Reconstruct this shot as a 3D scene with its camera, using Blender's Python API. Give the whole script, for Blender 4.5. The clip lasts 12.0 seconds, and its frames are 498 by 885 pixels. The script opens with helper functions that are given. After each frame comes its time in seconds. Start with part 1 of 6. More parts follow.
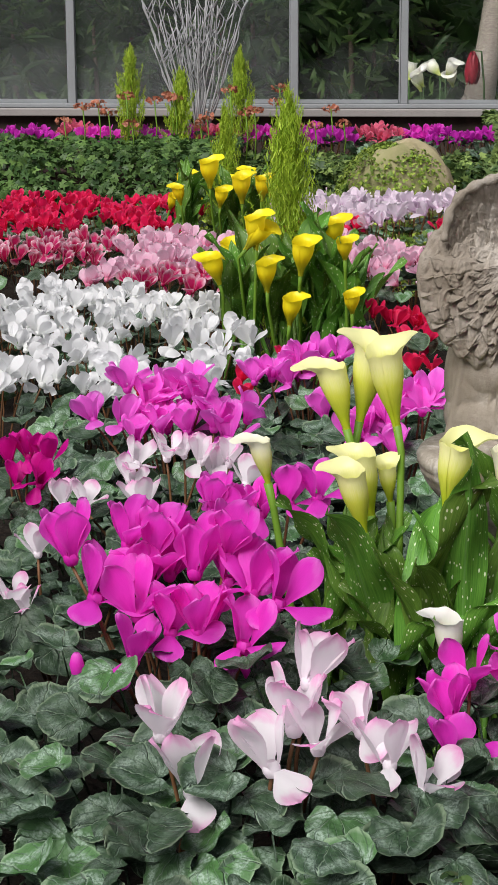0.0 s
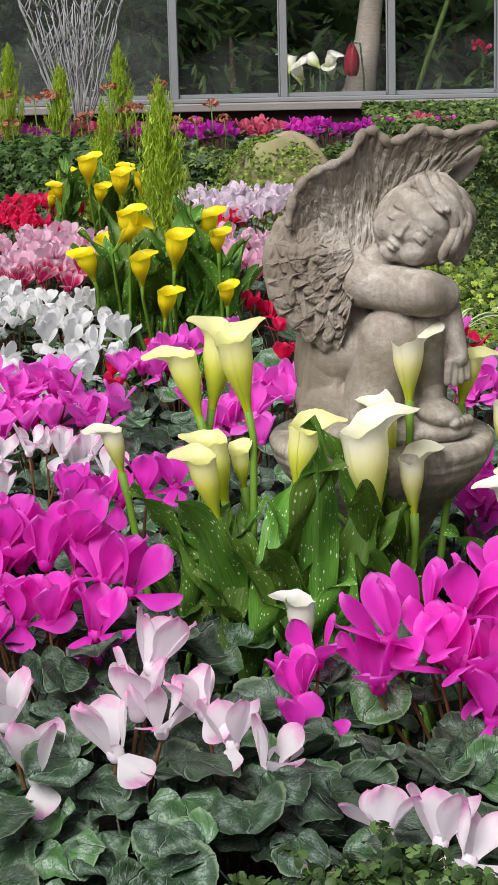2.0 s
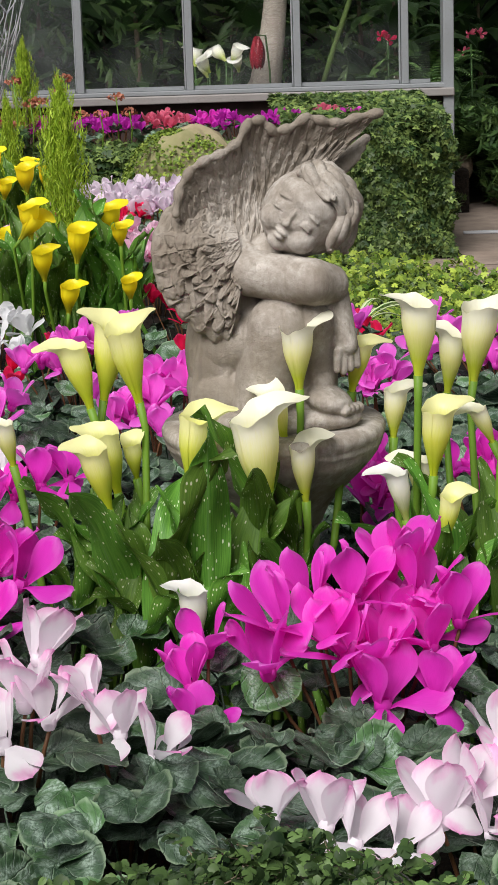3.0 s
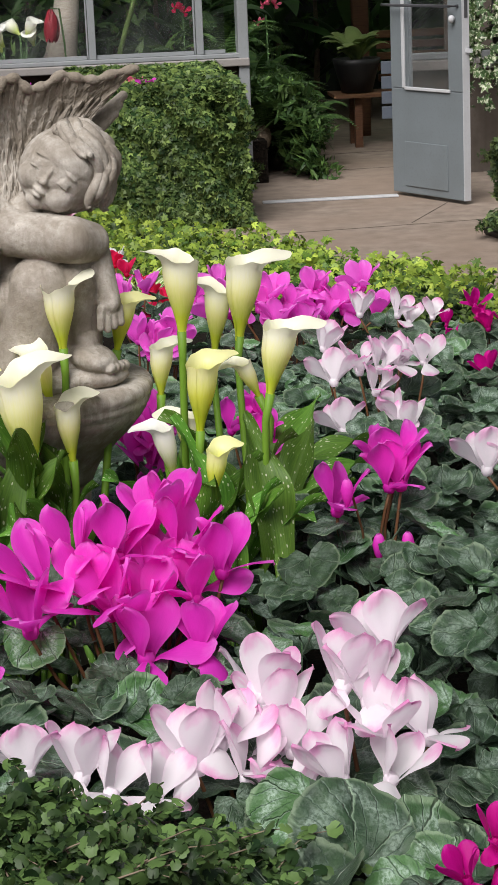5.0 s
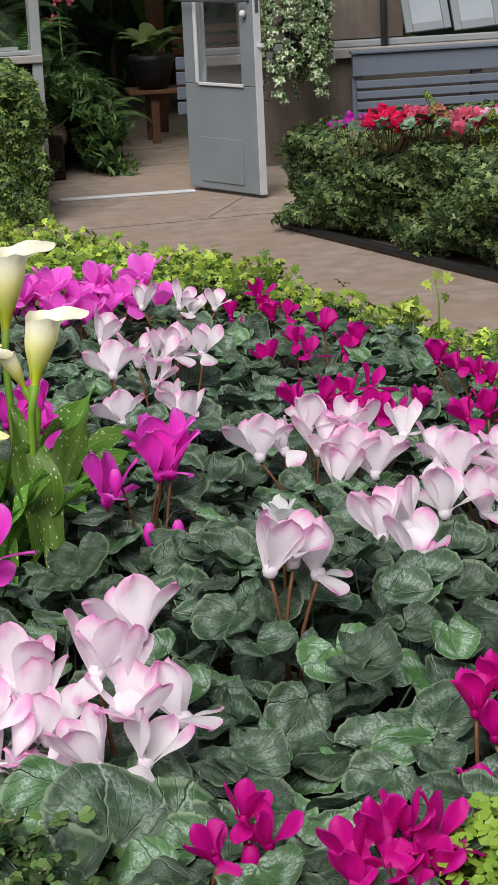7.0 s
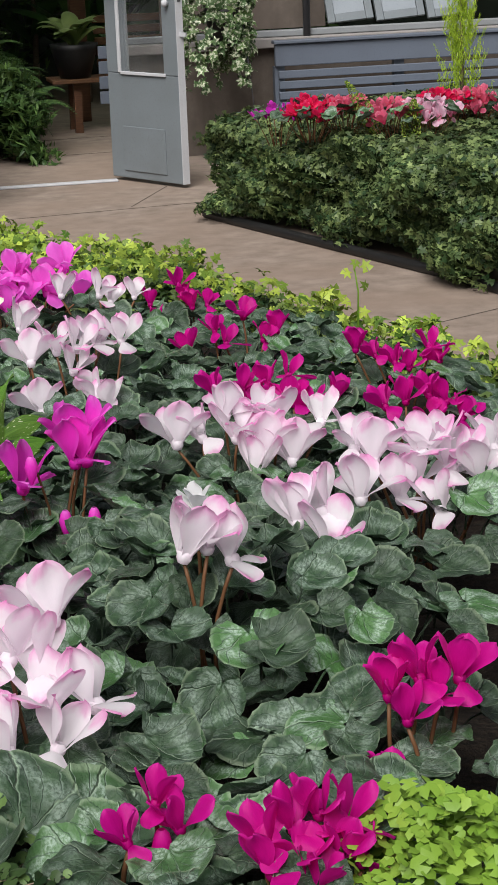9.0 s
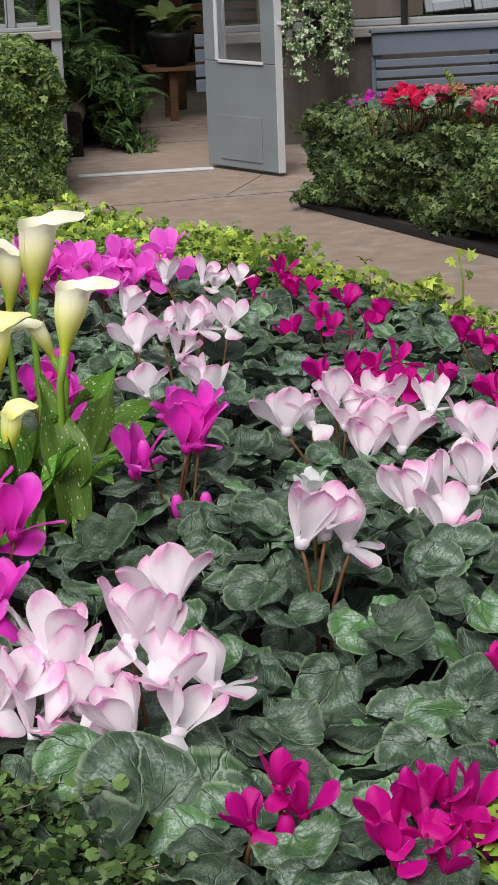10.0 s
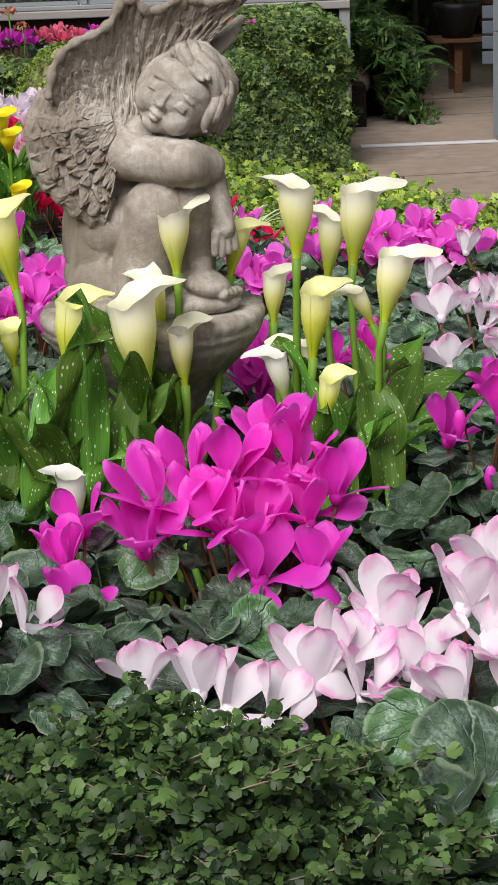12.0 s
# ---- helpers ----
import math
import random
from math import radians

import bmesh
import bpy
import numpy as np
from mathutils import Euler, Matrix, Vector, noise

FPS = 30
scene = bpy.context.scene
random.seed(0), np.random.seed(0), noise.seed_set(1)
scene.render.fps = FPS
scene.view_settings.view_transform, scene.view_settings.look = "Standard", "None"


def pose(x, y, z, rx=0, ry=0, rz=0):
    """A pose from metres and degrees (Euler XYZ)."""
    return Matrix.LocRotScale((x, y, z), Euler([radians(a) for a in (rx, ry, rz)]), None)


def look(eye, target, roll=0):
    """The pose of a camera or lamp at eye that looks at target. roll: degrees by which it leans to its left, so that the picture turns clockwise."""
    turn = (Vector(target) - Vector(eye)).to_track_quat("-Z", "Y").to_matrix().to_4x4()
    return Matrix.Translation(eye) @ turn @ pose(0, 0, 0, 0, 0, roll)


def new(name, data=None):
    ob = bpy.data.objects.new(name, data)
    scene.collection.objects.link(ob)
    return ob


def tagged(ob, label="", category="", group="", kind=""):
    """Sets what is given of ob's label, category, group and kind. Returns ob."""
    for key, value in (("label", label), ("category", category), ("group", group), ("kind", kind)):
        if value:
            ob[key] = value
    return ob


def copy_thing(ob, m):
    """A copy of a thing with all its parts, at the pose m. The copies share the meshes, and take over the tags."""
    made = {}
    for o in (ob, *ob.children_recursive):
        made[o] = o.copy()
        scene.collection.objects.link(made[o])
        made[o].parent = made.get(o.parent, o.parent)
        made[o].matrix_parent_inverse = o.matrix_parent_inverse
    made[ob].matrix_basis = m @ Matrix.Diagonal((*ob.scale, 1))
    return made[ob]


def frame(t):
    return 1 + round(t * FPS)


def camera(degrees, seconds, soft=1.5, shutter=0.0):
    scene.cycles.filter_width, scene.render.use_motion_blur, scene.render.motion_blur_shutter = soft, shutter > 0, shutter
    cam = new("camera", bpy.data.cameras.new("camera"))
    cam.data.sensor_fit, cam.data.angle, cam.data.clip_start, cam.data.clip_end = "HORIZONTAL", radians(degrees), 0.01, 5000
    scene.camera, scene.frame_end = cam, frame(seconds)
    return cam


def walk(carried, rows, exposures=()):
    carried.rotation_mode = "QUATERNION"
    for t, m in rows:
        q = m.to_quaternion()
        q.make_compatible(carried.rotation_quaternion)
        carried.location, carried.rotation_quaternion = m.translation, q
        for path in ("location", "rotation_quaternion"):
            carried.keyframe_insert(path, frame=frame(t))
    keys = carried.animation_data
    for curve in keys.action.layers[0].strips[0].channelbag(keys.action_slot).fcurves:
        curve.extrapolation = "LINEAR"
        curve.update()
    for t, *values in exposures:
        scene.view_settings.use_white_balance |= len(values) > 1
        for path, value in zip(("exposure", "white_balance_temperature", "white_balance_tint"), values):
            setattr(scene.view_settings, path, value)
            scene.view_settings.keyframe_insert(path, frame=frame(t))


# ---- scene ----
cam = camera(14.0, 12.0)
PATH = [
    (0, (-0.051, -0.003, 1.548), (-0.252, 1.933, 1.086), -0.3),
    (0.5, (-0.04, -0.003, 1.542), (-0.224, 1.934, 1.08), -0.6),
    (1, (-0.022, -0.01, 1.543), (-0.184, 1.929, 1.08), -0.9),
    (1.5, (-0.004, -0.012, 1.542), (-0.141, 1.929, 1.079), -1.1),
    (2, (0.012, -0.013, 1.539), (-0.093, 1.929, 1.073), -1.4),
    (2.5, (0.025, -0.01, 1.534), (-0.041, 1.933, 1.064), -1.5),
    (3, (0.044, -0.016, 1.534), (0.02, 1.927, 1.06), -1.8),
    (3.2, (0.052, -0.019, 1.529), (0.047, 1.924, 1.055), -1.9),
    (4, (0.079, -0.024, 1.52), (0.142, 1.915, 1.033), -2.3),
    (4.8, (0.101, -0.022, 1.51), (0.235, 1.91, 1.01), -2.5),
    (5, (0.107, -0.02, 1.507), (0.26, 1.91, 1.005), -2.4),
    (5.5, (0.122, -0.02, 1.504), (0.32, 1.905, 0.999), -2.4),
    (6, (0.131, -0.025, 1.502), (0.376, 1.895, 0.995), -2.5),
    (6.5, (0.152, -0.033, 1.5), (0.443, 1.879, 0.99), -2.7),
    (7, (0.164, -0.034, 1.495), (0.497, 1.871, 0.983), -2.7),
    (7.5, (0.17, -0.037, 1.494), (0.539, 1.861, 0.981), -2.6),
    (7.7, (0.172, -0.036, 1.495), (0.555, 1.858, 0.982), -2.5),
    (8.5, (0.179, -0.04, 1.492), (0.597, 1.846, 0.973), -2.4),
    (9.3, (0.169, -0.035, 1.487), (0.554, 1.856, 0.961), -2.3),
    (9.5, (0.163, -0.029, 1.484), (0.533, 1.865, 0.958), -2.3),
    (10, (0.144, -0.024, 1.484), (0.464, 1.878, 0.954), -2.2),
    (10.5, (0.121, -0.021, 1.484), (0.379, 1.889, 0.949), -2.0),
    (11, (0.102, -0.017, 1.483), (0.293, 1.899, 0.943), -2.0),
    (11.5, (0.085, -0.017, 1.482), (0.211, 1.903, 0.939), -2.0),
    (12, (0.076, -0.014, 1.48), (0.141, 1.908, 0.933), -2.0),
]
walk(cam, [(t, look(eye, target, roll)) for t, eye, target, roll in PATH])

# ---- world and light: an overcast day through a glass roof ----
world = bpy.data.worlds.new("overcast_sky")
world.use_nodes = True
scene.world = world
wn = world.node_tree
sky = wn.nodes.new("ShaderNodeTexSky")
sky.sky_type = "NISHITA"
sky.sun_disc = False
sky.sun_elevation, sky.sun_rotation = radians(49), radians(208)
sky.air_density, sky.dust_density = 1.0, 4.0
soft_sky = wn.nodes.new("ShaderNodeHueSaturation")
soft_sky.inputs["Saturation"].default_value = 0.47
wn.links.new(sky.outputs[0], soft_sky.inputs["Color"])
wn.links.new(soft_sky.outputs[0], wn.nodes["Background"].inputs["Color"])
wn.nodes["Background"].inputs["Strength"].default_value = 0.070
sun_data = bpy.data.lights.new("sun", "SUN")
sun_data.energy, sun_data.angle, sun_data.color = 4.7, radians(40), (1.0, 0.965, 0.97)
sun = new("sun", sun_data)
sun.matrix_world = look((-3.2, -6.0, 7.8), (0, 0, 0))


# ---- materials ----
class Nodes:
    """A short way to write node materials."""

    def __init__(self, name, rough=0.5, spec=0.4, metal=0.0):
        self.mat = bpy.data.materials.new(name)
        self.mat.use_nodes = True
        self.t = self.mat.node_tree
        self.b = self.t.nodes["Principled BSDF"]
        self.out = self.t.nodes["Material Output"]
        self.b.inputs["Roughness"].default_value = rough
        self.b.inputs["Specular IOR Level"].default_value = spec
        self.b.inputs["Metallic"].default_value = metal

    def node(self, kind, **inputs):
        n = self.t.nodes.new("ShaderNode" + kind)
        for key, value in inputs.items():
            self.put(n.inputs[key.replace("_", " ")], value)
        return n

    def put(self, socket, value):
        if isinstance(value, bpy.types.NodeSocket):
            self.t.links.new(value, socket)
        elif isinstance(value, tuple) and len(value) == 3 and socket.type == "RGBA":
            socket.default_value = (*value, 1)
        else:
            socket.default_value = value

    def coords(self, which="Object"):
        return self.node("TexCoord").outputs[which]

    def noise(self, scale, detail=4.0, at=None, rough=0.55):
        return self.node("TexNoise", Vector=at or self.coords(), Scale=scale, Detail=detail, Roughness=rough).outputs["Fac"]

    def ramp(self, fac, *stops):
        n = self.node("ValToRGB", Fac=fac)
        els = n.color_ramp.elements
        while len(els) < len(stops):
            els.new(0.5)
        for el, (p, c) in zip(els, stops):
            el.position, el.color = p, (*c, 1) if len(c) == 3 else c
        return n.outputs[0]

    def mix(self, fac, a, b, kind="MIX"):
        n = self.t.nodes.new("ShaderNodeMix")
        n.data_type, n.blend_type = "RGBA", kind
        self.put(n.inputs["Factor"], fac)
        self.put(n.inputs[6], a)
        self.put(n.inputs[7], b)
        return n.outputs[2]

    def math(self, op, a, b=0.5):
        n = self.t.nodes.new("ShaderNodeMath")
        n.operation = op
        self.put(n.inputs[0], a)
        self.put(n.inputs[1], b)
        return n.outputs[0]

    def uv(self):
        s = self.node("SeparateXYZ", Vector=self.coords("UV"))
        return s.outputs[0], s.outputs[1]

    def vary(self, colour, amount=0.2, source="ObjectInfo"):
        """Lightness and hue that differ a little from piece to piece."""
        n = self.node("ObjectInfo").outputs["Random"] if source == "ObjectInfo" else self.node("NewGeometry").outputs["Random Per Island"]
        v = self.math("ADD", self.math("MULTIPLY", n, amount * 2), 1 - amount)
        h = self.math("ADD", self.math("MULTIPLY", n, amount * 0.08), 0.5 - amount * 0.04)
        return self.node("HueSaturation", Hue=h, Value=v, Color=colour).outputs[0]

    def done(self, colour, bump=None, strength=0.3, distance=0.002, translucent=0.0, rough=None):
        self.put(self.b.inputs["Base Color"], colour)
        if rough is not None:
            self.put(self.b.inputs["Roughness"], rough)
        if bump is not None:
            n = self.node("Bump", Height=bump, Strength=strength, Distance=distance).outputs[0]
            self.put(self.b.inputs["Normal"], n)
        if translucent:
            tr = self.node("BsdfTranslucent", Color=colour)
            mx = self.node("MixShader", Fac=translucent)
            self.t.links.new(self.b.outputs[0], mx.inputs[1])
            self.t.links.new(tr.outputs[0], mx.inputs[2])
            self.t.links.new(mx.outputs[0], self.out.inputs["Surface"])
        return self.mat


def petal_material(name, base, middle, edge, rough=0.45, blush=None, border=0.28, tip=0.66):
    m = Nodes(name, rough, 0.18)
    u, v = m.uv()
    side = m.math("ABSOLUTE", m.math("SUBTRACT", u, 0.5))
    streak = m.noise(9.0, 3.0, m.node("Mapping", Vector=m.coords("UV"), Scale=(7.0, 0.8, 1.0)).outputs[0])
    blot = m.noise(2.2, 2.0, m.node("Mapping", Vector=m.coords("UV"), Scale=(1.3, 1.1, 1.0)).outputs[0])
    along = m.math("ADD", v, m.math("MULTIPLY", m.math("SUBTRACT", blot, 0.5), 0.5))
    c = m.ramp(along, (0.0, base), (0.3, middle), (0.58 if blush else tip, middle), (0.98, edge))
    # Rims mixed towards the edge colour; for magenta this paints light shining through.
    rim = m.math("MULTIPLY", m.ramp(side, (0.30, (0, 0, 0)), (0.5, (1, 1, 1))), 0.12 if blush else border)
    c = m.mix(rim, c, edge)
    if blush:
        mark = m.noise(1.0, 2.0, m.node("Mapping", Vector=m.coords(), Scale=(26.0, 26.0, 20.0)).outputs[0])
        c = m.mix(m.math("MULTIPLY", m.ramp(mark, (0.34, (0.02, 0.02, 0.02)), (0.60, (1, 1, 1))), m.ramp(along, (0.46, (0, 0, 0)), (0.95, (0.95, 0.95, 0.95)))), c, blush)
    c = m.mix(m.ramp(streak, (0.4, (0, 0, 0)), (0.75, (0.28, 0.28, 0.28))), c, base)
    return m.done(m.vary(c, 0.06), streak, 0.18, 0.0012, 0.55)


PETALS = {
    "magenta": petal_material("magenta_petal", (0.66, 0.018, 0.44), (0.87, 0.055, 0.64), (0.90, 0.22, 0.78)),
    "orchid": petal_material("orchid_petal", (0.74, 0.04, 0.54), (0.92, 0.16, 0.76), (0.94, 0.34, 0.86)),
    "cerise": petal_material("cerise_petal", (0.42, 0.0, 0.16), (0.66, 0.006, 0.30), (0.72, 0.03, 0.40)),
    "pink": petal_material("pale_pink_petal", (0.92, 0.88, 0.91), (0.92, 0.88, 0.91), (0.88, 0.42, 0.70), blush=(0.86, 0.24, 0.60)),
    "white": petal_material("white_petal", (0.84, 0.86, 0.82), (0.90, 0.90, 0.91), (0.91, 0.91, 0.92)),
    "red": petal_material("red_petal", (0.52, 0.0, 0.03), (0.82, 0.016, 0.11), (0.86, 0.08, 0.22)),
    "rose": petal_material("rose_petal", (0.70, 0.08, 0.24), (0.90, 0.60, 0.74), (0.92, 0.78, 0.86)),
    "wine": petal_material("wine_petal", (0.48, 0.0, 0.07), (0.66, 0.03, 0.17), (0.94, 0.80, 0.87), border=0.5, tip=0.46),
    "lilac": petal_material("lilac_petal", (0.72, 0.50, 0.68), (0.84, 0.74, 0.83), (0.88, 0.81, 0.87)),
    "purple": petal_material("purple_petal", (0.42, 0.008, 0.36), (0.66, 0.04, 0.54), (0.74, 0.10, 0.62)),
    "coral": petal_material("coral_petal", (0.55, 0.02, 0.10), (0.76, 0.14, 0.24), (0.82, 0.30, 0.40)),
}


def cyclamen_leaf_material():
    m = Nodes("cyclamen_leaf", 0.46, 0.42)
    u, v = m.uv()
    cx, cy = m.math("SUBTRACT", u, 0.5), m.math("SUBTRACT", v, 0.22)
    r = m.math("SQRT", m.math("ADD", m.math("MULTIPLY", cx, cx), m.math("MULTIPLY", cy, cy)))
    ey = m.math("SUBTRACT", v, 0.48)
    edge = m.math("SQRT", m.math("ADD", m.math("MULTIPLY", cx, cx), m.math("MULTIPLY", ey, ey)))
    ang = m.math("ARCTAN2", cx, cy)
    grain = m.noise(22.0, 6.0, m.coords("UV"), 0.72)
    patch = m.noise(4.5, 3.0, m.coords("UV"))
    swing = m.math("ADD", ang, m.math("MULTIPLY", m.math("SUBTRACT", patch, 0.5), 0.35))
    ray = m.math("ABSOLUTE", m.math("SINE", m.math("MULTIPLY", swing, 3.5)))
    fork = m.math("ABSOLUTE", m.math("SINE", m.math("ADD", m.math("MULTIPLY", swing, 10.5), m.math("MULTIPLY", r, 9.0))))
    wob = m.math("ADD", edge, m.math("MULTIPLY", m.math("SUBTRACT", ray, 0.5), 0.10))
    wob = m.math("ADD", wob, m.math("MULTIPLY", m.math("SUBTRACT", patch, 0.5), 0.16))
    band = m.ramp(wob, (0.20, (0, 0, 0)), (0.29, (0.8, 0.8, 0.8)), (0.36, (0.8, 0.8, 0.8)), (0.44, (0.05, 0.05, 0.05)))
    silver = m.math("MULTIPLY", band, m.ramp(grain, (0.42, (0.12, 0.12, 0.12)), (0.58, (0.95, 0.95, 0.95))))
    age = m.node("ObjectInfo").outputs["Random"]
    silver = m.math("MULTIPLY", silver, m.ramp(age, (0.0, (0.25, 0.25, 0.25)), (0.45, (0.6, 0.6, 0.6)), (1.0, (0.95, 0.95, 0.95))))
    green = m.ramp(patch, (0.3, (0.012, 0.031, 0.015)), (0.7, (0.040, 0.084, 0.036)))
    fresh = m.ramp(age, (0.72, (0, 0, 0)), (0.95, (0.6, 0.6, 0.6)))
    green = m.mix(fresh, green, (0.065, 0.155, 0.035))
    c = m.mix(silver, green, (0.31, 0.405, 0.33))
    vein = m.ramp(ray, (0.0, (0.9, 0.9, 0.9)), (0.05, (0.6, 0.6, 0.6)), (0.14, (0, 0, 0)))
    twig = m.math("MULTIPLY", m.ramp(fork, (0.0, (0.55, 0.55, 0.55)), (0.20, (0, 0, 0))), m.ramp(r, (0.15, (0, 0, 0)), (0.3, (1, 1, 1))))
    c = m.mix(twig, c, (0.16, 0.225, 0.175))
    c = m.mix(vein, c, (0.23, 0.32, 0.22))
    c = m.mix(m.ramp(edge, (0.470, (0, 0, 0)), (0.50, (0.6, 0.6, 0.6))), c, (0.19, 0.26, 0.16))
    height = m.math("SUBTRACT", m.math("ADD", patch, m.math("MULTIPLY", grain, 0.25)), m.math("ADD", m.math("MULTIPLY", vein, 0.7), m.math("MULTIPLY", twig, 0.4)))
    return m.done(m.vary(c, 0.25), height, 0.8, 0.006, 0.07)


def calla_leaf_material():
    m = Nodes("calla_leaf", 0.42, 0.3)
    u, v = m.uv()
    dots = m.node("TexVoronoi", Vector=m.node("Mapping", Vector=m.coords("UV"), Scale=(15.0, 24.0, 1.0)).outputs[0], Scale=1.0, Randomness=1.0)
    spot = m.ramp(dots.outputs["Distance"], (0.20, (1, 1, 1)), (0.28, (0, 0, 0)))
    keep = m.ramp(m.node("SeparateColor", Color=dots.outputs["Color"]).outputs[0], (0.50, (0, 0, 0)), (0.54, (1, 1, 1)))
    side = m.math("ABSOLUTE", m.math("SUBTRACT", u, 0.5))
    rib = m.ramp(side, (0.0, (0.8, 0.8, 0.8)), (0.035, (0, 0, 0)))
    veins = m.noise(3.0, 4.0, m.node("Mapping", Vector=m.coords("UV"), Scale=(12.0, 1.5, 1.0)).outputs[0])
    c = m.ramp(veins, (0.3, (0.062, 0.160, 0.020)), (0.7, (0.145, 0.30, 0.04)))
    c = m.mix(rib, c, (0.13, 0.25, 0.06))
    c = m.mix(m.math("MULTIPLY", spot, keep), c, (0.66, 0.74, 0.48))
    return m.done(m.vary(c, 0.34), veins, 0.35, 0.003, 0.28)


def spathe_material(name, base, throat, rim):
    m = Nodes(name, 0.38, 0.35)
    u, v = m.uv()
    lines = m.noise(5.0, 3.0, m.node("Mapping", Vector=m.coords("UV"), Scale=(18.0, 1.0, 1.0)).outputs[0])
    along = m.math("ADD", v, m.math("MULTIPLY", m.math("SUBTRACT", lines, 0.5), 0.25))
    c = m.ramp(along, (0.0, base), (0.25, base), (0.58, throat), (0.88, rim))
    return m.done(m.vary(c, 0.07), lines, 0.25, 0.0015, 0.28)


def plain_leaf_material(name, dark, light, amount=0.35, rough=0.45, translucent=0.18, spot=None):
    m = Nodes(name, rough, 0.22)
    n = m.node("NewGeometry").outputs["Random Per Island"]
    c = m.ramp(n, (0.0, dark), (0.6, tuple(d + 0.36 * (l - d) for d, l in zip(dark, light))), (1.0, light))
    if spot:
        c = m.mix(m.ramp(m.noise(60.0), (0.52, (0, 0, 0)), (0.58, (1, 1, 1))), c, spot)
    fine = m.noise(180.0, 2.0)
    c = m.mix(m.math("MULTIPLY", fine, 0.35), c, dark)
    big = m.noise(3.0, 3.0)
    c = m.node("HueSaturation", Value=m.ramp(big, (0.3, (1 - amount,) * 3), (0.7, (1 + amount * 0.6,) * 3)), Color=c).outputs[0]
    return m.done(c, fine, 0.2, 0.002, translucent)


def stone_material(name, dark, light, stain, scale=1.0, weathered=False):
    m = Nodes(name, 0.9, 0.15)
    at = m.node("Mapping", Vector=m.coords(), Rotation=(0.7, 0.5, 0.9)).outputs[0]
    fine = m.node("TexNoise", Vector=at, Scale=300 * scale, Detail=5.0, Roughness=0.7, Distortion=1.6).outputs["Fac"]
    mid, big = m.noise(75 * scale, 9.0, at, 0.68), m.noise(13 * scale, 8.0, at, 0.66)
    c = m.ramp(mid, (0.3, dark), (0.68, light))
    c = m.mix(m.ramp(big, (0.42, (0, 0, 0)), (0.52, (0.5, 0.5, 0.5)), (0.68, (0.9, 0.9, 0.9))), c, stain)
    drip = m.noise(1.0, 3.0, m.node("Mapping", Vector=m.coords(), Rotation=(0.0, 0.0, 0.7), Scale=(60 * scale, 60 * scale, 6 * scale)).outputs[0], 0.65)
    c = m.mix(m.ramp(drip, (0.50, (0, 0, 0)), (0.66, (0.6, 0.6, 0.6))), c, stain)
    # Wings darkened: dirt, plus the shade of their hollows put into the colour.
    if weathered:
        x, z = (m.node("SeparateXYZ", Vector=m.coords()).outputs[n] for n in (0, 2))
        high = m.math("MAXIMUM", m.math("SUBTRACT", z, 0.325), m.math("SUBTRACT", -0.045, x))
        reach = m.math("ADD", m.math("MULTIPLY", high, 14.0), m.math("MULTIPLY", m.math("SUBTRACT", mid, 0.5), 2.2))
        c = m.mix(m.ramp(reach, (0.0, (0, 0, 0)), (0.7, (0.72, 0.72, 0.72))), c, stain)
    speck = m.ramp(m.noise(170 * scale, 3.0, at), (0.62, (0, 0, 0)), (0.70, (0.35, 0.35, 0.35)))
    c = m.mix(speck, c, stain)
    c = m.mix(m.math("MULTIPLY", fine, 0.4), c, dark)
    h = m.math("SUBTRACT", m.math("ADD", m.math("MULTIPLY", fine, 0.5), mid), m.math("MULTIPLY", speck, 0.5))
    return m.done(c, h, 0.7, 0.0035)


def painted_material(name, colour, wear, rough=0.5):
    m = Nodes(name, rough, 0.4)
    n, big = m.noise(90.0, 5.0), m.noise(4.0, 4.0)
    c = m.mix(m.ramp(n, (0.55, (0, 0, 0)), (0.8, (0.55, 0.55, 0.55))), colour, wear)
    c = m.mix(m.ramp(big, (0.4, (0, 0, 0)), (0.75, (0.35, 0.35, 0.35))), c, wear)
    return m.done(c, n, 0.12, 0.002)


def soil_material():
    m = Nodes("dark_soil", 0.95, 0.1)
    n, big = m.noise(70.0, 6.0), m.noise(8.0, 3.0)
    c = m.ramp(n, (0.3, (0.006, 0.005, 0.004)), (0.75, (0.024, 0.018, 0.013)))
    return m.done(c, m.math("ADD", n, big), 0.9, 0.02)


def paving_material():
    m = Nodes("tan_concrete", 0.85, 0.2)
    n, mid, big = m.noise(150.0, 5.0), m.noise(9.0, 5.0), m.noise(1.3, 4.0)
    c = m.ramp(mid, (0.3, (0.165, 0.130, 0.102)), (0.7, (0.295, 0.240, 0.195)))
    c = m.mix(m.ramp(big, (0.42, (0, 0, 0)), (0.62, (0.7, 0.7, 0.7))), c, (0.22, 0.165, 0.125))
    c = m.mix(m.math("MULTIPLY", n, 0.3), c, (0.20, 0.16, 0.13))
    return m.done(c, n, 0.3, 0.003)


def wood_material(name, dark, light):
    m = Nodes(name, 0.6, 0.3)
    at = m.node("Mapping", Vector=m.coords(), Scale=(3.0, 40.0, 40.0)).outputs[0]
    n = m.noise(3.0, 5.0, at)
    return m.done(m.vary(m.ramp(n, (0.3, dark), (0.7, light)), 0.15), n, 0.3, 0.002)


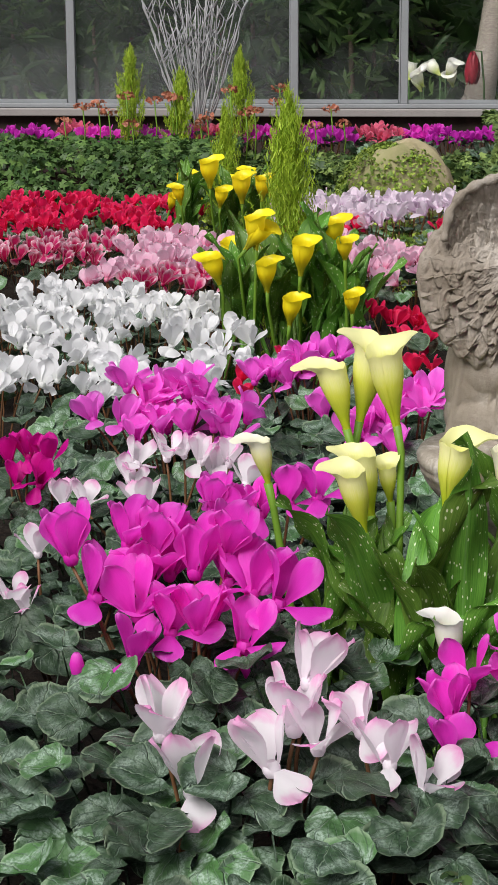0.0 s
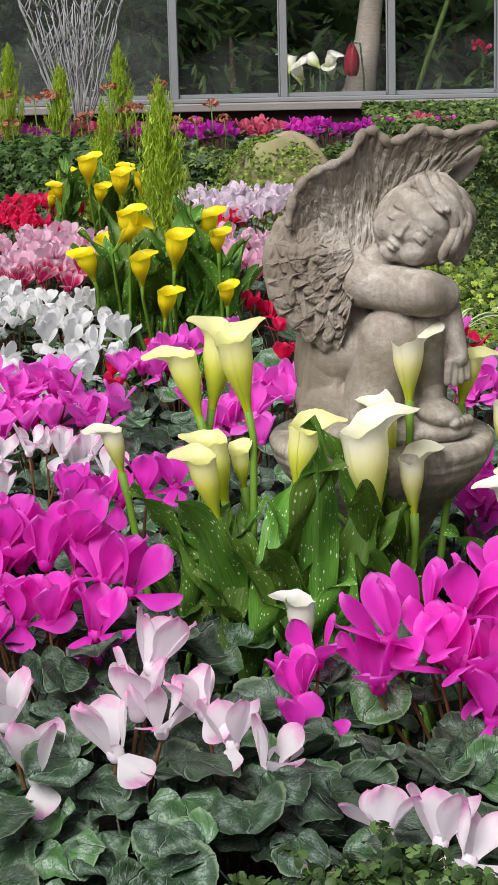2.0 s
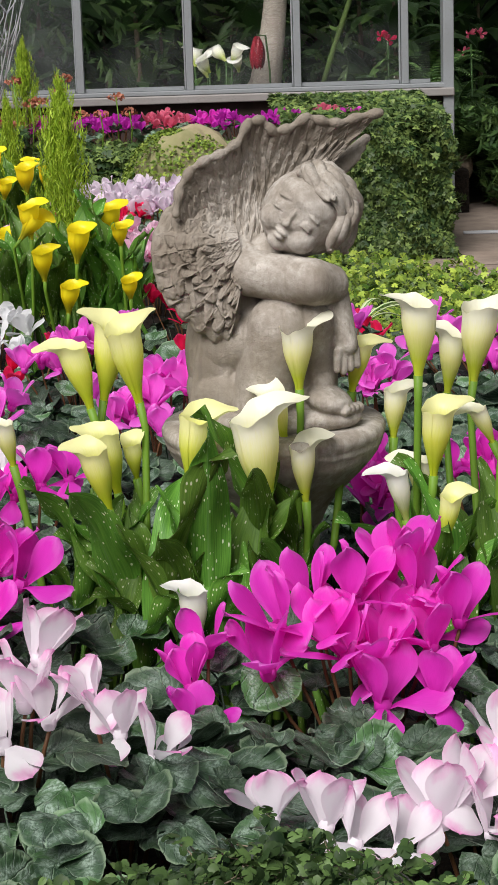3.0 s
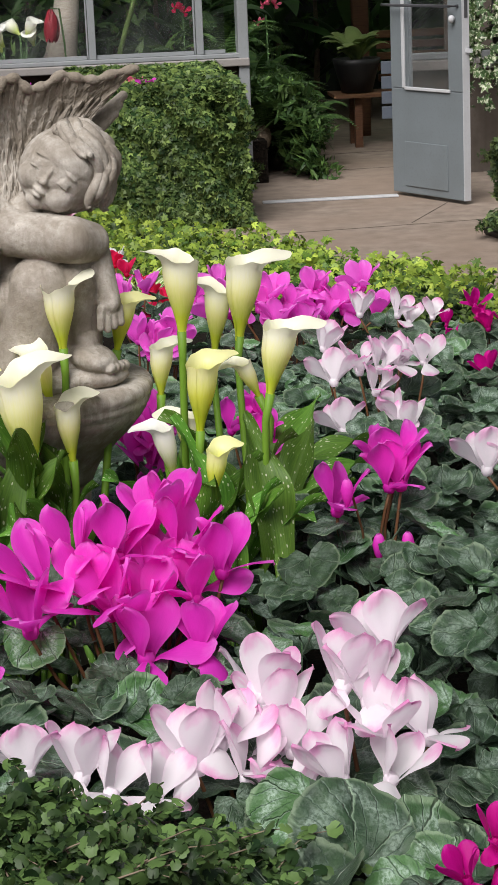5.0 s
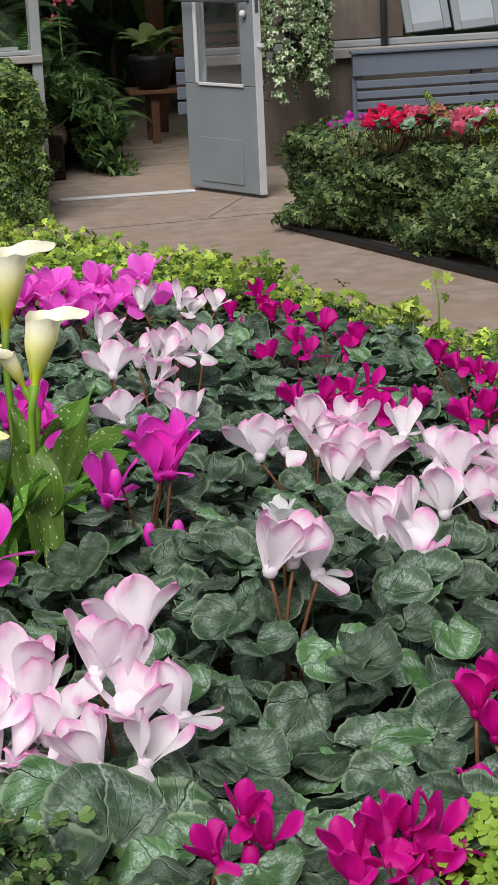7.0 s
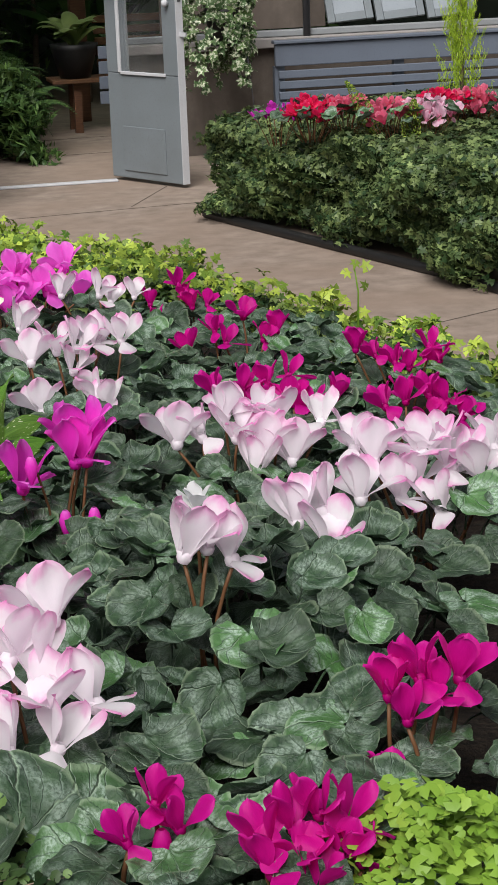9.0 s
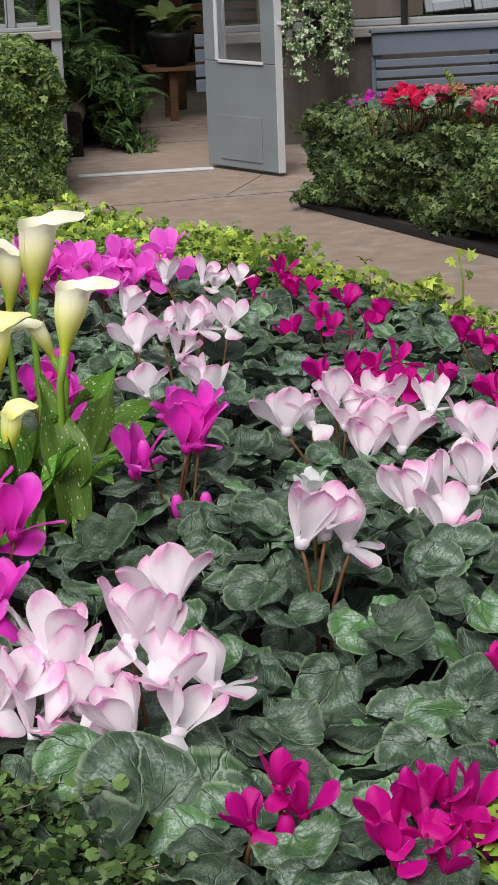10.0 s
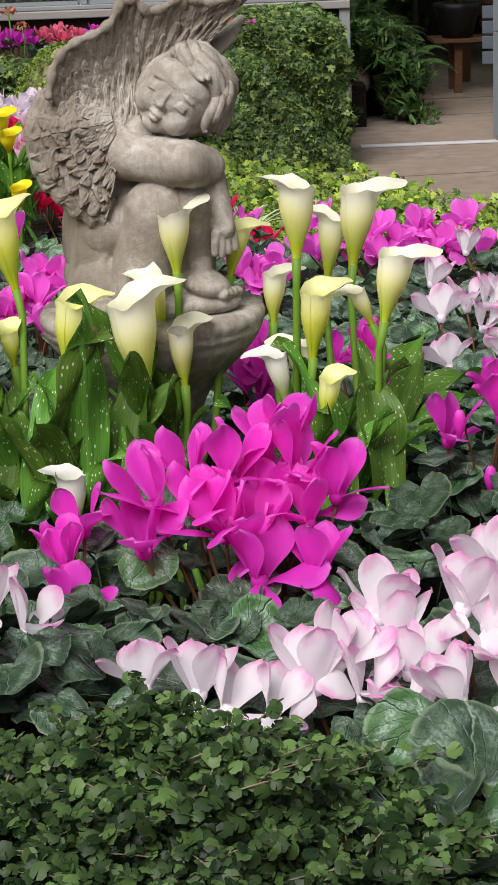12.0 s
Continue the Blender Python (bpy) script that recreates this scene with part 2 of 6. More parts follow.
def glass_material(name, low, high):
    m = Nodes(name, 0.03, 0.5)
    m.b.inputs["Transmission Weight"].default_value = 1.0
    m.b.inputs["IOR"].default_value = 1.1
    # Pale film for dust and damp; reflected sky is painted in with it.
    mottle = m.noise(2.5, 5.0)
    film = m.node("BsdfDiffuse", Color=(0.40, 0.43, 0.42))
    low_down = m.node("SeparateXYZ", Vector=m.coords()).outputs[2]
    haze = m.math("SUBTRACT", mottle, m.math("MULTIPLY", m.math("SUBTRACT", low_down, 0.95), 0.9))
    fac = m.ramp(haze, (0.42, (low,) * 3), (0.85, (high,) * 3))
    mx = m.node("MixShader", Fac=fac)
    m.t.links.new(m.b.outputs[0], mx.inputs[1])
    m.t.links.new(film.outputs[0], mx.inputs[2])
    m.t.links.new(mx.outputs[0], m.out.inputs["Surface"])
    return m.mat


M_LEAF = cyclamen_leaf_material()
M_CALLA_LEAF = calla_leaf_material()
M_STEM = plain_leaf_material("cyclamen_stem", (0.15, 0.070, 0.035), (0.24, 0.13, 0.055))
M_GREEN_STEM = plain_leaf_material("calla_stem", (0.14, 0.27, 0.025), (0.20, 0.36, 0.05), 0.2)
M_SPATHE_LIME = spathe_material("lime_spathe", (0.54, 0.64, 0.03), (0.72, 0.75, 0.10), (0.84, 0.83, 0.40))
M_SPATHE_CREAM = spathe_material("cream_spathe", (0.58, 0.68, 0.05), (0.82, 0.81, 0.32), (0.87, 0.86, 0.68))
M_SPATHE_WHITE = spathe_material("white_spathe", (0.46, 0.54, 0.14), (0.84, 0.85, 0.66), (0.86, 0.86, 0.80))
M_SPATHE_YELLOW = spathe_material("yellow_spathe", (0.44, 0.42, 0.02), (0.84, 0.68, 0.012), (0.90, 0.76, 0.02))
M_SPADIX = plain_leaf_material("spadix", (0.75, 0.50, 0.02), (0.85, 0.60, 0.05))
M_IVY = plain_leaf_material("ivy_leaf", (0.020, 0.052, 0.016), (0.27, 0.37, 0.10), 0.5)
M_IVY_DULL = plain_leaf_material("dull_ivy_leaf", (0.020, 0.048, 0.018), (0.26, 0.34, 0.12), 0.5)
M_IVY_BRIGHT = plain_leaf_material("bright_ground_ivy_leaf", (0.06, 0.13, 0.018), (0.50, 0.62, 0.09), 0.4)
M_FIG = plain_leaf_material("creeping_fig_leaf", (0.007, 0.020, 0.006), (0.13, 0.22, 0.062), 0.6)
M_BRACT = plain_leaf_material("dark_red_bract", (0.16, 0.004, 0.012), (0.30, 0.012, 0.03), 0.3)
M_MOSS = plain_leaf_material("cushion_moss_leaf", (0.09, 0.16, 0.02), (0.38, 0.48, 0.08), 0.4)
M_MAIDENHAIR = plain_leaf_material("maidenhair_leaf", (0.15, 0.28, 0.03), (0.28, 0.42, 0.06), 0.2)
M_VARIEGATED = plain_leaf_material("variegated_ivy_leaf", (0.05, 0.10, 0.035), (0.12, 0.19, 0.06), 0.2, spot=(0.55, 0.57, 0.42))
M_CYPRESS = plain_leaf_material("golden_cypress_spray", (0.24, 0.38, 0.025), (0.54, 0.68, 0.07), 0.15, translucent=0.3)
M_FERN = plain_leaf_material("fern_frond", (0.030, 0.070, 0.020), (0.14, 0.24, 0.06), 0.4)
M_DARK_LEAF = plain_leaf_material("hothouse_leaf", (0.026, 0.068, 0.022), (0.12, 0.22, 0.06), 0.35)
M_PALE_LEAF = plain_leaf_material("pale_variegated_leaf", (0.10, 0.18, 0.04), (0.42, 0.46, 0.18), 0.2)
M_BARK = wood_material("bark", (0.10, 0.075, 0.05), (0.22, 0.17, 0.12))
M_PALE_BARK = wood_material("pale_bark", (0.24, 0.21, 0.17), (0.40, 0.36, 0.30))
M_TWIG = plain_leaf_material("silver_twig", (0.40, 0.40, 0.40), (0.52, 0.53, 0.54), 0.1)
M_SEDUM = plain_leaf_material("rusty_flower_head", (0.36, 0.11, 0.06), (0.60, 0.30, 0.20), 0.3)
M_STONE = stone_material("weathered_cast_stone", (0.32, 0.29, 0.245), (0.60, 0.56, 0.50), (0.17, 0.138, 0.10))
M_STATUE = stone_material("dark_winged_cast_stone", (0.32, 0.29, 0.245), (0.60, 0.56, 0.50), (0.17, 0.138, 0.10), 1.0, True)
M_ROCK = stone_material("mossy_rock", (0.30, 0.24, 0.15), (0.50, 0.42, 0.28), (0.14, 0.17, 0.05), 0.12)
M_SOIL = soil_material()
M_PAVING = paving_material()
M_FRAME = painted_material("grey_white_window_paint", (0.215, 0.23, 0.235), (0.14, 0.14, 0.135))
M_SILL = painted_material("pinkish_sill_paint", (0.25, 0.235, 0.22), (0.15, 0.135, 0.12))
M_DOOR = painted_material("grey_door_paint", (0.155, 0.178, 0.188), (0.10, 0.11, 0.11))
M_DOOR_EDGE = painted_material("pale_door_edge_paint", (0.46, 0.47, 0.48), (0.30, 0.30, 0.30))
M_BENCH = painted_material("blue_grey_bench_paint", (0.105, 0.125, 0.155), (0.07, 0.08, 0.10))
M_CONCRETE = stone_material("stained_concrete", (0.105, 0.088, 0.072), (0.165, 0.142, 0.12), (0.07, 0.056, 0.046), 0.1)
M_BRICK = stone_material("dark_damp_masonry", (0.045, 0.030, 0.026), (0.085, 0.058, 0.048), (0.03, 0.028, 0.02), 0.2)
M_PLASTER = painted_material("pale_plaster", (0.62, 0.62, 0.60), (0.48, 0.48, 0.46), 0.8)
M_DIM_DEPTH = painted_material("dim_depth_wall", (0.035, 0.045, 0.035), (0.02, 0.025, 0.02), 0.8)
M_METAL = painted_material("dark_metal", (0.06, 0.06, 0.065), (0.03, 0.03, 0.03), 0.4)
M_RUBBER = painted_material("black_plastic", (0.008, 0.008, 0.008), (0.014, 0.013, 0.012), 0.5)
M_TEAK = wood_material("teak", (0.075, 0.034, 0.017), (0.15, 0.072, 0.032))
M_GLASS = glass_material("old_pane_glass", 0.0, 0.05)
M_HAZY_GLASS = glass_material("hazy_pane_glass", 0.03, 0.13)


def shade_roof_material():
    m = Nodes("dimming_roof", 0.6, 0.3)
    c = m.ramp(m.noise(3.0, 4.0), (0.3, (0.46, 0.50, 0.46)), (0.7, (0.56, 0.60, 0.56)))
    return m.done(c, translucent=0.85)


M_SHADE_ROOF = shade_roof_material()
M_FROST = painted_material("whitewashed_glass", (0.25, 0.28, 0.30), (0.18, 0.20, 0.22), 0.3)


# ---- geometry helpers ----
class Geo:
    """Collects faces and texture coordinates for one mesh."""

    def __init__(self):
        self.v, self.f, self.uv = [], [], []

    def grid(self, fn, nu, nv):
        """A sheet fn(u, v), u and v from 0 to 1."""
        k = len(self.v)
        for j in range(nv + 1):
            for i in range(nu + 1):
                self.v.append(tuple(fn(i / nu, j / nv)))
                self.uv.append((i / nu, j / nv))
        w = nu + 1
        for j in range(nv):
            for i in range(nu):
                a = k + j * w + i
                self.f.append((a, a + 1, a + w + 1, a + w))
        return self

    def tube(self, points, radii, sides=6):
        k = len(self.v)
        pts = [Vector(p) for p in points]
        for i, p in enumerate(pts):
            d = (pts[min(i + 1, len(pts) - 1)] - pts[max(i - 1, 0)]).normalized()
            a = d.cross(Vector((0.3, 1, 0.2)) if abs(d.y) < 0.9 else Vector((1, 0, 0))).normalized()
            b = d.cross(a)
            r = radii[i] if isinstance(radii, (list, tuple)) else radii
            for s in range(sides):
                t = 2 * math.pi * s / sides
                self.v.append(tuple(p + r * (math.cos(t) * a + math.sin(t) * b)))
                self.uv.append((s / sides, i / (len(pts) - 1)))
        for i in range(len(pts) - 1):
            for s in range(sides):
                a, b = k + i * sides + s, k + i * sides + (s + 1) % sides
                self.f.append((a, b, b + sides, a + sides))
        self.f.append(tuple(k + s for s in reversed(range(sides))))
        self.f.append(tuple(k + (len(pts) - 1) * sides + s for s in range(sides)))
        return self

    def box(self, lo, hi, m=None):
        k = len(self.v)
        for z in (lo[2], hi[2]):
            for x, y in ((lo[0], lo[1]), (hi[0], lo[1]), (hi[0], hi[1]), (lo[0], hi[1])):
                p = Vector((x, y, z))
                self.v.append(tuple(m @ p if m else p))
                self.uv.append((x, z))
        for f in ((3, 2, 1, 0), (4, 5, 6, 7), (0, 1, 5, 4), (1, 2, 6, 5), (2, 3, 7, 6), (3, 0, 4, 7)):
            self.f.append(tuple(k + i for i in f))
        return self

    def ball(self, centre, radii, m=None, nu=12, nv=8):
        c = Vector(centre)

        def fn(u, v):
            a, b = 2 * math.pi * u, math.pi * (v - 0.5)
            p = Vector((radii[0] * math.cos(a) * math.cos(b), radii[1] * math.sin(a) * math.cos(b), radii[2] * math.sin(b)))
            return c + (m @ p if m else p)

        return self.grid(fn, nu, nv)

    def lathe(self, profile, sides=32, centre=(0, 0)):
        def fn(u, v):
            i = min(int(v * (len(profile) - 1)), len(profile) - 2)
            f = v * (len(profile) - 1) - i
            r = profile[i][0] * (1 - f) + profile[i + 1][0] * f
            z = profile[i][1] * (1 - f) + profile[i + 1][1] * f
            return centre[0] + r * math.cos(2 * math.pi * u), centre[1] + r * math.sin(2 * math.pi * u), z

        return self.grid(fn, sides, len(profile) - 1)

    def mesh(self, name, material, smooth=True):
        me = bpy.data.meshes.new(name)
        me.from_pydata(self.v, [], self.f)
        layer = me.uv_layers.new(name="UVMap")
        index = np.zeros(len(me.loops), dtype=np.int32)
        me.loops.foreach_get("vertex_index", index)
        layer.data.foreach_set("uv", np.array(self.uv, dtype=np.float32)[index].ravel())
        me.polygons.foreach_set("use_smooth", [smooth] * len(me.polygons))
        me.materials.append(material)
        me.update()
        return me


def thing(name, at, label, category, group="", kind=""):
    ob = new(name)
    ob.empty_display_size = 0.05
    ob.location = at
    return tagged(ob, label, category, group, kind)


def part(name, me, parent, m=None, label=""):
    """A mesh under a thing or part; m is its pose relative to the parent."""
    ob = new(name, me)
    ob.parent = parent
    if m is not None:
        ob.matrix_basis = m
    return tagged(ob, label)


def solo(name, me, label, category, m=None, group="", kind=""):
    ob = new(name, me)
    if m is not None:
        ob.matrix_basis = m
    return tagged(ob, label, category, group, kind)


def bevelled(ob, width, segments=2):
    mod = ob.modifiers.new("bevel", "BEVEL")
    mod.width, mod.segments, mod.limit_method = width, segments, "ANGLE"
    return ob


def leaf_heap(name, material, places, normals, sizes, shape, rng, jitter=0.6):
    """One mesh of many small folded leaves at the given places, facing roughly along the normals."""
    n, k = len(places), len(shape)
    shape = np.array(shape, float)
    nor = normals + rng.normal(0, jitter, (n, 3))
    nor /= np.linalg.norm(nor, axis=1, keepdims=True)
    side = np.cross(nor, rng.normal(0, 1, (n, 3)))
    side /= np.linalg.norm(side, axis=1, keepdims=True)
    up = np.cross(nor, side)
    s = np.asarray(sizes)[:, None, None]
    pts = places[:, None] + s * (shape[None, :, 0:1] * side[:, None] + shape[None, :, 1:2] * up[:, None] + shape[None, :, 2:3] * nor[:, None])
    verts = pts.reshape(-1, 3)
    base = np.arange(n)[:, None] * k
    ring = np.arange(1, k)
    tris = np.stack([np.zeros(k - 2, int), ring[:-1], ring[1:]], 1)
    faces = (base[:, :, None] + tris[None]).reshape(-1, 3)
    me = bpy.data.meshes.new(name)
    me.vertices.add(len(verts))
    me.vertices.foreach_set("co", verts.astype(np.float32).ravel())
    me.loops.add(faces.size)
    me.loops.foreach_set("vertex_index", faces.astype(np.int32).ravel())
    me.polygons.add(len(faces))
    me.polygons.foreach_set("loop_start", np.arange(0, faces.size, 3, dtype=np.int32))
    me.update(calc_edges=True)
    me.validate()
    me.materials.append(material)
    return me


IVY_SHAPE = [(0, 0.1, 0.0), (0.05, -0.42, -0.06), (0.48, -0.28, -0.16), (0.26, 0.02, 0.0), (0.50, 0.26, -0.14), (0.17, 0.24, 0.02), (0, 0.68, -0.16),
             (-0.17, 0.24, 0.02), (-0.50, 0.26, -0.14), (-0.26, 0.02, 0.0), (-0.48, -0.28, -0.16), (-0.05, -0.42, -0.06)]
ROUND_SHAPE = [(0, 0, 0.05), (0, -0.4, -0.05), (0.34, -0.25, -0.06), (0.42, 0.12, -0.04), (0.18, 0.34, 0.02), (0, 0.26, 0.03), (-0.18, 0.34, 0.02), (-0.42, 0.12, -0.04), (-0.34, -0.25, -0.06)]
BLADE_SHAPE = [(0, 0.1, 0.04), (0, -0.5, 0), (0.16, -0.1, -0.02), (0.13, 0.25, -0.02), (0, 0.62, -0.06), (-0.13, 0.25, -0.02), (-0.16, -0.1, -0.02)]


def leaf_top(x, y):
    """The height of the leaf canopy over the sloping bed."""
    return float(np.interp(y, [0.6, 1.5, 3.4, 6, 9], [0.80, 0.775, 0.63, 0.49, 0.42])) - 0.05 * max(0.0, x - 0.75)


BED_X = [-4.5, -0.6, 0.0, 0.5, 0.9, 1.2, 1.36, 1.55, 1.9, 2.4]
BED_Y = [9.5, 9.4, 8.3, 7.0, 6.4, 5.9, 4.7, 3.8, 3.0, 1.5]


def inside(x, y):
    """How far a place lies inside the far edge of the bed, roughly in metres."""
    return min(float(np.interp(x, BED_X, BED_Y)) - y, 2.0) * 0.7


# ---- the large structure ----
def box_thing(name, lo, hi, material, label, category, kind="structure", bevel=0.0, m=None):
    ob = solo(name, Geo().box(lo, hi).mesh(name, material, False), label, category, m, kind=kind)
    return bevelled(ob, bevel) if bevel else ob


floor = solo("floor", Geo().grid(lambda u, v: (-14 + 28 * u, -9 + 30 * v, 0), 8, 8).mesh("floor", M_PAVING, False), "tan concrete conservatory floor with worn stains", "floor", kind="structure")


def bed_soil():
    def fn(u, v):
        x, y = -4.5 + 7.2 * u, 0.25 + 9.6 * v
        k = inside(x, y) / 0.22
        k = min(1.0, max(0.0, k)) ** 0.5
        k *= min(1.0, max(0.0, (y - 0.25) / 0.25))
        bump = 0.03 * noise.noise((x * 4, y * 4, 0))
        return x, y, -0.02 + k * (leaf_top(x, y) - 0.12 + bump + 0.02)

    return solo("flower_bed", Geo().grid(fn, 120, 150).mesh("flower_bed", M_SOIL), "dark moist soil of a raised sloping flower bed", "flower bed", kind="structure")


bed_soil()

for n, (a, b) in enumerate((((0.9, 9.75), (2.6, 9.95)), ((1.75, 9.9), (2.05, 10.55)), ((1.2, 12.15), (2.3, 12.2)), ((1.3, 13.0), (2.3, 13.05)), ((2.2, 6.6), (2.75, 6.9)))):
    d = math.hypot(b[0] - a[0], b[1] - a[1])
    ob = solo("floor_joint", Geo().box((0, -0.0022, 0.0005), (d, 0.0022, 0.002)).mesh("floor_joint", M_CONCRETE, False), "thin dark joint in the concrete floor", "floor joint", pose(a[0], a[1], 0, 0, 0, math.degrees(math.atan2(b[1] - a[1], b[0] - a[0]))), kind="structure")

WALL_Y = 11.40
# knee wall, sill, mullions and panes of the window wall
box_thing("wall_north", (-9, WALL_Y, 0), (1.06, WALL_Y + 0.18, 0.704), M_BRICK, "low concrete wall under the greenhouse windows", "wall")
box_thing("wall_north_head", (-9, WALL_Y, 2.35), (12, WALL_Y + 0.2, 3.0), M_PLASTER, "painted beam above the greenhouse windows", "wall")
sill = thing("window_sill", (-4, WALL_Y, 0.72), "weathered pinkish white painted window sill", "window sill", kind="structure")
bevelled(part("board", Geo().box((-5, -0.07, -0.014), (5.10, 0.06, 0.03)).mesh("board", M_SILL, False), sill), 0.006)
bevelled(part("drip_edge", Geo().box((-5, -0.05, 0.032), (5.06, 0.05, 0.055)).mesh("drip_edge", M_FRAME, False), sill), 0.004)

MULLIONS = [-5.86, -5.25, -4.64, -4.03, -3.42, -2.82, -2.22, -0.967, -0.36, 0.237, 0.832, 1.005]
bar_mesh = Geo().box((-0.020, -0.03, 0.775), (0.020, 0.03, 2.35)).box((-0.032, 0.0, 0.775), (-0.022, 0.04, 2.35)).mesh("bar", M_FRAME, False)
for i, (a, b) in enumerate(zip(MULLIONS[:-1], MULLIONS[1:])):
    win = thing(f"window_{i + 1}", (a, WALL_Y, 0), "large old greenhouse window pane in a grey-white frame", "window", "greenhouse windows", "structure")
    bevelled(part("mullion", bar_mesh, win), 0.004)
    pane = part("pane", Geo().box((0.022, 0.010, 0.78), (b - a - 0.034, 0.014, 2.35)).mesh("pane", M_HAZY_GLASS if b < -0.9 else M_GLASS, False), win, label="hazy glass, sky reflection and dust in its colour" if b < -0.9 else "clear old glass")
    pane.visible_shadow = False
    part("putty", Geo().box((0.022, -0.012, 0.777), (b - a - 0.034, 0.009, 0.797)).mesh("putty", M_FRAME, False), win)
box_thing("corner_post", (1.04, WALL_Y - 0.05, 0.0), (1.10, WALL_Y + 0.12, 2.35), M_FRAME, "grey-white painted corner post of the window wall", "post", bevel=0.006)
box_thing("door_frame", (1.95, WALL_Y - 0.02, 0.0), (2.02, WALL_Y + 0.14, 2.35), M_FRAME, "grey painted door frame post", "door frame", bevel=0.005)
box_thing("threshold", (1.10, 10.85, 0.001), (1.84, 10.91, 0.012), M_DOOR_EDGE, "worn pale metal strip set in the floor", "threshold", bevel=0.003)

# right-hand knee wall with its sill and windows
EAST_Y = 11.75
box_thing("wall_east", (2.02, EAST_Y, 0), (9, EAST_Y + 0.2, 0.60), M_CONCRETE, "stained brown concrete knee wall", "wall")
ledge = thing("window_ledge", (2.12, EAST_Y, 0.64), "white painted ledge under tilted windows", "window sill", kind="structure")
bevelled(part("board", Geo().box((-0.09, -0.06, -0.037), (7, 0.2, 0.02)).mesh("board", M_SILL, False), ledge), 0.006)
bevelled(part("rail", Geo().box((-0.09, 0.0, 0.022), (7, 0.06, 0.06)).mesh("rail", M_FRAME, False), ledge), 0.006)


def room_wall(name, lo, hi, material, label):
    return box_thing(name, lo, hi, material, label, "wall")


# plain walls added to close the glasshouse and keep the hothouse behind it dim
room_wall("wall_south", (-10, -7.2, 0), (10, -7.0, 3.0), M_PLASTER, "plain pale wall of the glasshouse")
room_wall("wall_west", (-9.2, -7, 0), (-9.0, 18, 3.0), M_PLASTER, "plain pale wall of the glasshouse")
room_wall("wall_far_east", (9.0, -7, 0), (9.2, 18, 3.0), M_PLASTER, "plain pale wall of the glasshouse")
# Near-black paint puts the dimness of the deep hothouse into this wall's colour.
room_wall("wall_back", (-9, 17.0, 0), (9, 17.2, 3.2), M_DIM_DEPTH, "added near-black wall carrying the hothouse's dim depth in its colour")
# Unseen roof added over the hothouse only to hold its light down.
box_thing("ceiling", (-9, WALL_Y + 0.2, 3.0), (9, 17.0, 3.02), M_SHADE_ROOF, "unseen translucent roof added to dim the hothouse", "ceiling")


def door():
    a = Vector((1.85, 10.98, 0.0))
    b = Vector((2.135, 10.43, 0.0))
    w = (b - a).length
    d = thing("door_1", a, "grey painted half-glazed door standing open", "door", kind="structure")
    d.rotation_euler = (0, 0, math.atan2(b.y - a.y, b.x - a.x))
    t = 0.022
    body = Geo()
    body.box((0, -t, 0.02), (w, t, 0.58))
    body.box((0, -t, 0.582), (0.13, t, 2.05)).box((w - 0.12, -t, 0.582), (w - 0.001, t, 2.05))
    body.box((0.132, -t, 1.93), (w - 0.122, t, 2.05))
    bevelled(part("leaf", body.mesh("leaf", M_DOOR, False), d), 0.004)
    part("edge", Geo().box((w, -t, 0.02), (w + 0.004, t, 2.05)).mesh("edge", M_DOOR_EDGE, False), d, label="paler painted edge of the door")
    bevelled(part("moulding", Geo().box((0.11, -t - 0.012, 0.585), (0.132, -t, 2.0)).box((0.132, -t - 0.012, 0.575), (w - 0.10, -t, 0.592)).mesh("moulding", M_DOOR_EDGE, False), d), 0.003)
    bevelled(part("panel", Geo().box((0.12, -t - 0.006, 0.06), (w - 0.13, -t - 0.0005, 0.30)).mesh("panel", M_DOOR, False), d), 0.006)
    pane = part("pane", Geo().box((0.133, -0.003, 0.583), (w - 0.123, 0.003, 1.93)).mesh("pane", M_GLASS, False), d)
    pane.visible_shadow = False
    part("push_bar", Geo().tube([(-0.02, -t - 0.04, 1.02), (0.05, -t - 0.045, 1.02), (w - 0.05, -t - 0.045, 1.02), (w - 0.03, -t, 1.02)], 0.008, 8).mesh("push_bar", M_METAL), d, label="dark metal bar")
    part("latch", Geo().box((w + 0.0045, -0.010, 0.96), (w + 0.007, 0.010, 1.10)).mesh("latch", M_METAL, False), d)
    part("bolt", Geo().box((w + 0.0045, -0.006, 0.785), (w + 0.05, 0.006, 0.805)).mesh("bolt", M_DOOR_EDGE, False), d)
    part("knob", Geo().ball((w - 0.06, -t - 0.02, 0.955), (0.016, 0.02, 0.02)).mesh("knob", M_DOOR_EDGE), d)
    return d


door()


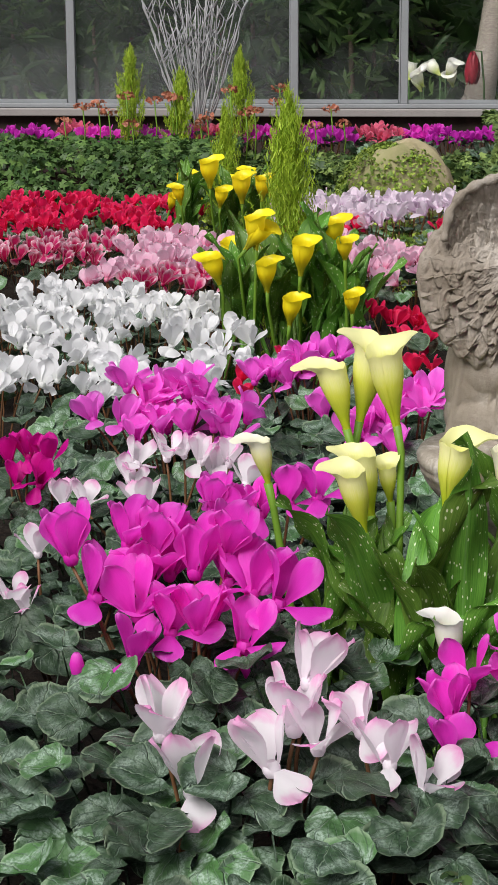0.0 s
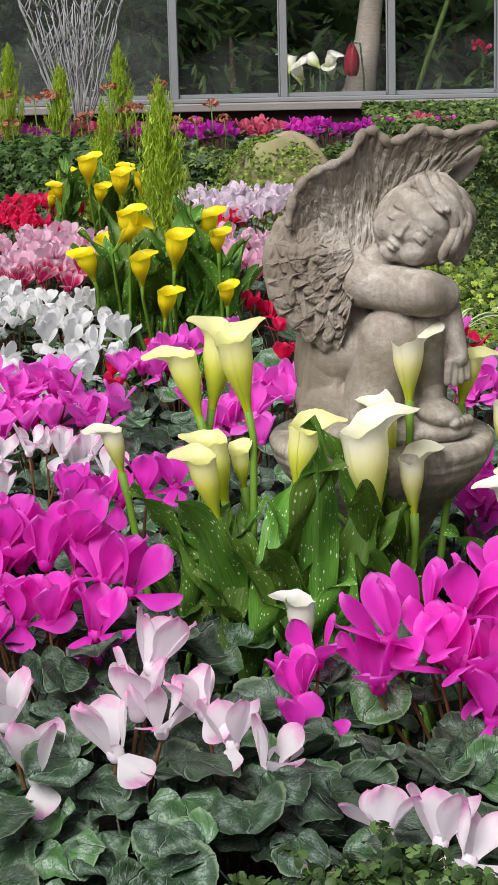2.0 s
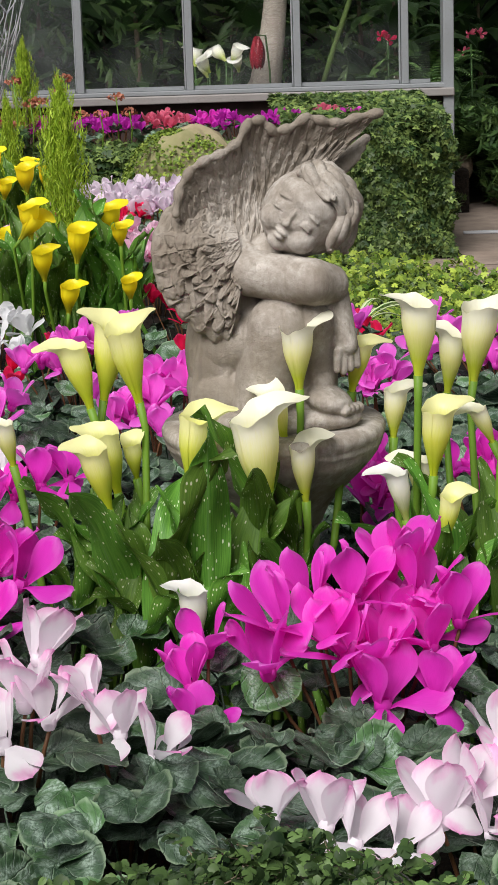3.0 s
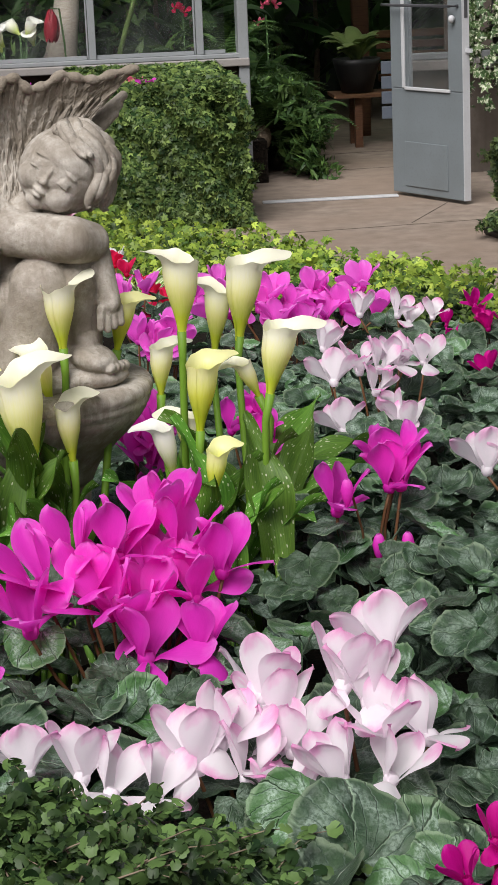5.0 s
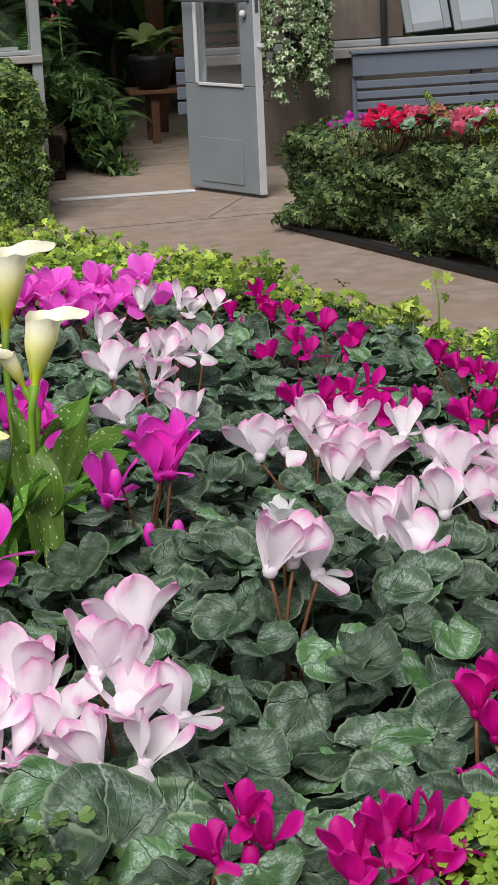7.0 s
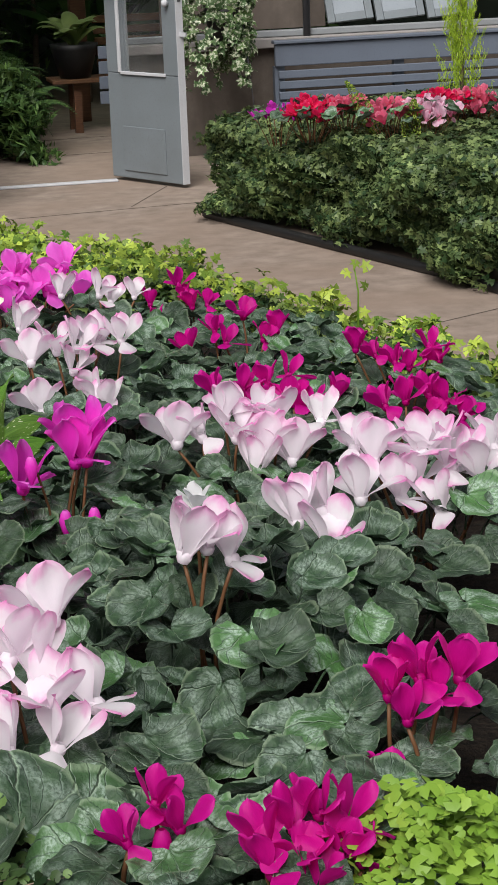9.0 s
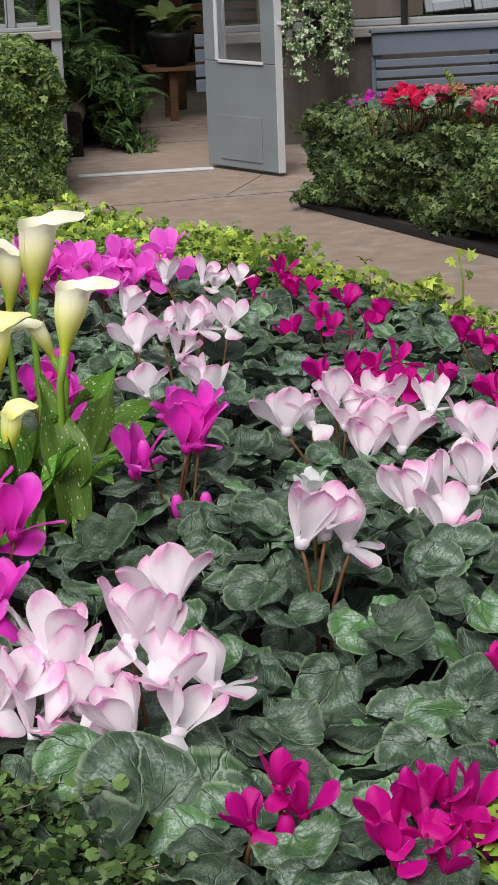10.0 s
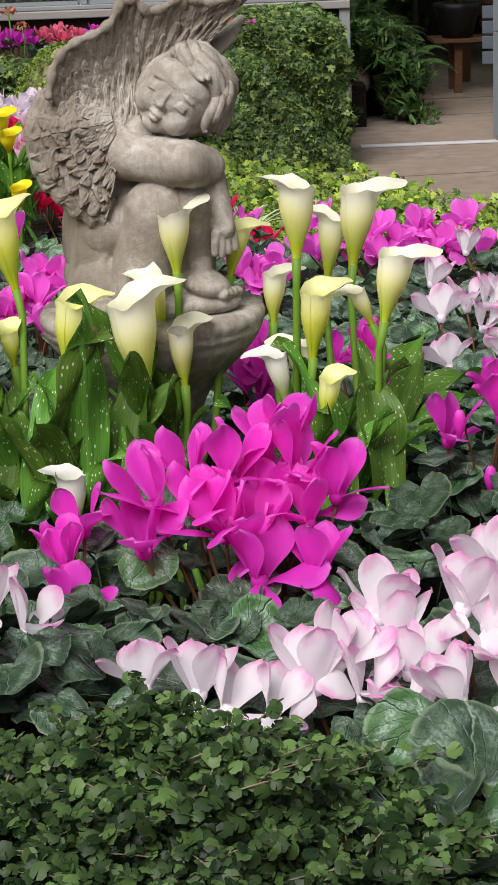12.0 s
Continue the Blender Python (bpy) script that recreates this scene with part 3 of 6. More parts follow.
# ---- cyclamen ----
def petal(g, turn, length, width, spread, flare, twist, curl, nu, nv):
    """One broad swept-back petal: it leaves the nose sideways, turns up to the angle spread from straight up, and flares at its tip."""
    c, s = math.cos(turn), math.sin(turn)
    steps = 30
    line, r, z = [], 0.0045, 0.0
    for i in range(steps + 1):
        v = i / steps
        a = spread + (0.55 - spread) * math.exp(-15 * v) + flare * v ** 2.5
        line.append((r, z, a))
        r += length / steps * math.sin(a)
        z += length / steps * math.cos(a)

    def fn(u, t):
        v = 1 - (1 - t) ** 1.5
        i = min(int(v * steps), steps - 1)
        f = v * steps - i
        out, up, a = (line[i][n] + (line[i + 1][n] - line[i][n]) * f for n in range(3))
        q = min(1.0, v / 0.66)
        w = 0.20 + 0.80 * q * q * (3 - 2 * q) if v < 0.66 else max(0.0, 1 - ((v - 0.66) / 0.34) ** 2.0) ** 0.62
        k = 2 * u - 1
        x = k * w * width * 0.5
        d = curl * k * k * w * width * 0.22 - 0.0011 * math.exp(-(k / 0.14) ** 2) * v
        d += (0.0022 * math.sin(2.6 * k + 5 * v + 3 * turn) + 0.0011 * math.sin(7 * k + 9 * turn) * abs(k)) * v
        tw = twist * v
        x, d = x * math.cos(tw) - d * math.sin(tw), x * math.sin(tw) + d * math.cos(tw)
        out, up = out + d * math.cos(a), up - d * math.sin(a)
        return x * c - out * s, x * s + out * c, up

    g.grid(fn, nu, nv)


SPREADS = ((0.10, 0.30, 0.16, 0.42, 0.24), (0.28, 0.60, 0.18, 0.72, 0.36), (0.14, 0.40, 2.1, 0.30, 0.60), (0.95, 0.18, 0.36, 1.05, 0.22),
           (0.20, 0.50, 0.30, 2.0, 1.2), (0.14, 0.80, 1.15, 0.65, 0.20), (0.36, 0.16, 0.55, 0.24, 2.3))

# the turn that brings the open side of each kind of flower round to the light
FACING = (0, 0, 36, 0, -36, 20, -108)


def flower_mesh(colour, k, rng, nu=8, nv=9):
    """Five petals swept upwards from a drooping nose; in some flowers one or two hang or lie flat."""
    g = Geo()
    wide = {"magenta": 1.04, "orchid": 1.08, "white": 1.12, "pink": 1.08, "cerise": 1.0}.get(colour, 1.0)
    for i in range(5):
        spread = SPREADS[k][i] * rng.uniform(0.85, 1.2)
        petal(g, 2 * math.pi * i / 5 + rng.uniform(-0.22, 0.22), rng.uniform(0.050, 0.061) * (0.68 if spread > 1.4 else 1.0), rng.uniform(0.030, 0.036) * wide, spread, rng.uniform(0.0, 0.75), rng.uniform(-0.35, 0.8), rng.uniform(-0.4, 0.6), nu, nv)
    k0 = len(g.uv)
    g.lathe([(0.001, -0.0065), (0.005, -0.0055), (0.0075, -0.001), (0.0078, 0.004), (0.005, 0.008)], 10)
    g.uv[k0:] = [(a, 0.25 * b) for a, b in g.uv[k0:]]
    return g.mesh("flower", PETALS[colour])


flower_rng = random.Random(5)
FLOWERS = {c: [flower_mesh(c, k, flower_rng) for k in range(7)] for c in PETALS}
FAR_FLOWERS = {c: [flower_mesh(c, k, flower_rng, 4, 5) for k in range(7)] for c in PETALS}


def bud_mesh(colour):
    g = Geo()
    g.lathe([(0.001, -0.034), (0.006, -0.024), (0.0085, -0.012), (0.006, -0.002), (0.003, 0.002)], 10)
    return g.mesh("bud", PETALS[colour])


BUDS = {c: bud_mesh(c) for c in ("magenta", "cerise", "pink")}


def leaf_mesh(k):
    """A heart-shaped leaf about 1 across with a crimped, wavy rim, its stalk at the origin."""
    g = Geo()
    rng = random.Random(k)
    waves, lift, fold, cup = rng.randint(3, 5), rng.uniform(0.03, 0.075), rng.uniform(0.05, 0.38), (-0.35, 0.30, 0.55, -0.2, 0.15, 0.45, -0.45, 0.65)[k % 8]
    ph, lop = rng.uniform(0, 6), rng.uniform(-0.07, 0.07)
    v0 = len(g.v)
    rings, sides = 4, 44
    for j in range(rings + 1):
        for i in range(sides + 1):
            a = -math.pi + 2 * math.pi * i / sides
            r = 0.5 * (1 + 0.06 * math.cos(a) + lop * math.sin(a)) * (1 + 0.013 * (1 if i % 2 else -1) + 0.03 * math.sin(waves * a + ph))
            if abs(a) > 2.72:
                r *= 0.50 + 0.50 * (math.pi - abs(a)) / (math.pi - 2.72)
            t = j / rings
            x, y = r * t * math.sin(a), r * t * math.cos(a)
            rays = -0.012 * abs(math.cos(3.5 * a)) ** 6 * t * (1 - t) * 4
            z = fold * (math.sqrt(x * x + 0.004) - 0.063) + cup * (x * x + y * y) + lift * t ** 3 * math.sin(waves * a + k) + 0.018 * t ** 4 * math.sin(9 * a + ph) + rays
            g.v.append((x, y + 0.26, z))
            g.uv.append((0.5 + x, 0.48 + y * 0.95))
    w = sides + 1
    for j in range(rings):
        for i in range(sides):
            a = v0 + j * w + i
            g.f.append((a, a + 1, a + w + 1, a + w))
    g.tube([(0, 0.2, 0.0), (0, 0.05, -0.12), (0, 0.0, -0.5), (0, 0.0, -1.0)], [0.016, 0.017, 0.018, 0.02], 5)
    return g.mesh("leaf", M_LEAF)


LEAVES = [leaf_mesh(k) for k in range(8)]


def stem_mesh(a, b, rng, radius=0.0021):
    a, b = Vector(a), Vector(b)
    bow = Vector((rng.uniform(-1, 1), rng.uniform(-1, 1), 0)) * 0.012
    pts = [a.lerp(b, t) + bow * math.sin(math.pi * t) for t in (0, 0.3, 0.6, 0.85, 1.0)]
    return Geo().tube(pts, [radius * 1.15, radius, radius, radius, radius * 0.9], 6).mesh("stem", M_STEM)


PLANTS = []


def add_leaves(p, n, spread, height, rng, size=0.067):
    for i in range(n):
        a = i * 2.39996 + rng.uniform(-0.4, 0.4)
        r = spread * math.sqrt((i + 0.4) / n) * rng.uniform(0.8, 1.1)
        s = size * rng.uniform(0.72, 1.2)
        z = height + rng.uniform(-0.034, 0.014) - 0.12 * r * r / spread
        tilt = rng.uniform(-30, 16) - 12 * r / spread
        m = Matrix.Translation((r * math.cos(a), r * math.sin(a), z)) @ Matrix.Rotation(radians(rng.uniform(-4, 20)), 4, "X") @ Euler((radians(tilt), radians(rng.uniform(-20, 20)), a - math.pi / 2 + rng.uniform(-0.9, 0.9))).to_matrix().to_4x4() @ Matrix.Diagonal((s, s, s, 1))
        part("leaf", rng.choice(LEAVES), p, m)


def cyclamen(colour, flowers, label, height=0.1, leaves=18, spread=0.17, scale=1.0, lean=11, group="cyclamens in the bed", seed=0, buds=()):
    """A cyclamen plant whose flowers stand at the given places, over its own rosette of marbled leaves."""
    rng = random.Random(len(PLANTS) * 7 + seed)
    c = np.mean(flowers, axis=0)
    if len(flowers) >= 5 and colour != "cerise":
        flowers = list(flowers)
        for i in range(int({"orchid": 0.75, "magenta": 0.35, "pink": 0.1 if scale > 1 else 0.5}.get(colour, 0.5) * len(flowers))):
            a, b = rng.sample(flowers[:len(flowers)], 2)
            flowers.append(tuple((a[n] + b[n]) / 2 + d for n, d in enumerate((rng.uniform(-0.015, 0.015), 0.03, -0.008))))
    top = float(c[2]) - 0.35 * height - 0.020
    base = Vector((c[0], c[1] + 0.02, top - 0.115))
    p = thing("cyclamen", base, label, "cyclamen", group)
    for i, f in enumerate(flowers):
        at = Vector(f) - base - Vector((0, 0, 0.022))
        s = scale * rng.uniform(0.84, 1.06)
        k = (i + rng.randint(0, 2)) % 7
        facing = radians(FACING[k] + rng.uniform(-42, 42))
        m = Matrix.Translation(at) @ Euler((radians(-14 + rng.uniform(-lean, lean)), radians(rng.uniform(-lean, lean) * 1.4), facing)).to_matrix().to_4x4() @ Matrix.Diagonal((s, s, s, 1))
        part("flower", FLOWERS[colour][k], p, m)
        foot = Vector((at.x * 0.35, at.y * 0.35, 0.0))
        part("stem", stem_mesh(foot, at - Vector((0, 0, 0.006)), rng), p)
    for b in buds:
        at = Vector(b) - base
        part("bud", BUDS[colour], p, Matrix.Translation(at))
        part("stem", stem_mesh((at.x * 0.4, at.y * 0.4, 0.0), at, rng, 0.0016), p)
    add_leaves(p, int(leaves * 1.35), spread, top - base.z, rng)
    PLANTS.append((c[0], c[1], top))
    return p


# cyclamens in the near half of the bed, plant by plant
cyclamen("pink", [(-0.315, 1.742, 0.873), (-0.281, 1.698, 0.836)],
         "pale pink cyclamen with deeper pink petal edges and marbled leaves", 0.085, 18, 0.16, 1.05)
cyclamen("pink", [(-0.182, 1.778, 0.914), (-0.192, 1.743, 0.882), (-0.210, 1.712, 0.855), (-0.169, 1.727, 0.870)],
         "pale pink cyclamen with deeper pink petal edges and marbled leaves", 0.1, 18, 0.15, 1.1)
cyclamen("pink", [(-0.130, 1.744, 0.881), (-0.103, 1.718, 0.860), (-0.071, 1.698, 0.844)],
         "pale pink cyclamen with deeper pink petal edges and marbled leaves", 0.09, 18, 0.15, 1.05)
cyclamen("magenta", [(-0.477, 2.156, 0.915), (-0.415, 2.170, 0.929), (-0.445, 2.119, 0.880), (-0.393, 2.103, 0.867), (-0.393, 2.061, 0.830), (-0.335, 2.143, 0.906), (-0.302, 2.162, 0.924), (-0.325, 2.088, 0.855), (-0.270, 2.125, 0.890), (-0.274, 2.074, 0.845), (-0.241, 2.114, 0.881), (-0.356, 2.088, 0.854), (-0.384, 2.156, 0.917)],
         "vivid magenta cyclamen over dark marbled leaves", 0.12, 20, 0.18, 1.15, buds=[(-0.459, 2.080, 0.808), (-0.272, 2.080, 0.820)])
cyclamen("magenta", [(-0.371, 2.599, 0.852), (-0.332, 2.586, 0.841), (-0.269, 2.607, 0.862), (-0.231, 2.613, 0.869), (-0.303, 2.596, 0.851)],
         "vivid magenta cyclamen over dark marbled leaves", 0.12, 14, 0.16, 1.0)
cyclamen("magenta", [(0.045, 1.984, 0.867), (0.032, 1.944, 0.832), (0.081, 2.008, 0.888), (0.123, 2.006, 0.884), (0.092, 1.974, 0.855), (0.116, 1.959, 0.841), (0.144, 1.956, 0.837), (0.163, 2.033, 0.907), (0.193, 2.008, 0.882), (0.233, 1.994, 0.866), (0.201, 1.971, 0.847), (0.147, 1.919, 0.804), (0.205, 1.924, 0.805), (0.187, 2.038, 0.911)],
         "vivid magenta cyclamen over dark marbled leaves", 0.11, 20, 0.18, 1.2)
cyclamen("magenta", [(-0.048, 1.952, 0.818), (-0.030, 1.981, 0.844), (-0.045, 1.918, 0.788)],
         "vivid magenta cyclamen over dark marbled leaves", 0.08, 12, 0.12, 0.95)
cyclamen("pink", [(0.035, 1.589, 0.832), (0.080, 1.585, 0.825), (0.103, 1.574, 0.813), (0.141, 1.572, 0.809)],
         "pale pink cyclamen with deeper pink petal edges and marbled leaves", 0.06, 14, 0.13, 0.95)
cyclamen("pink", [(0.179, 1.592, 0.824), (0.240, 1.640, 0.864), (0.255, 1.620, 0.845), (0.221, 1.584, 0.814), (0.262, 1.602, 0.828), (0.250, 1.554, 0.786), (0.200, 1.608, 0.837)],
         "pale pink cyclamen with deeper pink petal edges and marbled leaves", 0.07, 18, 0.15, 1.05)
cyclamen("pink", [(0.351, 1.632, 0.904), (0.308, 1.607, 0.882), (0.330, 1.595, 0.870), (0.338, 1.571, 0.848), (0.377, 1.571, 0.845), (0.298, 1.542, 0.824), (0.338, 1.542, 0.822)],
         "pale pink cyclamen with deeper pink petal edges and marbled leaves", 0.085, 18, 0.15, 1.05)
cyclamen("magenta", [(0.488, 2.437, 0.836), (0.491, 2.425, 0.824), (0.476, 2.423, 0.823), (0.405, 2.395, 0.804)],
         "vivid magenta cyclamen over dark marbled leaves", 0.1, 24, 0.2, 1.22, buds=[(0.414, 2.360, 0.832), (0.488, 2.360, 0.759), (0.452, 2.360, 0.759)])
cyclamen("pink", [(0.515, 3.405, 0.797), (0.525, 3.355, 0.747), (0.572, 3.372, 0.759), (0.595, 3.342, 0.728), (0.643, 3.384, 0.765), (0.688, 3.389, 0.766), (0.531, 3.284, 0.678), (0.626, 3.305, 0.689), (0.644, 3.288, 0.671), (0.607, 3.376, 0.760)],
         "pale pink cyclamen with deeper pink petal edges and marbled leaves", 0.1, 22, 0.2, 1.1)
cyclamen("pink", [(0.663, 4.004, 0.735), (0.740, 4.004, 0.729), (0.761, 3.992, 0.715), (0.812, 4.002, 0.721)],
         "pale pink cyclamen with deeper pink petal edges and marbled leaves", 0.1, 14, 0.17, 0.95)
cyclamen("orchid", [(0.501, 4.215, 0.733), (0.546, 4.199, 0.714), (0.599, 4.230, 0.741), (0.615, 4.188, 0.698), (0.656, 4.199, 0.705), (0.704, 4.244, 0.746), (0.517, 4.167, 0.686), (0.722, 4.194, 0.694), (0.570, 4.167, 0.681), (0.428, 4.204, 0.729), (0.377, 4.178, 0.707), (0.336, 4.215, 0.746)],
         "light orchid-magenta cyclamen over dark marbled leaves", 0.11, 22, 0.24, 1.25)
cyclamen("cerise", [(0.893, 4.297, 0.643), (0.908, 4.268, 0.613), (0.976, 4.313, 0.652), (0.965, 4.333, 0.672), (1.020, 4.297, 0.632), (0.986, 4.292, 0.630)],
         "deep cerise cyclamen over silver marbled leaves", 0.06, 18, 0.2, 0.8)
cyclamen("cerise", [(0.870, 3.725, 0.661), (0.928, 3.757, 0.688), (0.945, 3.737, 0.666), (0.990, 3.781, 0.706), (1.020, 3.743, 0.666), (1.052, 3.757, 0.677)],
         "deep cerise cyclamen over silver marbled leaves", 0.06, 20, 0.2, 0.8)
cyclamen("cerise", [(0.783, 3.052, 0.742), (0.830, 3.056, 0.741), (0.874, 3.064, 0.745), (0.910, 3.075, 0.753), (0.908, 3.037, 0.715), (0.937, 3.033, 0.708), (0.981, 3.045, 0.716), (0.843, 3.037, 0.721)],
         "deep cerise cyclamen over silver marbled leaves", 0.06, 20, 0.2, 0.85)
cyclamen("cerise", [(1.130, 3.462, 0.695), (1.165, 3.453, 0.683), (1.199, 3.442, 0.669), (1.223, 3.433, 0.658), (1.272, 3.464, 0.684), (1.286, 3.446, 0.665)],
         "deep cerise cyclamen over silver marbled leaves", 0.05, 20, 0.2, 0.8)
cyclamen("cerise", [(1.023, 2.901, 0.731), (1.058, 2.908, 0.735), (1.098, 2.915, 0.739), (1.126, 2.908, 0.729), (1.097, 2.882, 0.706), (1.142, 2.886, 0.705)],
         "deep cerise cyclamen over silver marbled leaves", 0.05, 20, 0.2, 0.85)
cyclamen("pink", [(0.652, 2.673, 0.766), (0.690, 2.680, 0.769), (0.729, 2.706, 0.791), (0.739, 2.680, 0.764), (0.777, 2.706, 0.787), (0.803, 2.700, 0.778), (0.775, 2.663, 0.744), (0.756, 2.639, 0.723), (0.813, 2.653, 0.730), (0.868, 2.700, 0.771)],
         "pale pink cyclamen with deeper pink petal edges and marbled leaves", 0.08, 24, 0.2, 1.14)
cyclamen("pink", [(0.508, 1.848, 0.877), (0.533, 1.855, 0.881), (0.556, 1.846, 0.869)],
         "pale pink cyclamen with deeper pink petal edges and marbled leaves", 0.11, 22, 0.18, 1.05)
cyclamen("pink", [(0.686, 2.104, 0.816), (0.719, 2.114, 0.823), (0.720, 2.082, 0.792)],
         "pale pink cyclamen with deeper pink petal edges and marbled leaves", 0.085, 22, 0.18, 1.1, buds=[(0.738, 2.080, 0.791)])
cyclamen("pink", [(0.828, 2.374, 0.820), (0.850, 2.362, 0.806), (0.821, 2.321, 0.768), (0.874, 2.321, 0.763), (0.917, 2.368, 0.805), (0.942, 2.374, 0.809), (0.950, 2.353, 0.787), (0.922, 2.309, 0.746), (0.987, 2.344, 0.775), (1.017, 2.374, 0.802)],
         "pale pink cyclamen with deeper pink petal edges and marbled leaves", 0.075, 24, 0.2, 1.12)
cyclamen("cerise", [(0.392, 1.373, 0.841), (0.408, 1.358, 0.825), (0.366, 1.349, 0.823)],
         "deep cerise cyclamen over silver marbled leaves", 0.055, 14, 0.14, 0.62, buds=[(0.394, 1.360, 0.803)])
cyclamen("cerise", [(0.461, 1.293, 0.834), (0.485, 1.303, 0.839), (0.506, 1.311, 0.844), (0.524, 1.306, 0.837), (0.461, 1.277, 0.819), (0.488, 1.283, 0.821), (0.514, 1.286, 0.820), (0.530, 1.283, 0.815), (0.492, 1.269, 0.807)],
         "deep cerise cyclamen over silver marbled leaves", 0.05, 14, 0.13, 0.7)
cyclamen("cerise", [(0.642, 1.590, 0.812), (0.675, 1.602, 0.820), (0.689, 1.590, 0.807), (0.654, 1.572, 0.794), (0.624, 1.523, 0.751), (0.712, 1.602, 0.816)],
         "deep cerise cyclamen over silver marbled leaves", 0.05, 16, 0.15, 0.8)
cyclamen("pink", [(-0.637, 2.914, 0.772), (-0.602, 2.910, 0.769), (-0.532, 2.966, 0.823), (-0.532, 2.935, 0.794), (-0.460, 2.977, 0.835), (-0.433, 2.969, 0.828), (-0.390, 2.966, 0.826), (-0.361, 2.940, 0.802), (-0.486, 2.973, 0.831)],
         "pale pink cyclamen with deeper pink petal edges and marbled leaves", 0.12, 20, 0.2, 0.85)
cyclamen("pink", [(-0.450, 2.517, 0.876), (-0.582, 2.468, 0.826), (-0.605, 2.412, 0.774), (-0.585, 2.403, 0.767)],
         "pale pink cyclamen with deeper pink petal edges and marbled leaves", 0.1, 18, 0.18, 0.9)
cyclamen("orchid", [(-0.684, 3.446, 0.781), (-0.631, 3.493, 0.828), (-0.633, 3.437, 0.774), (-0.590, 3.467, 0.804), (-0.554, 3.484, 0.821), (-0.514, 3.495, 0.832), (-0.564, 3.428, 0.767), (-0.516, 3.428, 0.768), (-0.469, 3.433, 0.773), (-0.499, 3.467, 0.805), (-0.412, 3.446, 0.786), (-0.444, 3.415, 0.757), (-0.604, 3.411, 0.750)],
         "light orchid-magenta cyclamen over dark marbled leaves", 0.13, 22, 0.22, 1.1)
cyclamen("orchid", [(-0.419, 3.992, 0.748), (-0.384, 3.982, 0.739), (-0.362, 4.015, 0.771), (-0.328, 4.027, 0.783), (-0.283, 4.027, 0.784), (-0.240, 4.042, 0.799), (-0.307, 3.927, 0.688), (-0.453, 3.987, 0.742)],
         "light orchid-magenta cyclamen over dark marbled leaves", 0.13, 20, 0.22, 1.1)
cyclamen("orchid", [(-0.164, 3.493, 0.770), (-0.136, 3.532, 0.808), (-0.203, 3.476, 0.753), (-0.107, 3.513, 0.790), (-0.091, 3.532, 0.808), (-0.152, 3.449, 0.729), (-0.181, 3.532, 0.807), (-0.232, 3.471, 0.748)],
         "light orchid-magenta cyclamen over dark marbled leaves", 0.12, 20, 0.22, 1.1)
cyclamen("cerise", [(-0.785, 3.211, 0.759), (-0.754, 3.219, 0.767), (-0.719, 3.211, 0.760), (-0.765, 3.179, 0.729), (-0.727, 3.179, 0.730)],
         "deep cerise cyclamen over silver marbled leaves", 0.1, 18, 0.2, 0.95)
cyclamen("red", [(-0.495, 4.104, 0.718), (-0.491, 4.073, 0.689), (-0.705, 4.083, 0.695), (-0.409, 4.140, 0.755)],
         "scarlet red cyclamen over dark leaves", 0.1, 12, 0.2, 0.8)
cyclamen("red", [(-0.277, 5.484, 0.622), (-0.215, 5.461, 0.600), (-0.161, 5.468, 0.607), (-0.115, 5.447, 0.588), (-0.182, 5.420, 0.561), (-0.129, 5.420, 0.562)],
         "scarlet red cyclamen over dark leaves", 0.07, 16, 0.24, 0.95)
cyclamen("red", [(-0.136, 4.297, 0.704), (-0.100, 4.303, 0.710)],
         "scarlet red cyclamen over dark leaves", 0.1, 10, 0.15, 0.85)
cyclamen("magenta", [(0.160, 2.721, 0.819), (0.179, 2.693, 0.793), (0.204, 2.710, 0.808), (0.174, 2.744, 0.841), (0.192, 2.731, 0.827)],
         "vivid magenta cyclamen over dark marbled leaves", 0.1, 12, 0.14, 1.0)
cyclamen("magenta", [(0.370, 2.968, 0.786), (0.351, 2.939, 0.758), (0.376, 2.939, 0.757), (0.317, 2.954, 0.774)],
         "vivid magenta cyclamen over dark marbled leaves", 0.1, 12, 0.14, 0.95)
cyclamen("orchid", [(0.209, 3.907, 0.726), (0.247, 3.897, 0.715), (0.277, 3.921, 0.737), (0.229, 3.878, 0.697), (0.286, 3.897, 0.713)],
         "light orchid-magenta cyclamen over dark marbled leaves", 0.12, 16, 0.18, 1.0)
cyclamen("orchid", [(0.203, 4.589, 0.688), (0.249, 4.603, 0.699), (0.171, 4.595, 0.695), (0.419, 4.612, 0.701)],
         "light orchid-magenta cyclamen over dark marbled leaves", 0.12, 16, 0.18, 1.0)
cyclamen("red", [(0.190, 5.061, 0.687), (0.217, 5.042, 0.667), (0.260, 4.955, 0.581), (0.282, 4.968, 0.592), (0.318, 4.974, 0.596)],
         "scarlet red cyclamen over dark leaves", 0.1, 14, 0.2, 0.85)
cyclamen("white", [(0.204, 5.203, 0.679), (-0.003, 5.197, 0.681)],
         "pure white cyclamen over grey-green leaves", 0.1, 10, 0.15, 0.8)


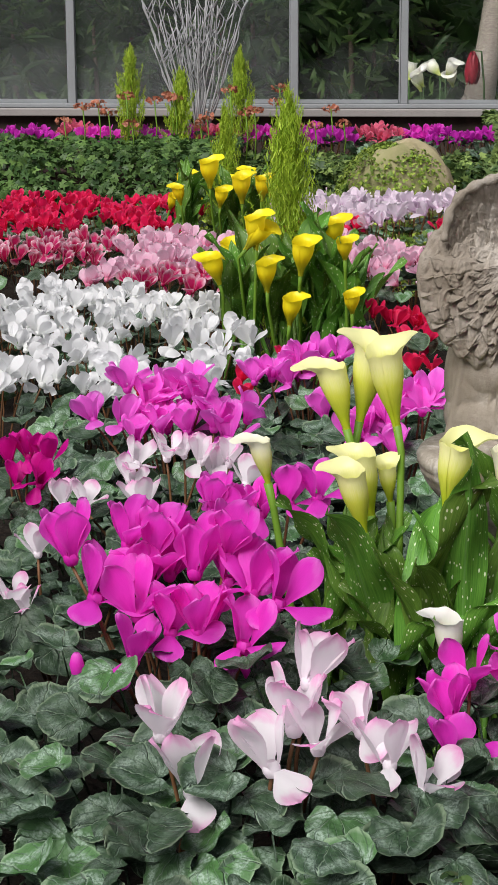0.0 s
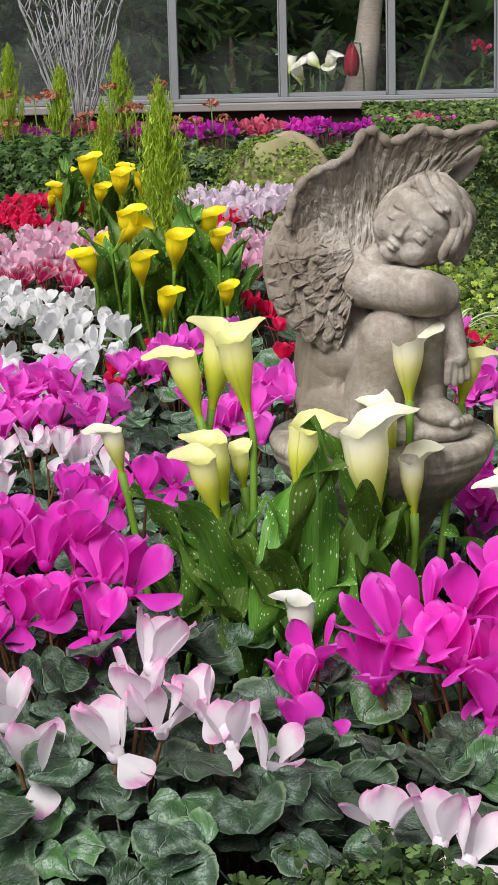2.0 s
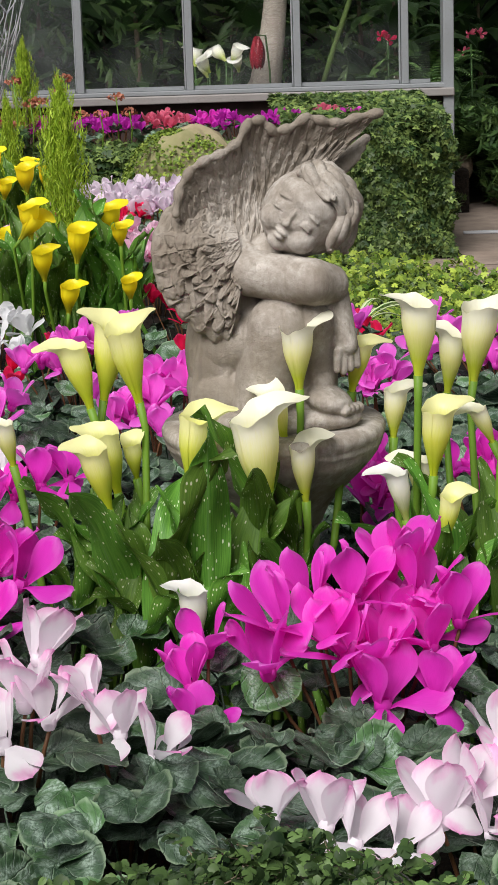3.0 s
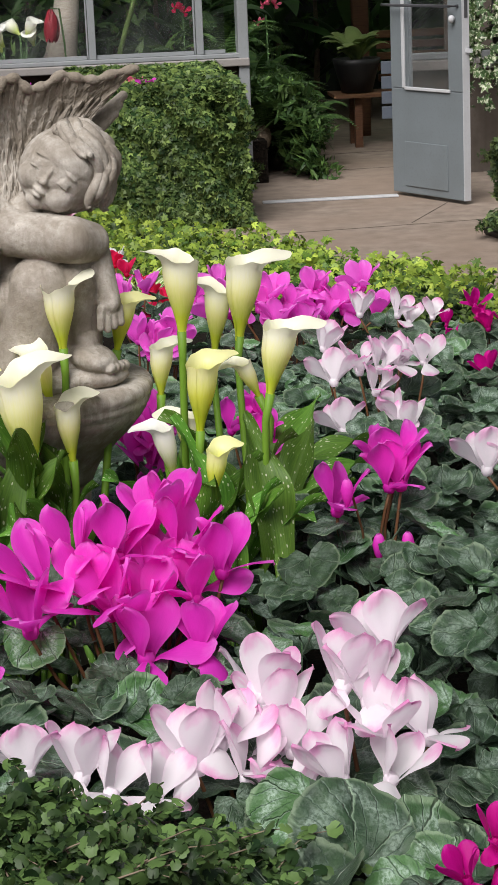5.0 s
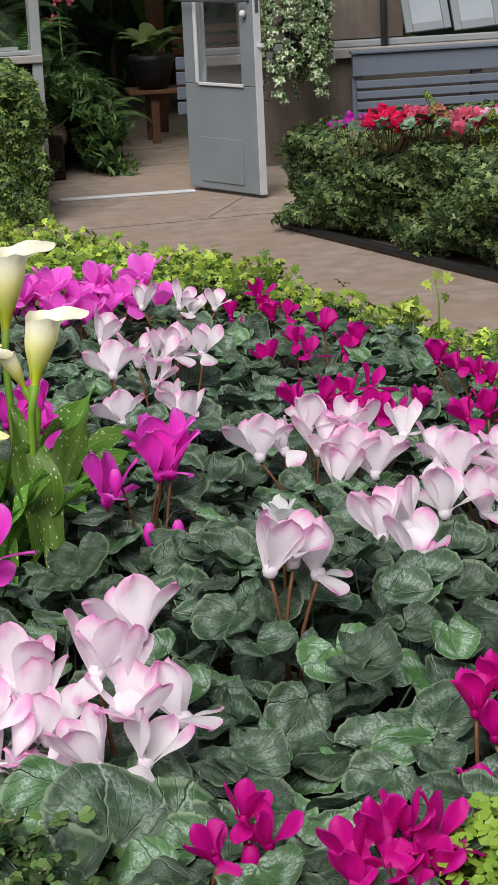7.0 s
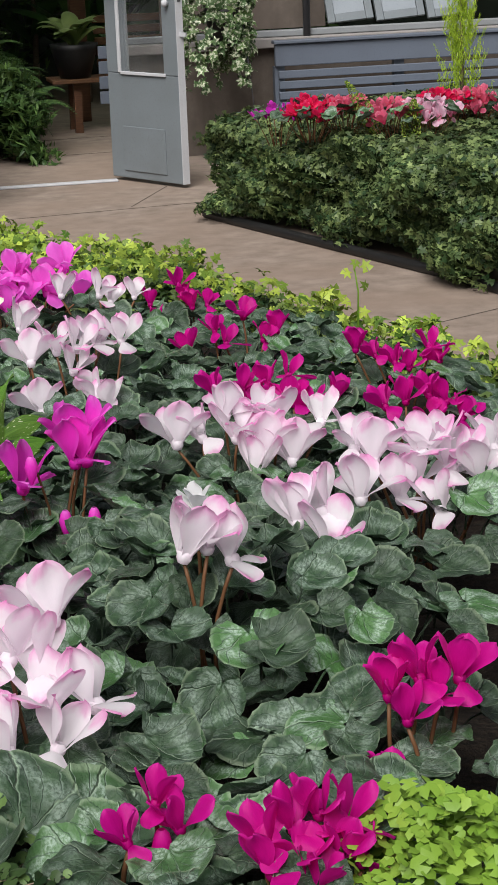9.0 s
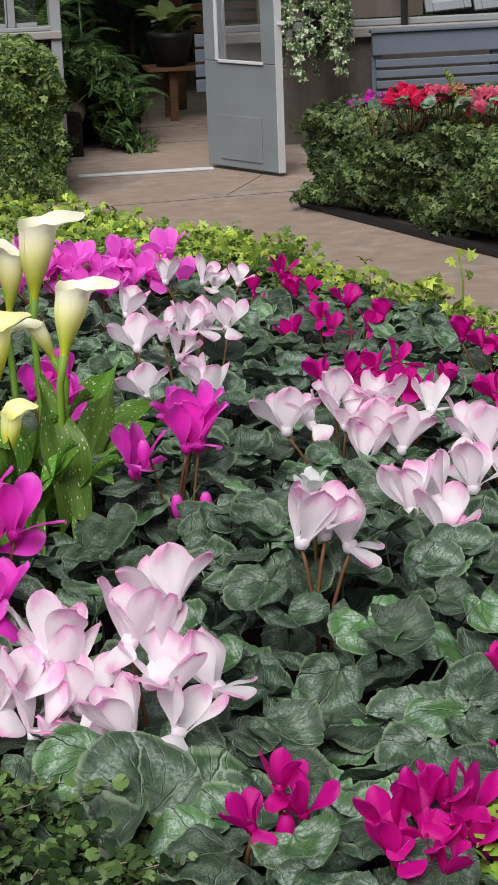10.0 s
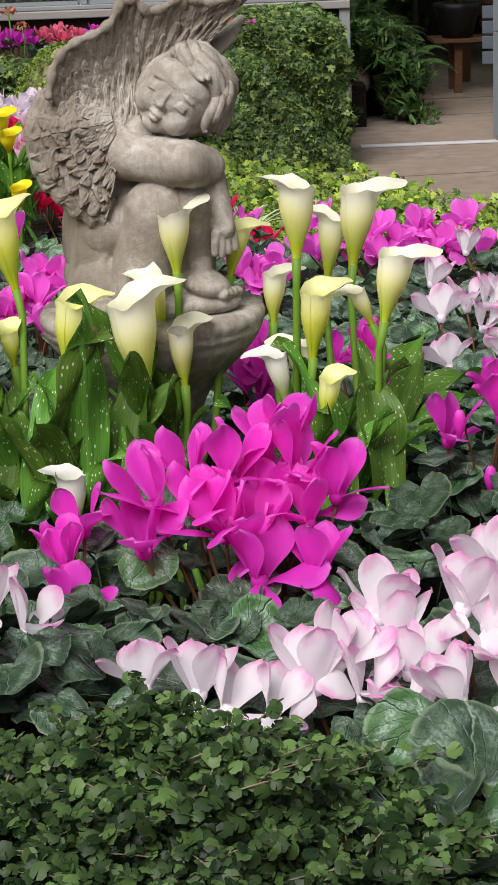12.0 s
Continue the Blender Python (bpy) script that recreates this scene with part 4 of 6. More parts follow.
def filler_plants():
    """Young cyclamens with no flowers yet that close the gaps between the others."""
    rng = random.Random(3)
    for row in range(17):
        for col in range(15):
            y = 1.22 + 0.19 * row + rng.uniform(-0.05, 0.05)
            x = -1.15 + 0.19 * col + rng.uniform(-0.06, 0.06)
            edge = 0.135 * y + 0.06
            if not (-edge - 0.30 < x < edge + 0.30 + 0.08 * y) or inside(x, y) < 0.25 or y > 4.4:
                continue
            if min((x - a) ** 2 + (y - b) ** 2 for a, b, c in PLANTS) < 0.088 ** 2 or (x - 0.04) ** 2 + (y - 2.5) ** 2 < 0.13 ** 2:
                continue
            if min((x + 0.10) ** 2 + (y - 2.3) ** 2, (x - 0.05) ** 2 + (y - 2.33) ** 2, (x - 0.26) ** 2 + (y - 2.34) ** 2) < 0.11 ** 2:
                continue
            near = sorted(((x - a) ** 2 + (y - b) ** 2 + 0.004, c) for a, b, c in PLANTS)[:3]
            top = (sum(c / d for d, c in near) + 40 * leaf_top(x, y)) / (sum(1 / d for d, c in near) + 40) - 0.008
            p = thing("cyclamen", (x, y, top - 0.115), "young cyclamen without flowers, marbled grey-green leaves", "cyclamen", "leafy young cyclamens")
            add_leaves(p, 14, 0.14, 0.115, rng, 0.066)


filler_plants()


# ---- calla lilies ----
def spathe_mesh(material, k, open_lip=1.0):
    """A rolled funnel about 1 high: the rim slants up to a pointed tip that curls back, and one edge laps over the other."""
    g = Geo()
    rng = random.Random(k + 20)
    wave, lip, ph, slim = rng.uniform(0.012, 0.03), rng.uniform(0.75, 1.25) * open_lip, rng.uniform(0, 6), rng.uniform(0.9, 1.08)

    def fn(u, v):
        a = (u * 1.14 - 0.07) * 2 * math.pi + math.pi
        back = 0.5 + 0.5 * math.cos(a)
        q = min(1.0, v / 0.72)
        r = slim * (0.040 + 0.125 * q * q * (3 - 2 * q) + 0.020 * v ** 3) + 0.012 * (u - 0.5)
        roll_out = max(0.0, (v - 0.84) / 0.16)
        r += (0.012 + 0.02 * back) * roll_out ** 2 + lip * 0.24 * back ** 5 * roll_out ** 1.5
        z = v * (0.84 + 0.13 * back ** 1.2) - 0.012 * roll_out ** 3 + lip * 0.035 * back ** 5 * roll_out - lip * 0.05 * back ** 9 * roll_out ** 5
        z += wave * roll_out * math.sin(3 * a + ph) + 0.010 * roll_out ** 2 * math.sin(8 * a + 2 * ph)
        return r * math.cos(a), r * math.sin(a), z

    g.grid(fn, 40, 22)
    return g.mesh("spathe", material)


SPATHES = {n: [spathe_mesh(m, k, 0.45 if n == "YELLOW" else 1.0) for k in range(5)] for n, m in (("LIME", M_SPATHE_LIME), ("CREAM", M_SPATHE_CREAM), ("WHITE", M_SPATHE_WHITE), ("YELLOW", M_SPATHE_YELLOW))}
SPADIX = Geo().tube([(0, 0, 0.05), (0.01, 0, 0.3), (0.015, 0, 0.55), (0.02, 0, 0.66)], [0.03, 0.034, 0.03, 0.012], 8).mesh("spadix", M_SPADIX)


def calla_leaf_mesh(k):
    """A wavy arrow-shaped blade 1 long that rises from its stalk and bends over."""
    rng = random.Random(k + 40)
    g = Geo()
    bend, fold, wave, wide = rng.uniform(0.15, 1.0), rng.uniform(0.3, 0.9), rng.uniform(0.04, 0.075), rng.uniform(0.22, 0.32)

    def fn(u, v):
        s = (u - 0.5) * 2
        w = wide * 0.5 * (math.sin(math.pi * min(1.0, 0.16 + 0.84 * v)) ** 0.75 if v < 0.995 else 0.0) * (1.15 - 0.35 * v)
        t = bend * v
        y, z = (1 - math.cos(t)) / bend, math.sin(t) / bend
        lift = fold * abs(s) * w + wave * math.sin(11 * v + 2 * s + k) * abs(s)
        back = -0.10 * abs(s) ** 2 * max(0, 0.25 - v) * 4
        return s * w, y - lift * math.cos(t), z + back + lift * math.sin(t)

    g.grid(fn, 8, 18)
    g.tube([(0, 0, 0.02), (0, -0.02, -0.4), (0, 0.0, -0.95)], [0.022, 0.026, 0.032], 6)
    return g.mesh("leaf", M_CALLA_LEAF)


CALLA_LEAVES = [calla_leaf_mesh(k) for k in range(6)]


def calla_flower(p, origin, kind, base, rim, roll, foot, rng, thick=0.0048):
    b, r = Vector(base), Vector(rim)
    axis = r - b
    axis.y += 0.05 * axis.length
    h = axis.length * (1.3 if kind == "YELLOW" else 1.20)
    fat = 1.5 if kind == "YELLOW" else 1.0
    way = axis.normalized()
    east = (Vector((1, 0, 0)) - way * way.x).normalized()
    turn = Matrix((east, way.cross(east), way)).transposed().to_4x4()
    m = Matrix.Translation(b - origin) @ turn @ pose(0, 0, 0, 0, 0, roll + (-12 if 90 < roll < 270 else 12) + rng.uniform(-16, 16)) @ Matrix.Diagonal((h * fat, h * fat, h, 1))
    s = part("spathe", SPATHES[kind][rng.randint(0, 4)], p, m)
    part("spadix", SPADIX, s)
    f = Vector(foot)
    mid = f.lerp(b, 0.55) + Vector((0.25 * (b.x - f.x), 0, 0)) - axis.normalized() * 0.01
    pts = [f, f.lerp(mid, 0.5), mid, b - axis.normalized() * 0.03, b + axis.normalized() * 0.006]
    g = Geo().tube([q - origin for q in pts], [thick * 1.25, thick * 1.15, thick * 1.05, thick, thick * 1.25], 8)
    part("stem", g.mesh("stem", M_GREEN_STEM), p)


def calla_leaves(p, feet, n, lo, hi, rng, steep=(2, 26)):
    for i in range(n):
        f = Vector(feet[i % len(feet)]) + Vector((rng.uniform(-0.035, 0.035), rng.uniform(-0.035, 0.035), 0))
        s = rng.uniform(lo, hi)
        lift = s * rng.uniform(0.55, 0.9)
        m = Matrix.Translation(f + Vector((0, 0, lift))) @ Euler((0, 0, rng.uniform(0, 6.28))).to_matrix().to_4x4() @ Euler((radians(-rng.uniform(*steep)), 0, 0)).to_matrix().to_4x4() @ Matrix.Diagonal((s, s, s, 1))
        part("leaf", rng.choice(CALLA_LEAVES), p, m)


def calla_clump(flowers, feet, leaves, lo, hi, label, seed):
    rng = random.Random(seed)
    o = Vector(feet[0])
    p = thing("calla_lily", o, label, "calla lily", "calla lilies")
    for kind, b, r, roll in flowers:
        f = min(feet, key=lambda q: abs(q[0] - b[0]) + rng.uniform(0, 0.03))
        foot = (f[0] + rng.uniform(-0.03, 0.03), f[1] + rng.uniform(-0.03, 0.03), f[2])
        calla_flower(p, o, kind, b, r, roll, foot, rng)
    calla_leaves(p, [Vector(f) - o for f in feet], leaves, lo, hi, rng)
    return p


calla_clump([
    ("LIME", (-0.184, 2.480, 0.970), (-0.206, 2.470, 1.054), 180),
    ("LIME", (-0.171, 2.500, 0.976), (-0.155, 2.490, 1.074), 150),
    ("LIME", (-0.121, 2.460, 0.980), (-0.138, 2.450, 1.078), 30),
    ("CREAM", (-0.278, 2.420, 0.913), (-0.290, 2.410, 0.973), 200),
    ("LIME", (-0.150, 2.420, 0.875), (-0.167, 2.410, 0.957), 170),
    ("LIME", (-0.128, 2.450, 0.885), (-0.133, 2.440, 0.938), 60),
    ("LIME", (-0.155, 2.340, 0.875), (-0.173, 2.330, 0.955), 170),
    ("LIME", (-0.059, 2.360, 0.897), (-0.045, 2.350, 0.988), 20),
    ("CREAM", (0.060, 2.400, 0.941), (0.043, 2.390, 1.007), 150),
    ("CREAM", (0.036, 2.330, 0.872), (0.022, 2.320, 0.992), 15),
    ("CREAM", (0.082, 2.360, 0.873), (0.079, 2.350, 0.949), 20),
    ("CREAM", (0.078, 2.410, 1.002), (0.077, 2.400, 1.084), 10),
    ("LIME", (0.143, 2.470, 0.984), (0.157, 2.460, 1.051), 0),
    ("WHITE", (-0.050, 2.200, 0.752), (-0.054, 2.190, 0.822), 180),
], [(-0.11, 2.30, 0.61), (-0.17, 2.36, 0.61), (0.045, 2.33, 0.61), (-0.04, 2.30, 0.61)], 48, 0.13, 0.225, "lime and cream calla lilies with white-speckled green leaves", 1)
calla_clump([
    ("CREAM", (0.223, 2.410, 1.015), (0.224, 2.400, 1.108), 180),
    ("CREAM", (0.304, 2.550, 0.976), (0.315, 2.540, 1.076), 0),
    ("CREAM", (0.272, 2.570, 0.957), (0.279, 2.560, 1.041), 200),
    ("CREAM", (0.196, 2.480, 0.921), (0.200, 2.470, 0.989), 0),
    ("LIME", (0.238, 2.380, 0.896), (0.245, 2.370, 0.984), 20),
    ("CREAM", (0.323, 2.360, 0.942), (0.340, 2.350, 1.028), 0),
    ("CREAM", (0.317, 2.420, 0.926), (0.295, 2.410, 0.975), 180),
    ("WHITE", (0.203, 2.340, 0.852), (0.189, 2.330, 0.918), 180),
    ("CREAM", (0.233, 2.440, 0.835), (0.224, 2.430, 0.907), 190),
    ("LIME", (0.247, 2.330, 0.826), (0.255, 2.320, 0.889), 20),
], [(0.25, 2.33, 0.60), (0.29, 2.36, 0.60), (0.23, 2.40, 0.60)], 17, 0.13, 0.19, "tall cream-white calla lilies on pale green stems", 2)


def yellow_callas(rows, feet, leaves, seed, lo, hi):
    flowers = [("YELLOW", (x, y, z), (x2, y - 0.02, z2 + 0.02), 180 if x2 < x else 20) for x, y, z, x2, z2 in rows]
    calla_clump(flowers, feet, leaves, lo, hi, "bright yellow calla lilies with upright green leaves", seed)


yellow_callas([
    (-0.59, 5.40, 0.791, -0.59, 0.854), (-0.70, 5.70, 0.683, -0.69, 0.743), (-0.69, 5.40, 0.697, -0.71, 0.746),
    (-0.71, 5.70, 0.610, -0.70, 0.662), (-0.56, 5.40, 0.676, -0.56, 0.733), (-0.55, 5.70, 0.620, -0.55, 0.663),
    (-0.47, 5.40, 0.723, -0.46, 0.787), (-0.42, 5.70, 0.662, -0.41, 0.705), (-0.50, 5.40, 0.584, -0.49, 0.637),
    (-0.40, 5.70, 0.743, -0.40, 0.806), (-0.35, 5.40, 0.762, -0.35, 0.796), (-0.39, 5.70, 0.565, -0.39, 0.609),
    (-0.33, 5.40, 0.617, -0.33, 0.651), (-0.43, 5.70, 0.531, -0.43, 0.551), (-0.62, 5.40, 0.790, -0.57, 0.831),
], [(-0.64, 5.5, 0.38), (-0.52, 5.55, 0.38), (-0.42, 5.55, 0.38), (-0.36, 5.5, 0.38)], 62, 3, 0.18, 0.29)
yellow_callas([
    (-1.05, 8.15, 0.656, -1.05, 0.737), (-1.20, 8.45, 0.587, -1.19, 0.655), (-1.17, 8.15, 0.587, -1.18, 0.635),
    (-1.15, 8.45, 0.521, -1.15, 0.547), (-1.01, 8.15, 0.576, -1.00, 0.624), (-1.01, 8.45, 0.588, -1.01, 0.637),
    (-0.92, 8.15, 0.595, -0.92, 0.675), (-0.91, 8.45, 0.617, -0.92, 0.676), (-0.84, 8.15, 0.605, -0.83, 0.671),
    (-1.26, 8.45, 0.527, -1.24, 0.565), (-0.81, 8.15, 0.623, -0.80, 0.671),
], [(-1.15, 8.3, 0.34), (-1.0, 8.3, 0.34), (-0.88, 8.3, 0.34)], 38, 4, 0.17, 0.26)


# ---- the stone cherub and its pedestal ----
def pedestal():
    p = thing("pedestal", (0.045, 2.5, 0.5), "round weathered stone pedestal with a wide moulded top", "pedestal")
    top = Geo().lathe([(0.0, 0.450), (0.130, 0.452), (0.139, 0.449), (0.143, 0.442), (0.142, 0.434), (0.139, 0.431), (0.1395, 0.427), (0.137, 0.420), (0.134, 0.417), (0.1335, 0.413),
                       (0.126, 0.402), (0.112, 0.386), (0.096, 0.370), (0.082, 0.355), (0.070, 0.340), (0.064, 0.328), (0.060, 0.318), (0.0, 0.316)], 64)
    part("top", top.mesh("top", M_STONE), p)
    part("shaft", Geo().lathe([(0.058, 0.322), (0.052, 0.25), (0.050, 0.10), (0.056, -0.05), (0.075, -0.10)], 32).mesh("shaft", M_STONE), p)
    return p


pedestal()


def cherub():
    """A winged child asleep with its head on its knees, as one plain stone form about 0.39 high."""
    g = Geo()

    def blob(x, y, z, rx, ry, rz, turn=(0, 0, 0), nu=40, nv=24):
        g.ball((x, y, z), (rx, ry, rz), Euler([radians(a) for a in turn]).to_matrix(), nu, nv)

    def limb(a, b, ra, rb):
        a, b = Vector(a), Vector(b)
        fine = 36 if ra > 0.012 else 12
        g.tube([a, a.lerp(b, 0.5), b], [ra, (ra + rb) / 2, rb], fine)
        g.ball(a, (ra,) * 3, None, fine, fine // 2)
        g.ball(b, (rb,) * 3, None, fine, fine // 2)

    # seat, robe, back and knees
    g.lathe([(0.0, 0.0), (0.095, 0.0), (0.098, 0.008), (0.090, 0.018), (0.0, 0.024)], 28, (0.0, 0.0))
    blob(-0.050, 0.02, 0.085, 0.060, 0.062, 0.095)
    blob(-0.035, 0.015, 0.15, 0.062, 0.055, 0.075)
    blob(-0.028, 0.015, 0.040, 0.082, 0.070, 0.055)
    limb((-0.012, -0.035, 0.030), (0.012, -0.052, 0.126), 0.042, 0.042)
    limb((0.045, -0.02, 0.03), (0.050, -0.045, 0.128), 0.036, 0.036)
    limb((-0.045, 0.0, 0.10), (0.012, -0.045, 0.122), 0.05, 0.038)
    for i in range(6):
        x = -0.100 + 0.020 * i
        limb((x, -0.012 - 0.012 * i, 0.010), (x * 0.88 + 0.004, -0.026 - 0.005 * i, 0.118 - 0.006 * (i % 2)), 0.0100, 0.0058)
    # folded arms under the cheek
    limb((-0.022, -0.044, 0.194), (0.052, -0.074, 0.186), 0.029, 0.029)
    limb((0.052, -0.074, 0.186), (0.072, -0.056, 0.180), 0.029, 0.025)
    blob(0.004, -0.020, 0.216, 0.030, 0.026, 0.026)
    limb((-0.044, -0.012, 0.212), (-0.024, -0.036, 0.198), 0.030, 0.028)
    limb((0.078, -0.045, 0.162), (0.092, -0.058, 0.104), 0.020, 0.015)
    for i in range(4):
        limb((0.082 + 0.007 * i, -0.068 + 0.004 * i, 0.098), (0.080 + 0.0085 * i, -0.070 + 0.004 * i, 0.072 + 0.003 * abs(i - 1)), 0.0062, 0.0048)
    # feet on a little rock
    blob(0.060, -0.045, 0.012, 0.052, 0.045, 0.018)
    blob(0.068, -0.058, 0.036, 0.032, 0.036, 0.018, (0, 18, 0))
    blob(0.060, -0.050, 0.054, 0.018, 0.020, 0.022)
    for i in range(4):
        blob(0.088 + 0.006 * i, -0.080 + 0.010 * i, 0.026 - 0.001 * i, 0.008, 0.009, 0.007)
    # head resting on the arms, tipped over to one side, its sleeping face turned outwards
    centre = Vector((0.042, -0.034, 0.262))
    ahead = Vector((-0.28, -0.94, 0.06)).normalized()
    top = Vector((math.sin(radians(40)), 0.0, math.cos(radians(40))))
    top = (top - ahead * top.dot(ahead)).normalized()
    right = top.cross(ahead).normalized()
    if right.x < 0:
        right = -right
    face = Matrix((right, ahead, top)).transposed()

    def feature(a, b, c, ra, rb, rc, roll=0.0):
        """A soft form on the face: a to its right, b forward, c up."""
        g.ball(centre + face @ Vector((a, b, c)), (ra, rb, rc), face @ Euler((0, radians(roll), 0)).to_matrix(), 32, 20)

    feature(0, 0.0, 0.004, 0.052, 0.050, 0.055)
    feature(0, 0.016, 0.022, 0.042, 0.034, 0.026)
    feature(-0.020, 0.030, -0.016, 0.019, 0.017, 0.018)
    feature(0.021, 0.030, -0.016, 0.020, 0.018, 0.019)
    feature(0, 0.030, -0.037, 0.014, 0.013, 0.010)
    feature(0, 0.020, -0.028, 0.028, 0.022, 0.016)
    feature(0, 0.0505, -0.0085, 0.0056, 0.0075, 0.0050)
    feature(-0.0050, 0.0470, -0.0100, 0.0036, 0.0050, 0.0036)
    feature(0.0050, 0.0470, -0.0100, 0.0036, 0.0050, 0.0036)
    feature(0, 0.0465, 0.0020, 0.0036, 0.0062, 0.0120)
    feature(0, 0.0440, -0.0215, 0.0095, 0.0060, 0.0034)
    feature(0, 0.0435, -0.0280, 0.0072, 0.0062, 0.0034)
    for side in (-1, 1):
        feature(0.0185 * side, 0.0435, 0.0045, 0.0098, 0.0055, 0.0052, 6 * side)
        feature(0.0190 * side, 0.0445, 0.0002, 0.0098, 0.0050, 0.0016, 8 * side)
        feature(0.0185 * side, 0.0425, 0.0165, 0.0130, 0.0060, 0.0030, 12 * side)
    # hair: a full cap of thick wavy locks swept from the crown, curling up round the face
    g.ball(centre - ahead * 0.012 + top * 0.010 + right * 0.004, (0.054, 0.050, 0.055), face, 40, 26)
    pole = (top * 0.80 - ahead * 0.10 - right * 0.62).normalized()
    east = (right - pole * right.dot(pole)).normalized()
    north = pole.cross(east)
    middle = centre - ahead * 0.008 + top * 0.008 + right * 0.004
    hair = Geo()
    for i in range(22):
        bearing = 2 * math.pi * i / 22
        for strand in (-1, 0, 1):
            pts = []
            for k in range(16):
                far = radians(5 + 8.6 * k)
                b = bearing + 0.16 * math.sin(0.75 * k + 1.1 * (i % 3)) + 0.03 * k + 0.09 * strand
                d = pole * math.cos(far) + (east * math.cos(b) + north * math.sin(b)) * math.sin(far)
                q = Vector((d.dot(right), d.dot(ahead), d.dot(top)))
                if q.y > 0.15 and q.z < 0.64 + 0.05 * math.sin(3 * i) and q.x < 0.60 + 0.06 * math.sin(2 * i):
                    break
                if q.z < -0.55 or q.x < -0.86:
                    break
                pts.append(middle + d * (0.0550 + 0.0030 * (strand == 0) + 0.0034 * math.sin(0.95 * k + 2.1 * i)))
            if len(pts) > 3:
                n = len(pts)
                last = (pts[-1] - pts[-2]).normalized()
                lift = (pts[-1] - middle).normalized()
                pts += [pts[-1] + last * 0.004 + lift * 0.004, pts[-1] + lift * 0.0075]
                hair.tube(pts, [0.0066 * min(1.0, 0.5 + 0.25 * k, 0.25 + 0.3 * (n + 1 - k)) for k in range(n + 2)], 8)

    # wings: hollow shells carved with rows of overlapping plumes
    carved = Geo()

    def plumes(u, v, bands, counts, height, swirl):
        """Relief of overlapping feathers at a place of the wing: u along the rim, v from the root out."""
        w = v + 0.030 * math.sin(9 * u + 4 * v)
        j = 0
        for k in range(len(bands) - 1):
            f = u * counts[k] + 0.37 * k + swirl * math.sin(5 * v + 7 * u + 2.1 * k)
            tip = bands[k + 1] + 0.03 * math.sin(2.4 * math.floor(f) + 3 * k) - 0.09 * (2 * abs(f % 1 - 0.5)) ** 2
            if w < tip or k == len(bands) - 2:
                j = k
                break
        f = u * counts[j] + 0.37 * j + swirl * math.sin(5 * v + 7 * u + 2.1 * j)
        s = 2 * (f % 1) - 1
        t = min(1.0, max(0.0, (w - bands[j] + 0.05) / (bands[j + 1] - bands[j] + 0.05)))
        barb = abs(math.sin(22 * t + 5 * abs(s) + 2 * f))
        vane = height * (0.2 + 0.8 * t) * (1 - abs(s) ** 3 * (0.25 + 0.75 * t))
        quill = 0.30 * height * math.exp(-(s / 0.12) ** 2) * (1 - 0.6 * t)
        return vane + quill - 0.16 * height * barb * (1 - s * s) + 0.55 * height * (len(bands) - 2 - j)

    def shell(point, bands, counts, height, nu, nv, thick=0.010, swirl=0.25):
        def fn(u, w):
            v = 2 * w if w <= 0.5 else 2 - 2 * w
            p = point(u, v)
            body = min(1.0, 9 * u + 0.15, 9 * (1 - u) + 0.15) * min(1.0, 12 * (1 - v) + 0.25)
            if w <= 0.5:
                worn = 0.0022 * noise.noise((u * 19, v * 11, 3.0)) + 0.0012 * noise.noise((u * 60, v * 30, 7.0))
                p.y -= plumes(u, v, bands, counts, height, swirl) * (0.4 + 0.6 * body) + worn
            else:
                p.y += thick * body
            return p

        carved.grid(fn, nu, nv)

    rim = [(0.142, 0.380), (0.116, 0.376), (0.092, 0.369), (0.074, 0.372), (0.052, 0.379), (0.030, 0.366), (0.010, 0.362), (-0.004, 0.378), (-0.020, 0.376), (-0.034, 0.352),
           (-0.052, 0.340), (-0.072, 0.334), (-0.092, 0.322), (-0.106, 0.302), (-0.112, 0.270)]

    def high_wing(u, v):
        """The raised wing, from the shoulder and over the head out to its scalloped rim."""
        f = u * (len(rim) - 1)
        i = min(int(f), len(rim) - 2)
        x1, z1 = (rim[i][n] + (rim[i + 1][n] - rim[i][n]) * (f - i) for n in (0, 1))
        lower_edge = Vector((0.034, 0.004, 0.268)).lerp(Vector((-0.012, -0.022, 0.206)), min(1.0, 2.6 * u)) if u < 0.385 else Vector((-0.012, -0.022, 0.206)).lerp(Vector((-0.060, -0.026, 0.200)), (u - 0.385) / 0.615)
        tip = Vector((x1, 0.012 - 0.062 * u, z1))
        p = lower_edge.lerp(tip, v)
        p.y += 0.034 * math.sin(math.pi * min(1.0, v) * 0.92) * (0.35 + 0.65 * math.sin(math.pi * min(1.0, u * 1.05)))
        return p

    shell(high_wing, (0.0, 0.15, 0.29, 0.43, 0.58, 0.76, 1.0), (9, 13, 14, 17, 17, 19), 0.0064, 340, 200, 0.010, 0.5)
    for a, b in zip(np.linspace(0, 1, 71)[:-1], np.linspace(0, 1, 71)[1:]):
        limb(high_wing(a, 1.0), high_wing(b, 1.0), 0.0056 + 0.0016 * math.sin(88 * a), 0.0056 + 0.0016 * math.sin(88 * b))
    outline = [(-0.100, 0.292), (-0.120, 0.272), (-0.136, 0.250), (-0.142, 0.226), (-0.140, 0.204), (-0.136, 0.184), (-0.128, 0.166), (-0.114, 0.150), (-0.098, 0.134), (-0.080, 0.120), (-0.062, 0.112), (-0.048, 0.118), (-0.044, 0.140)]
    ox, oz = [q[0] for q in outline], [q[1] for q in outline]

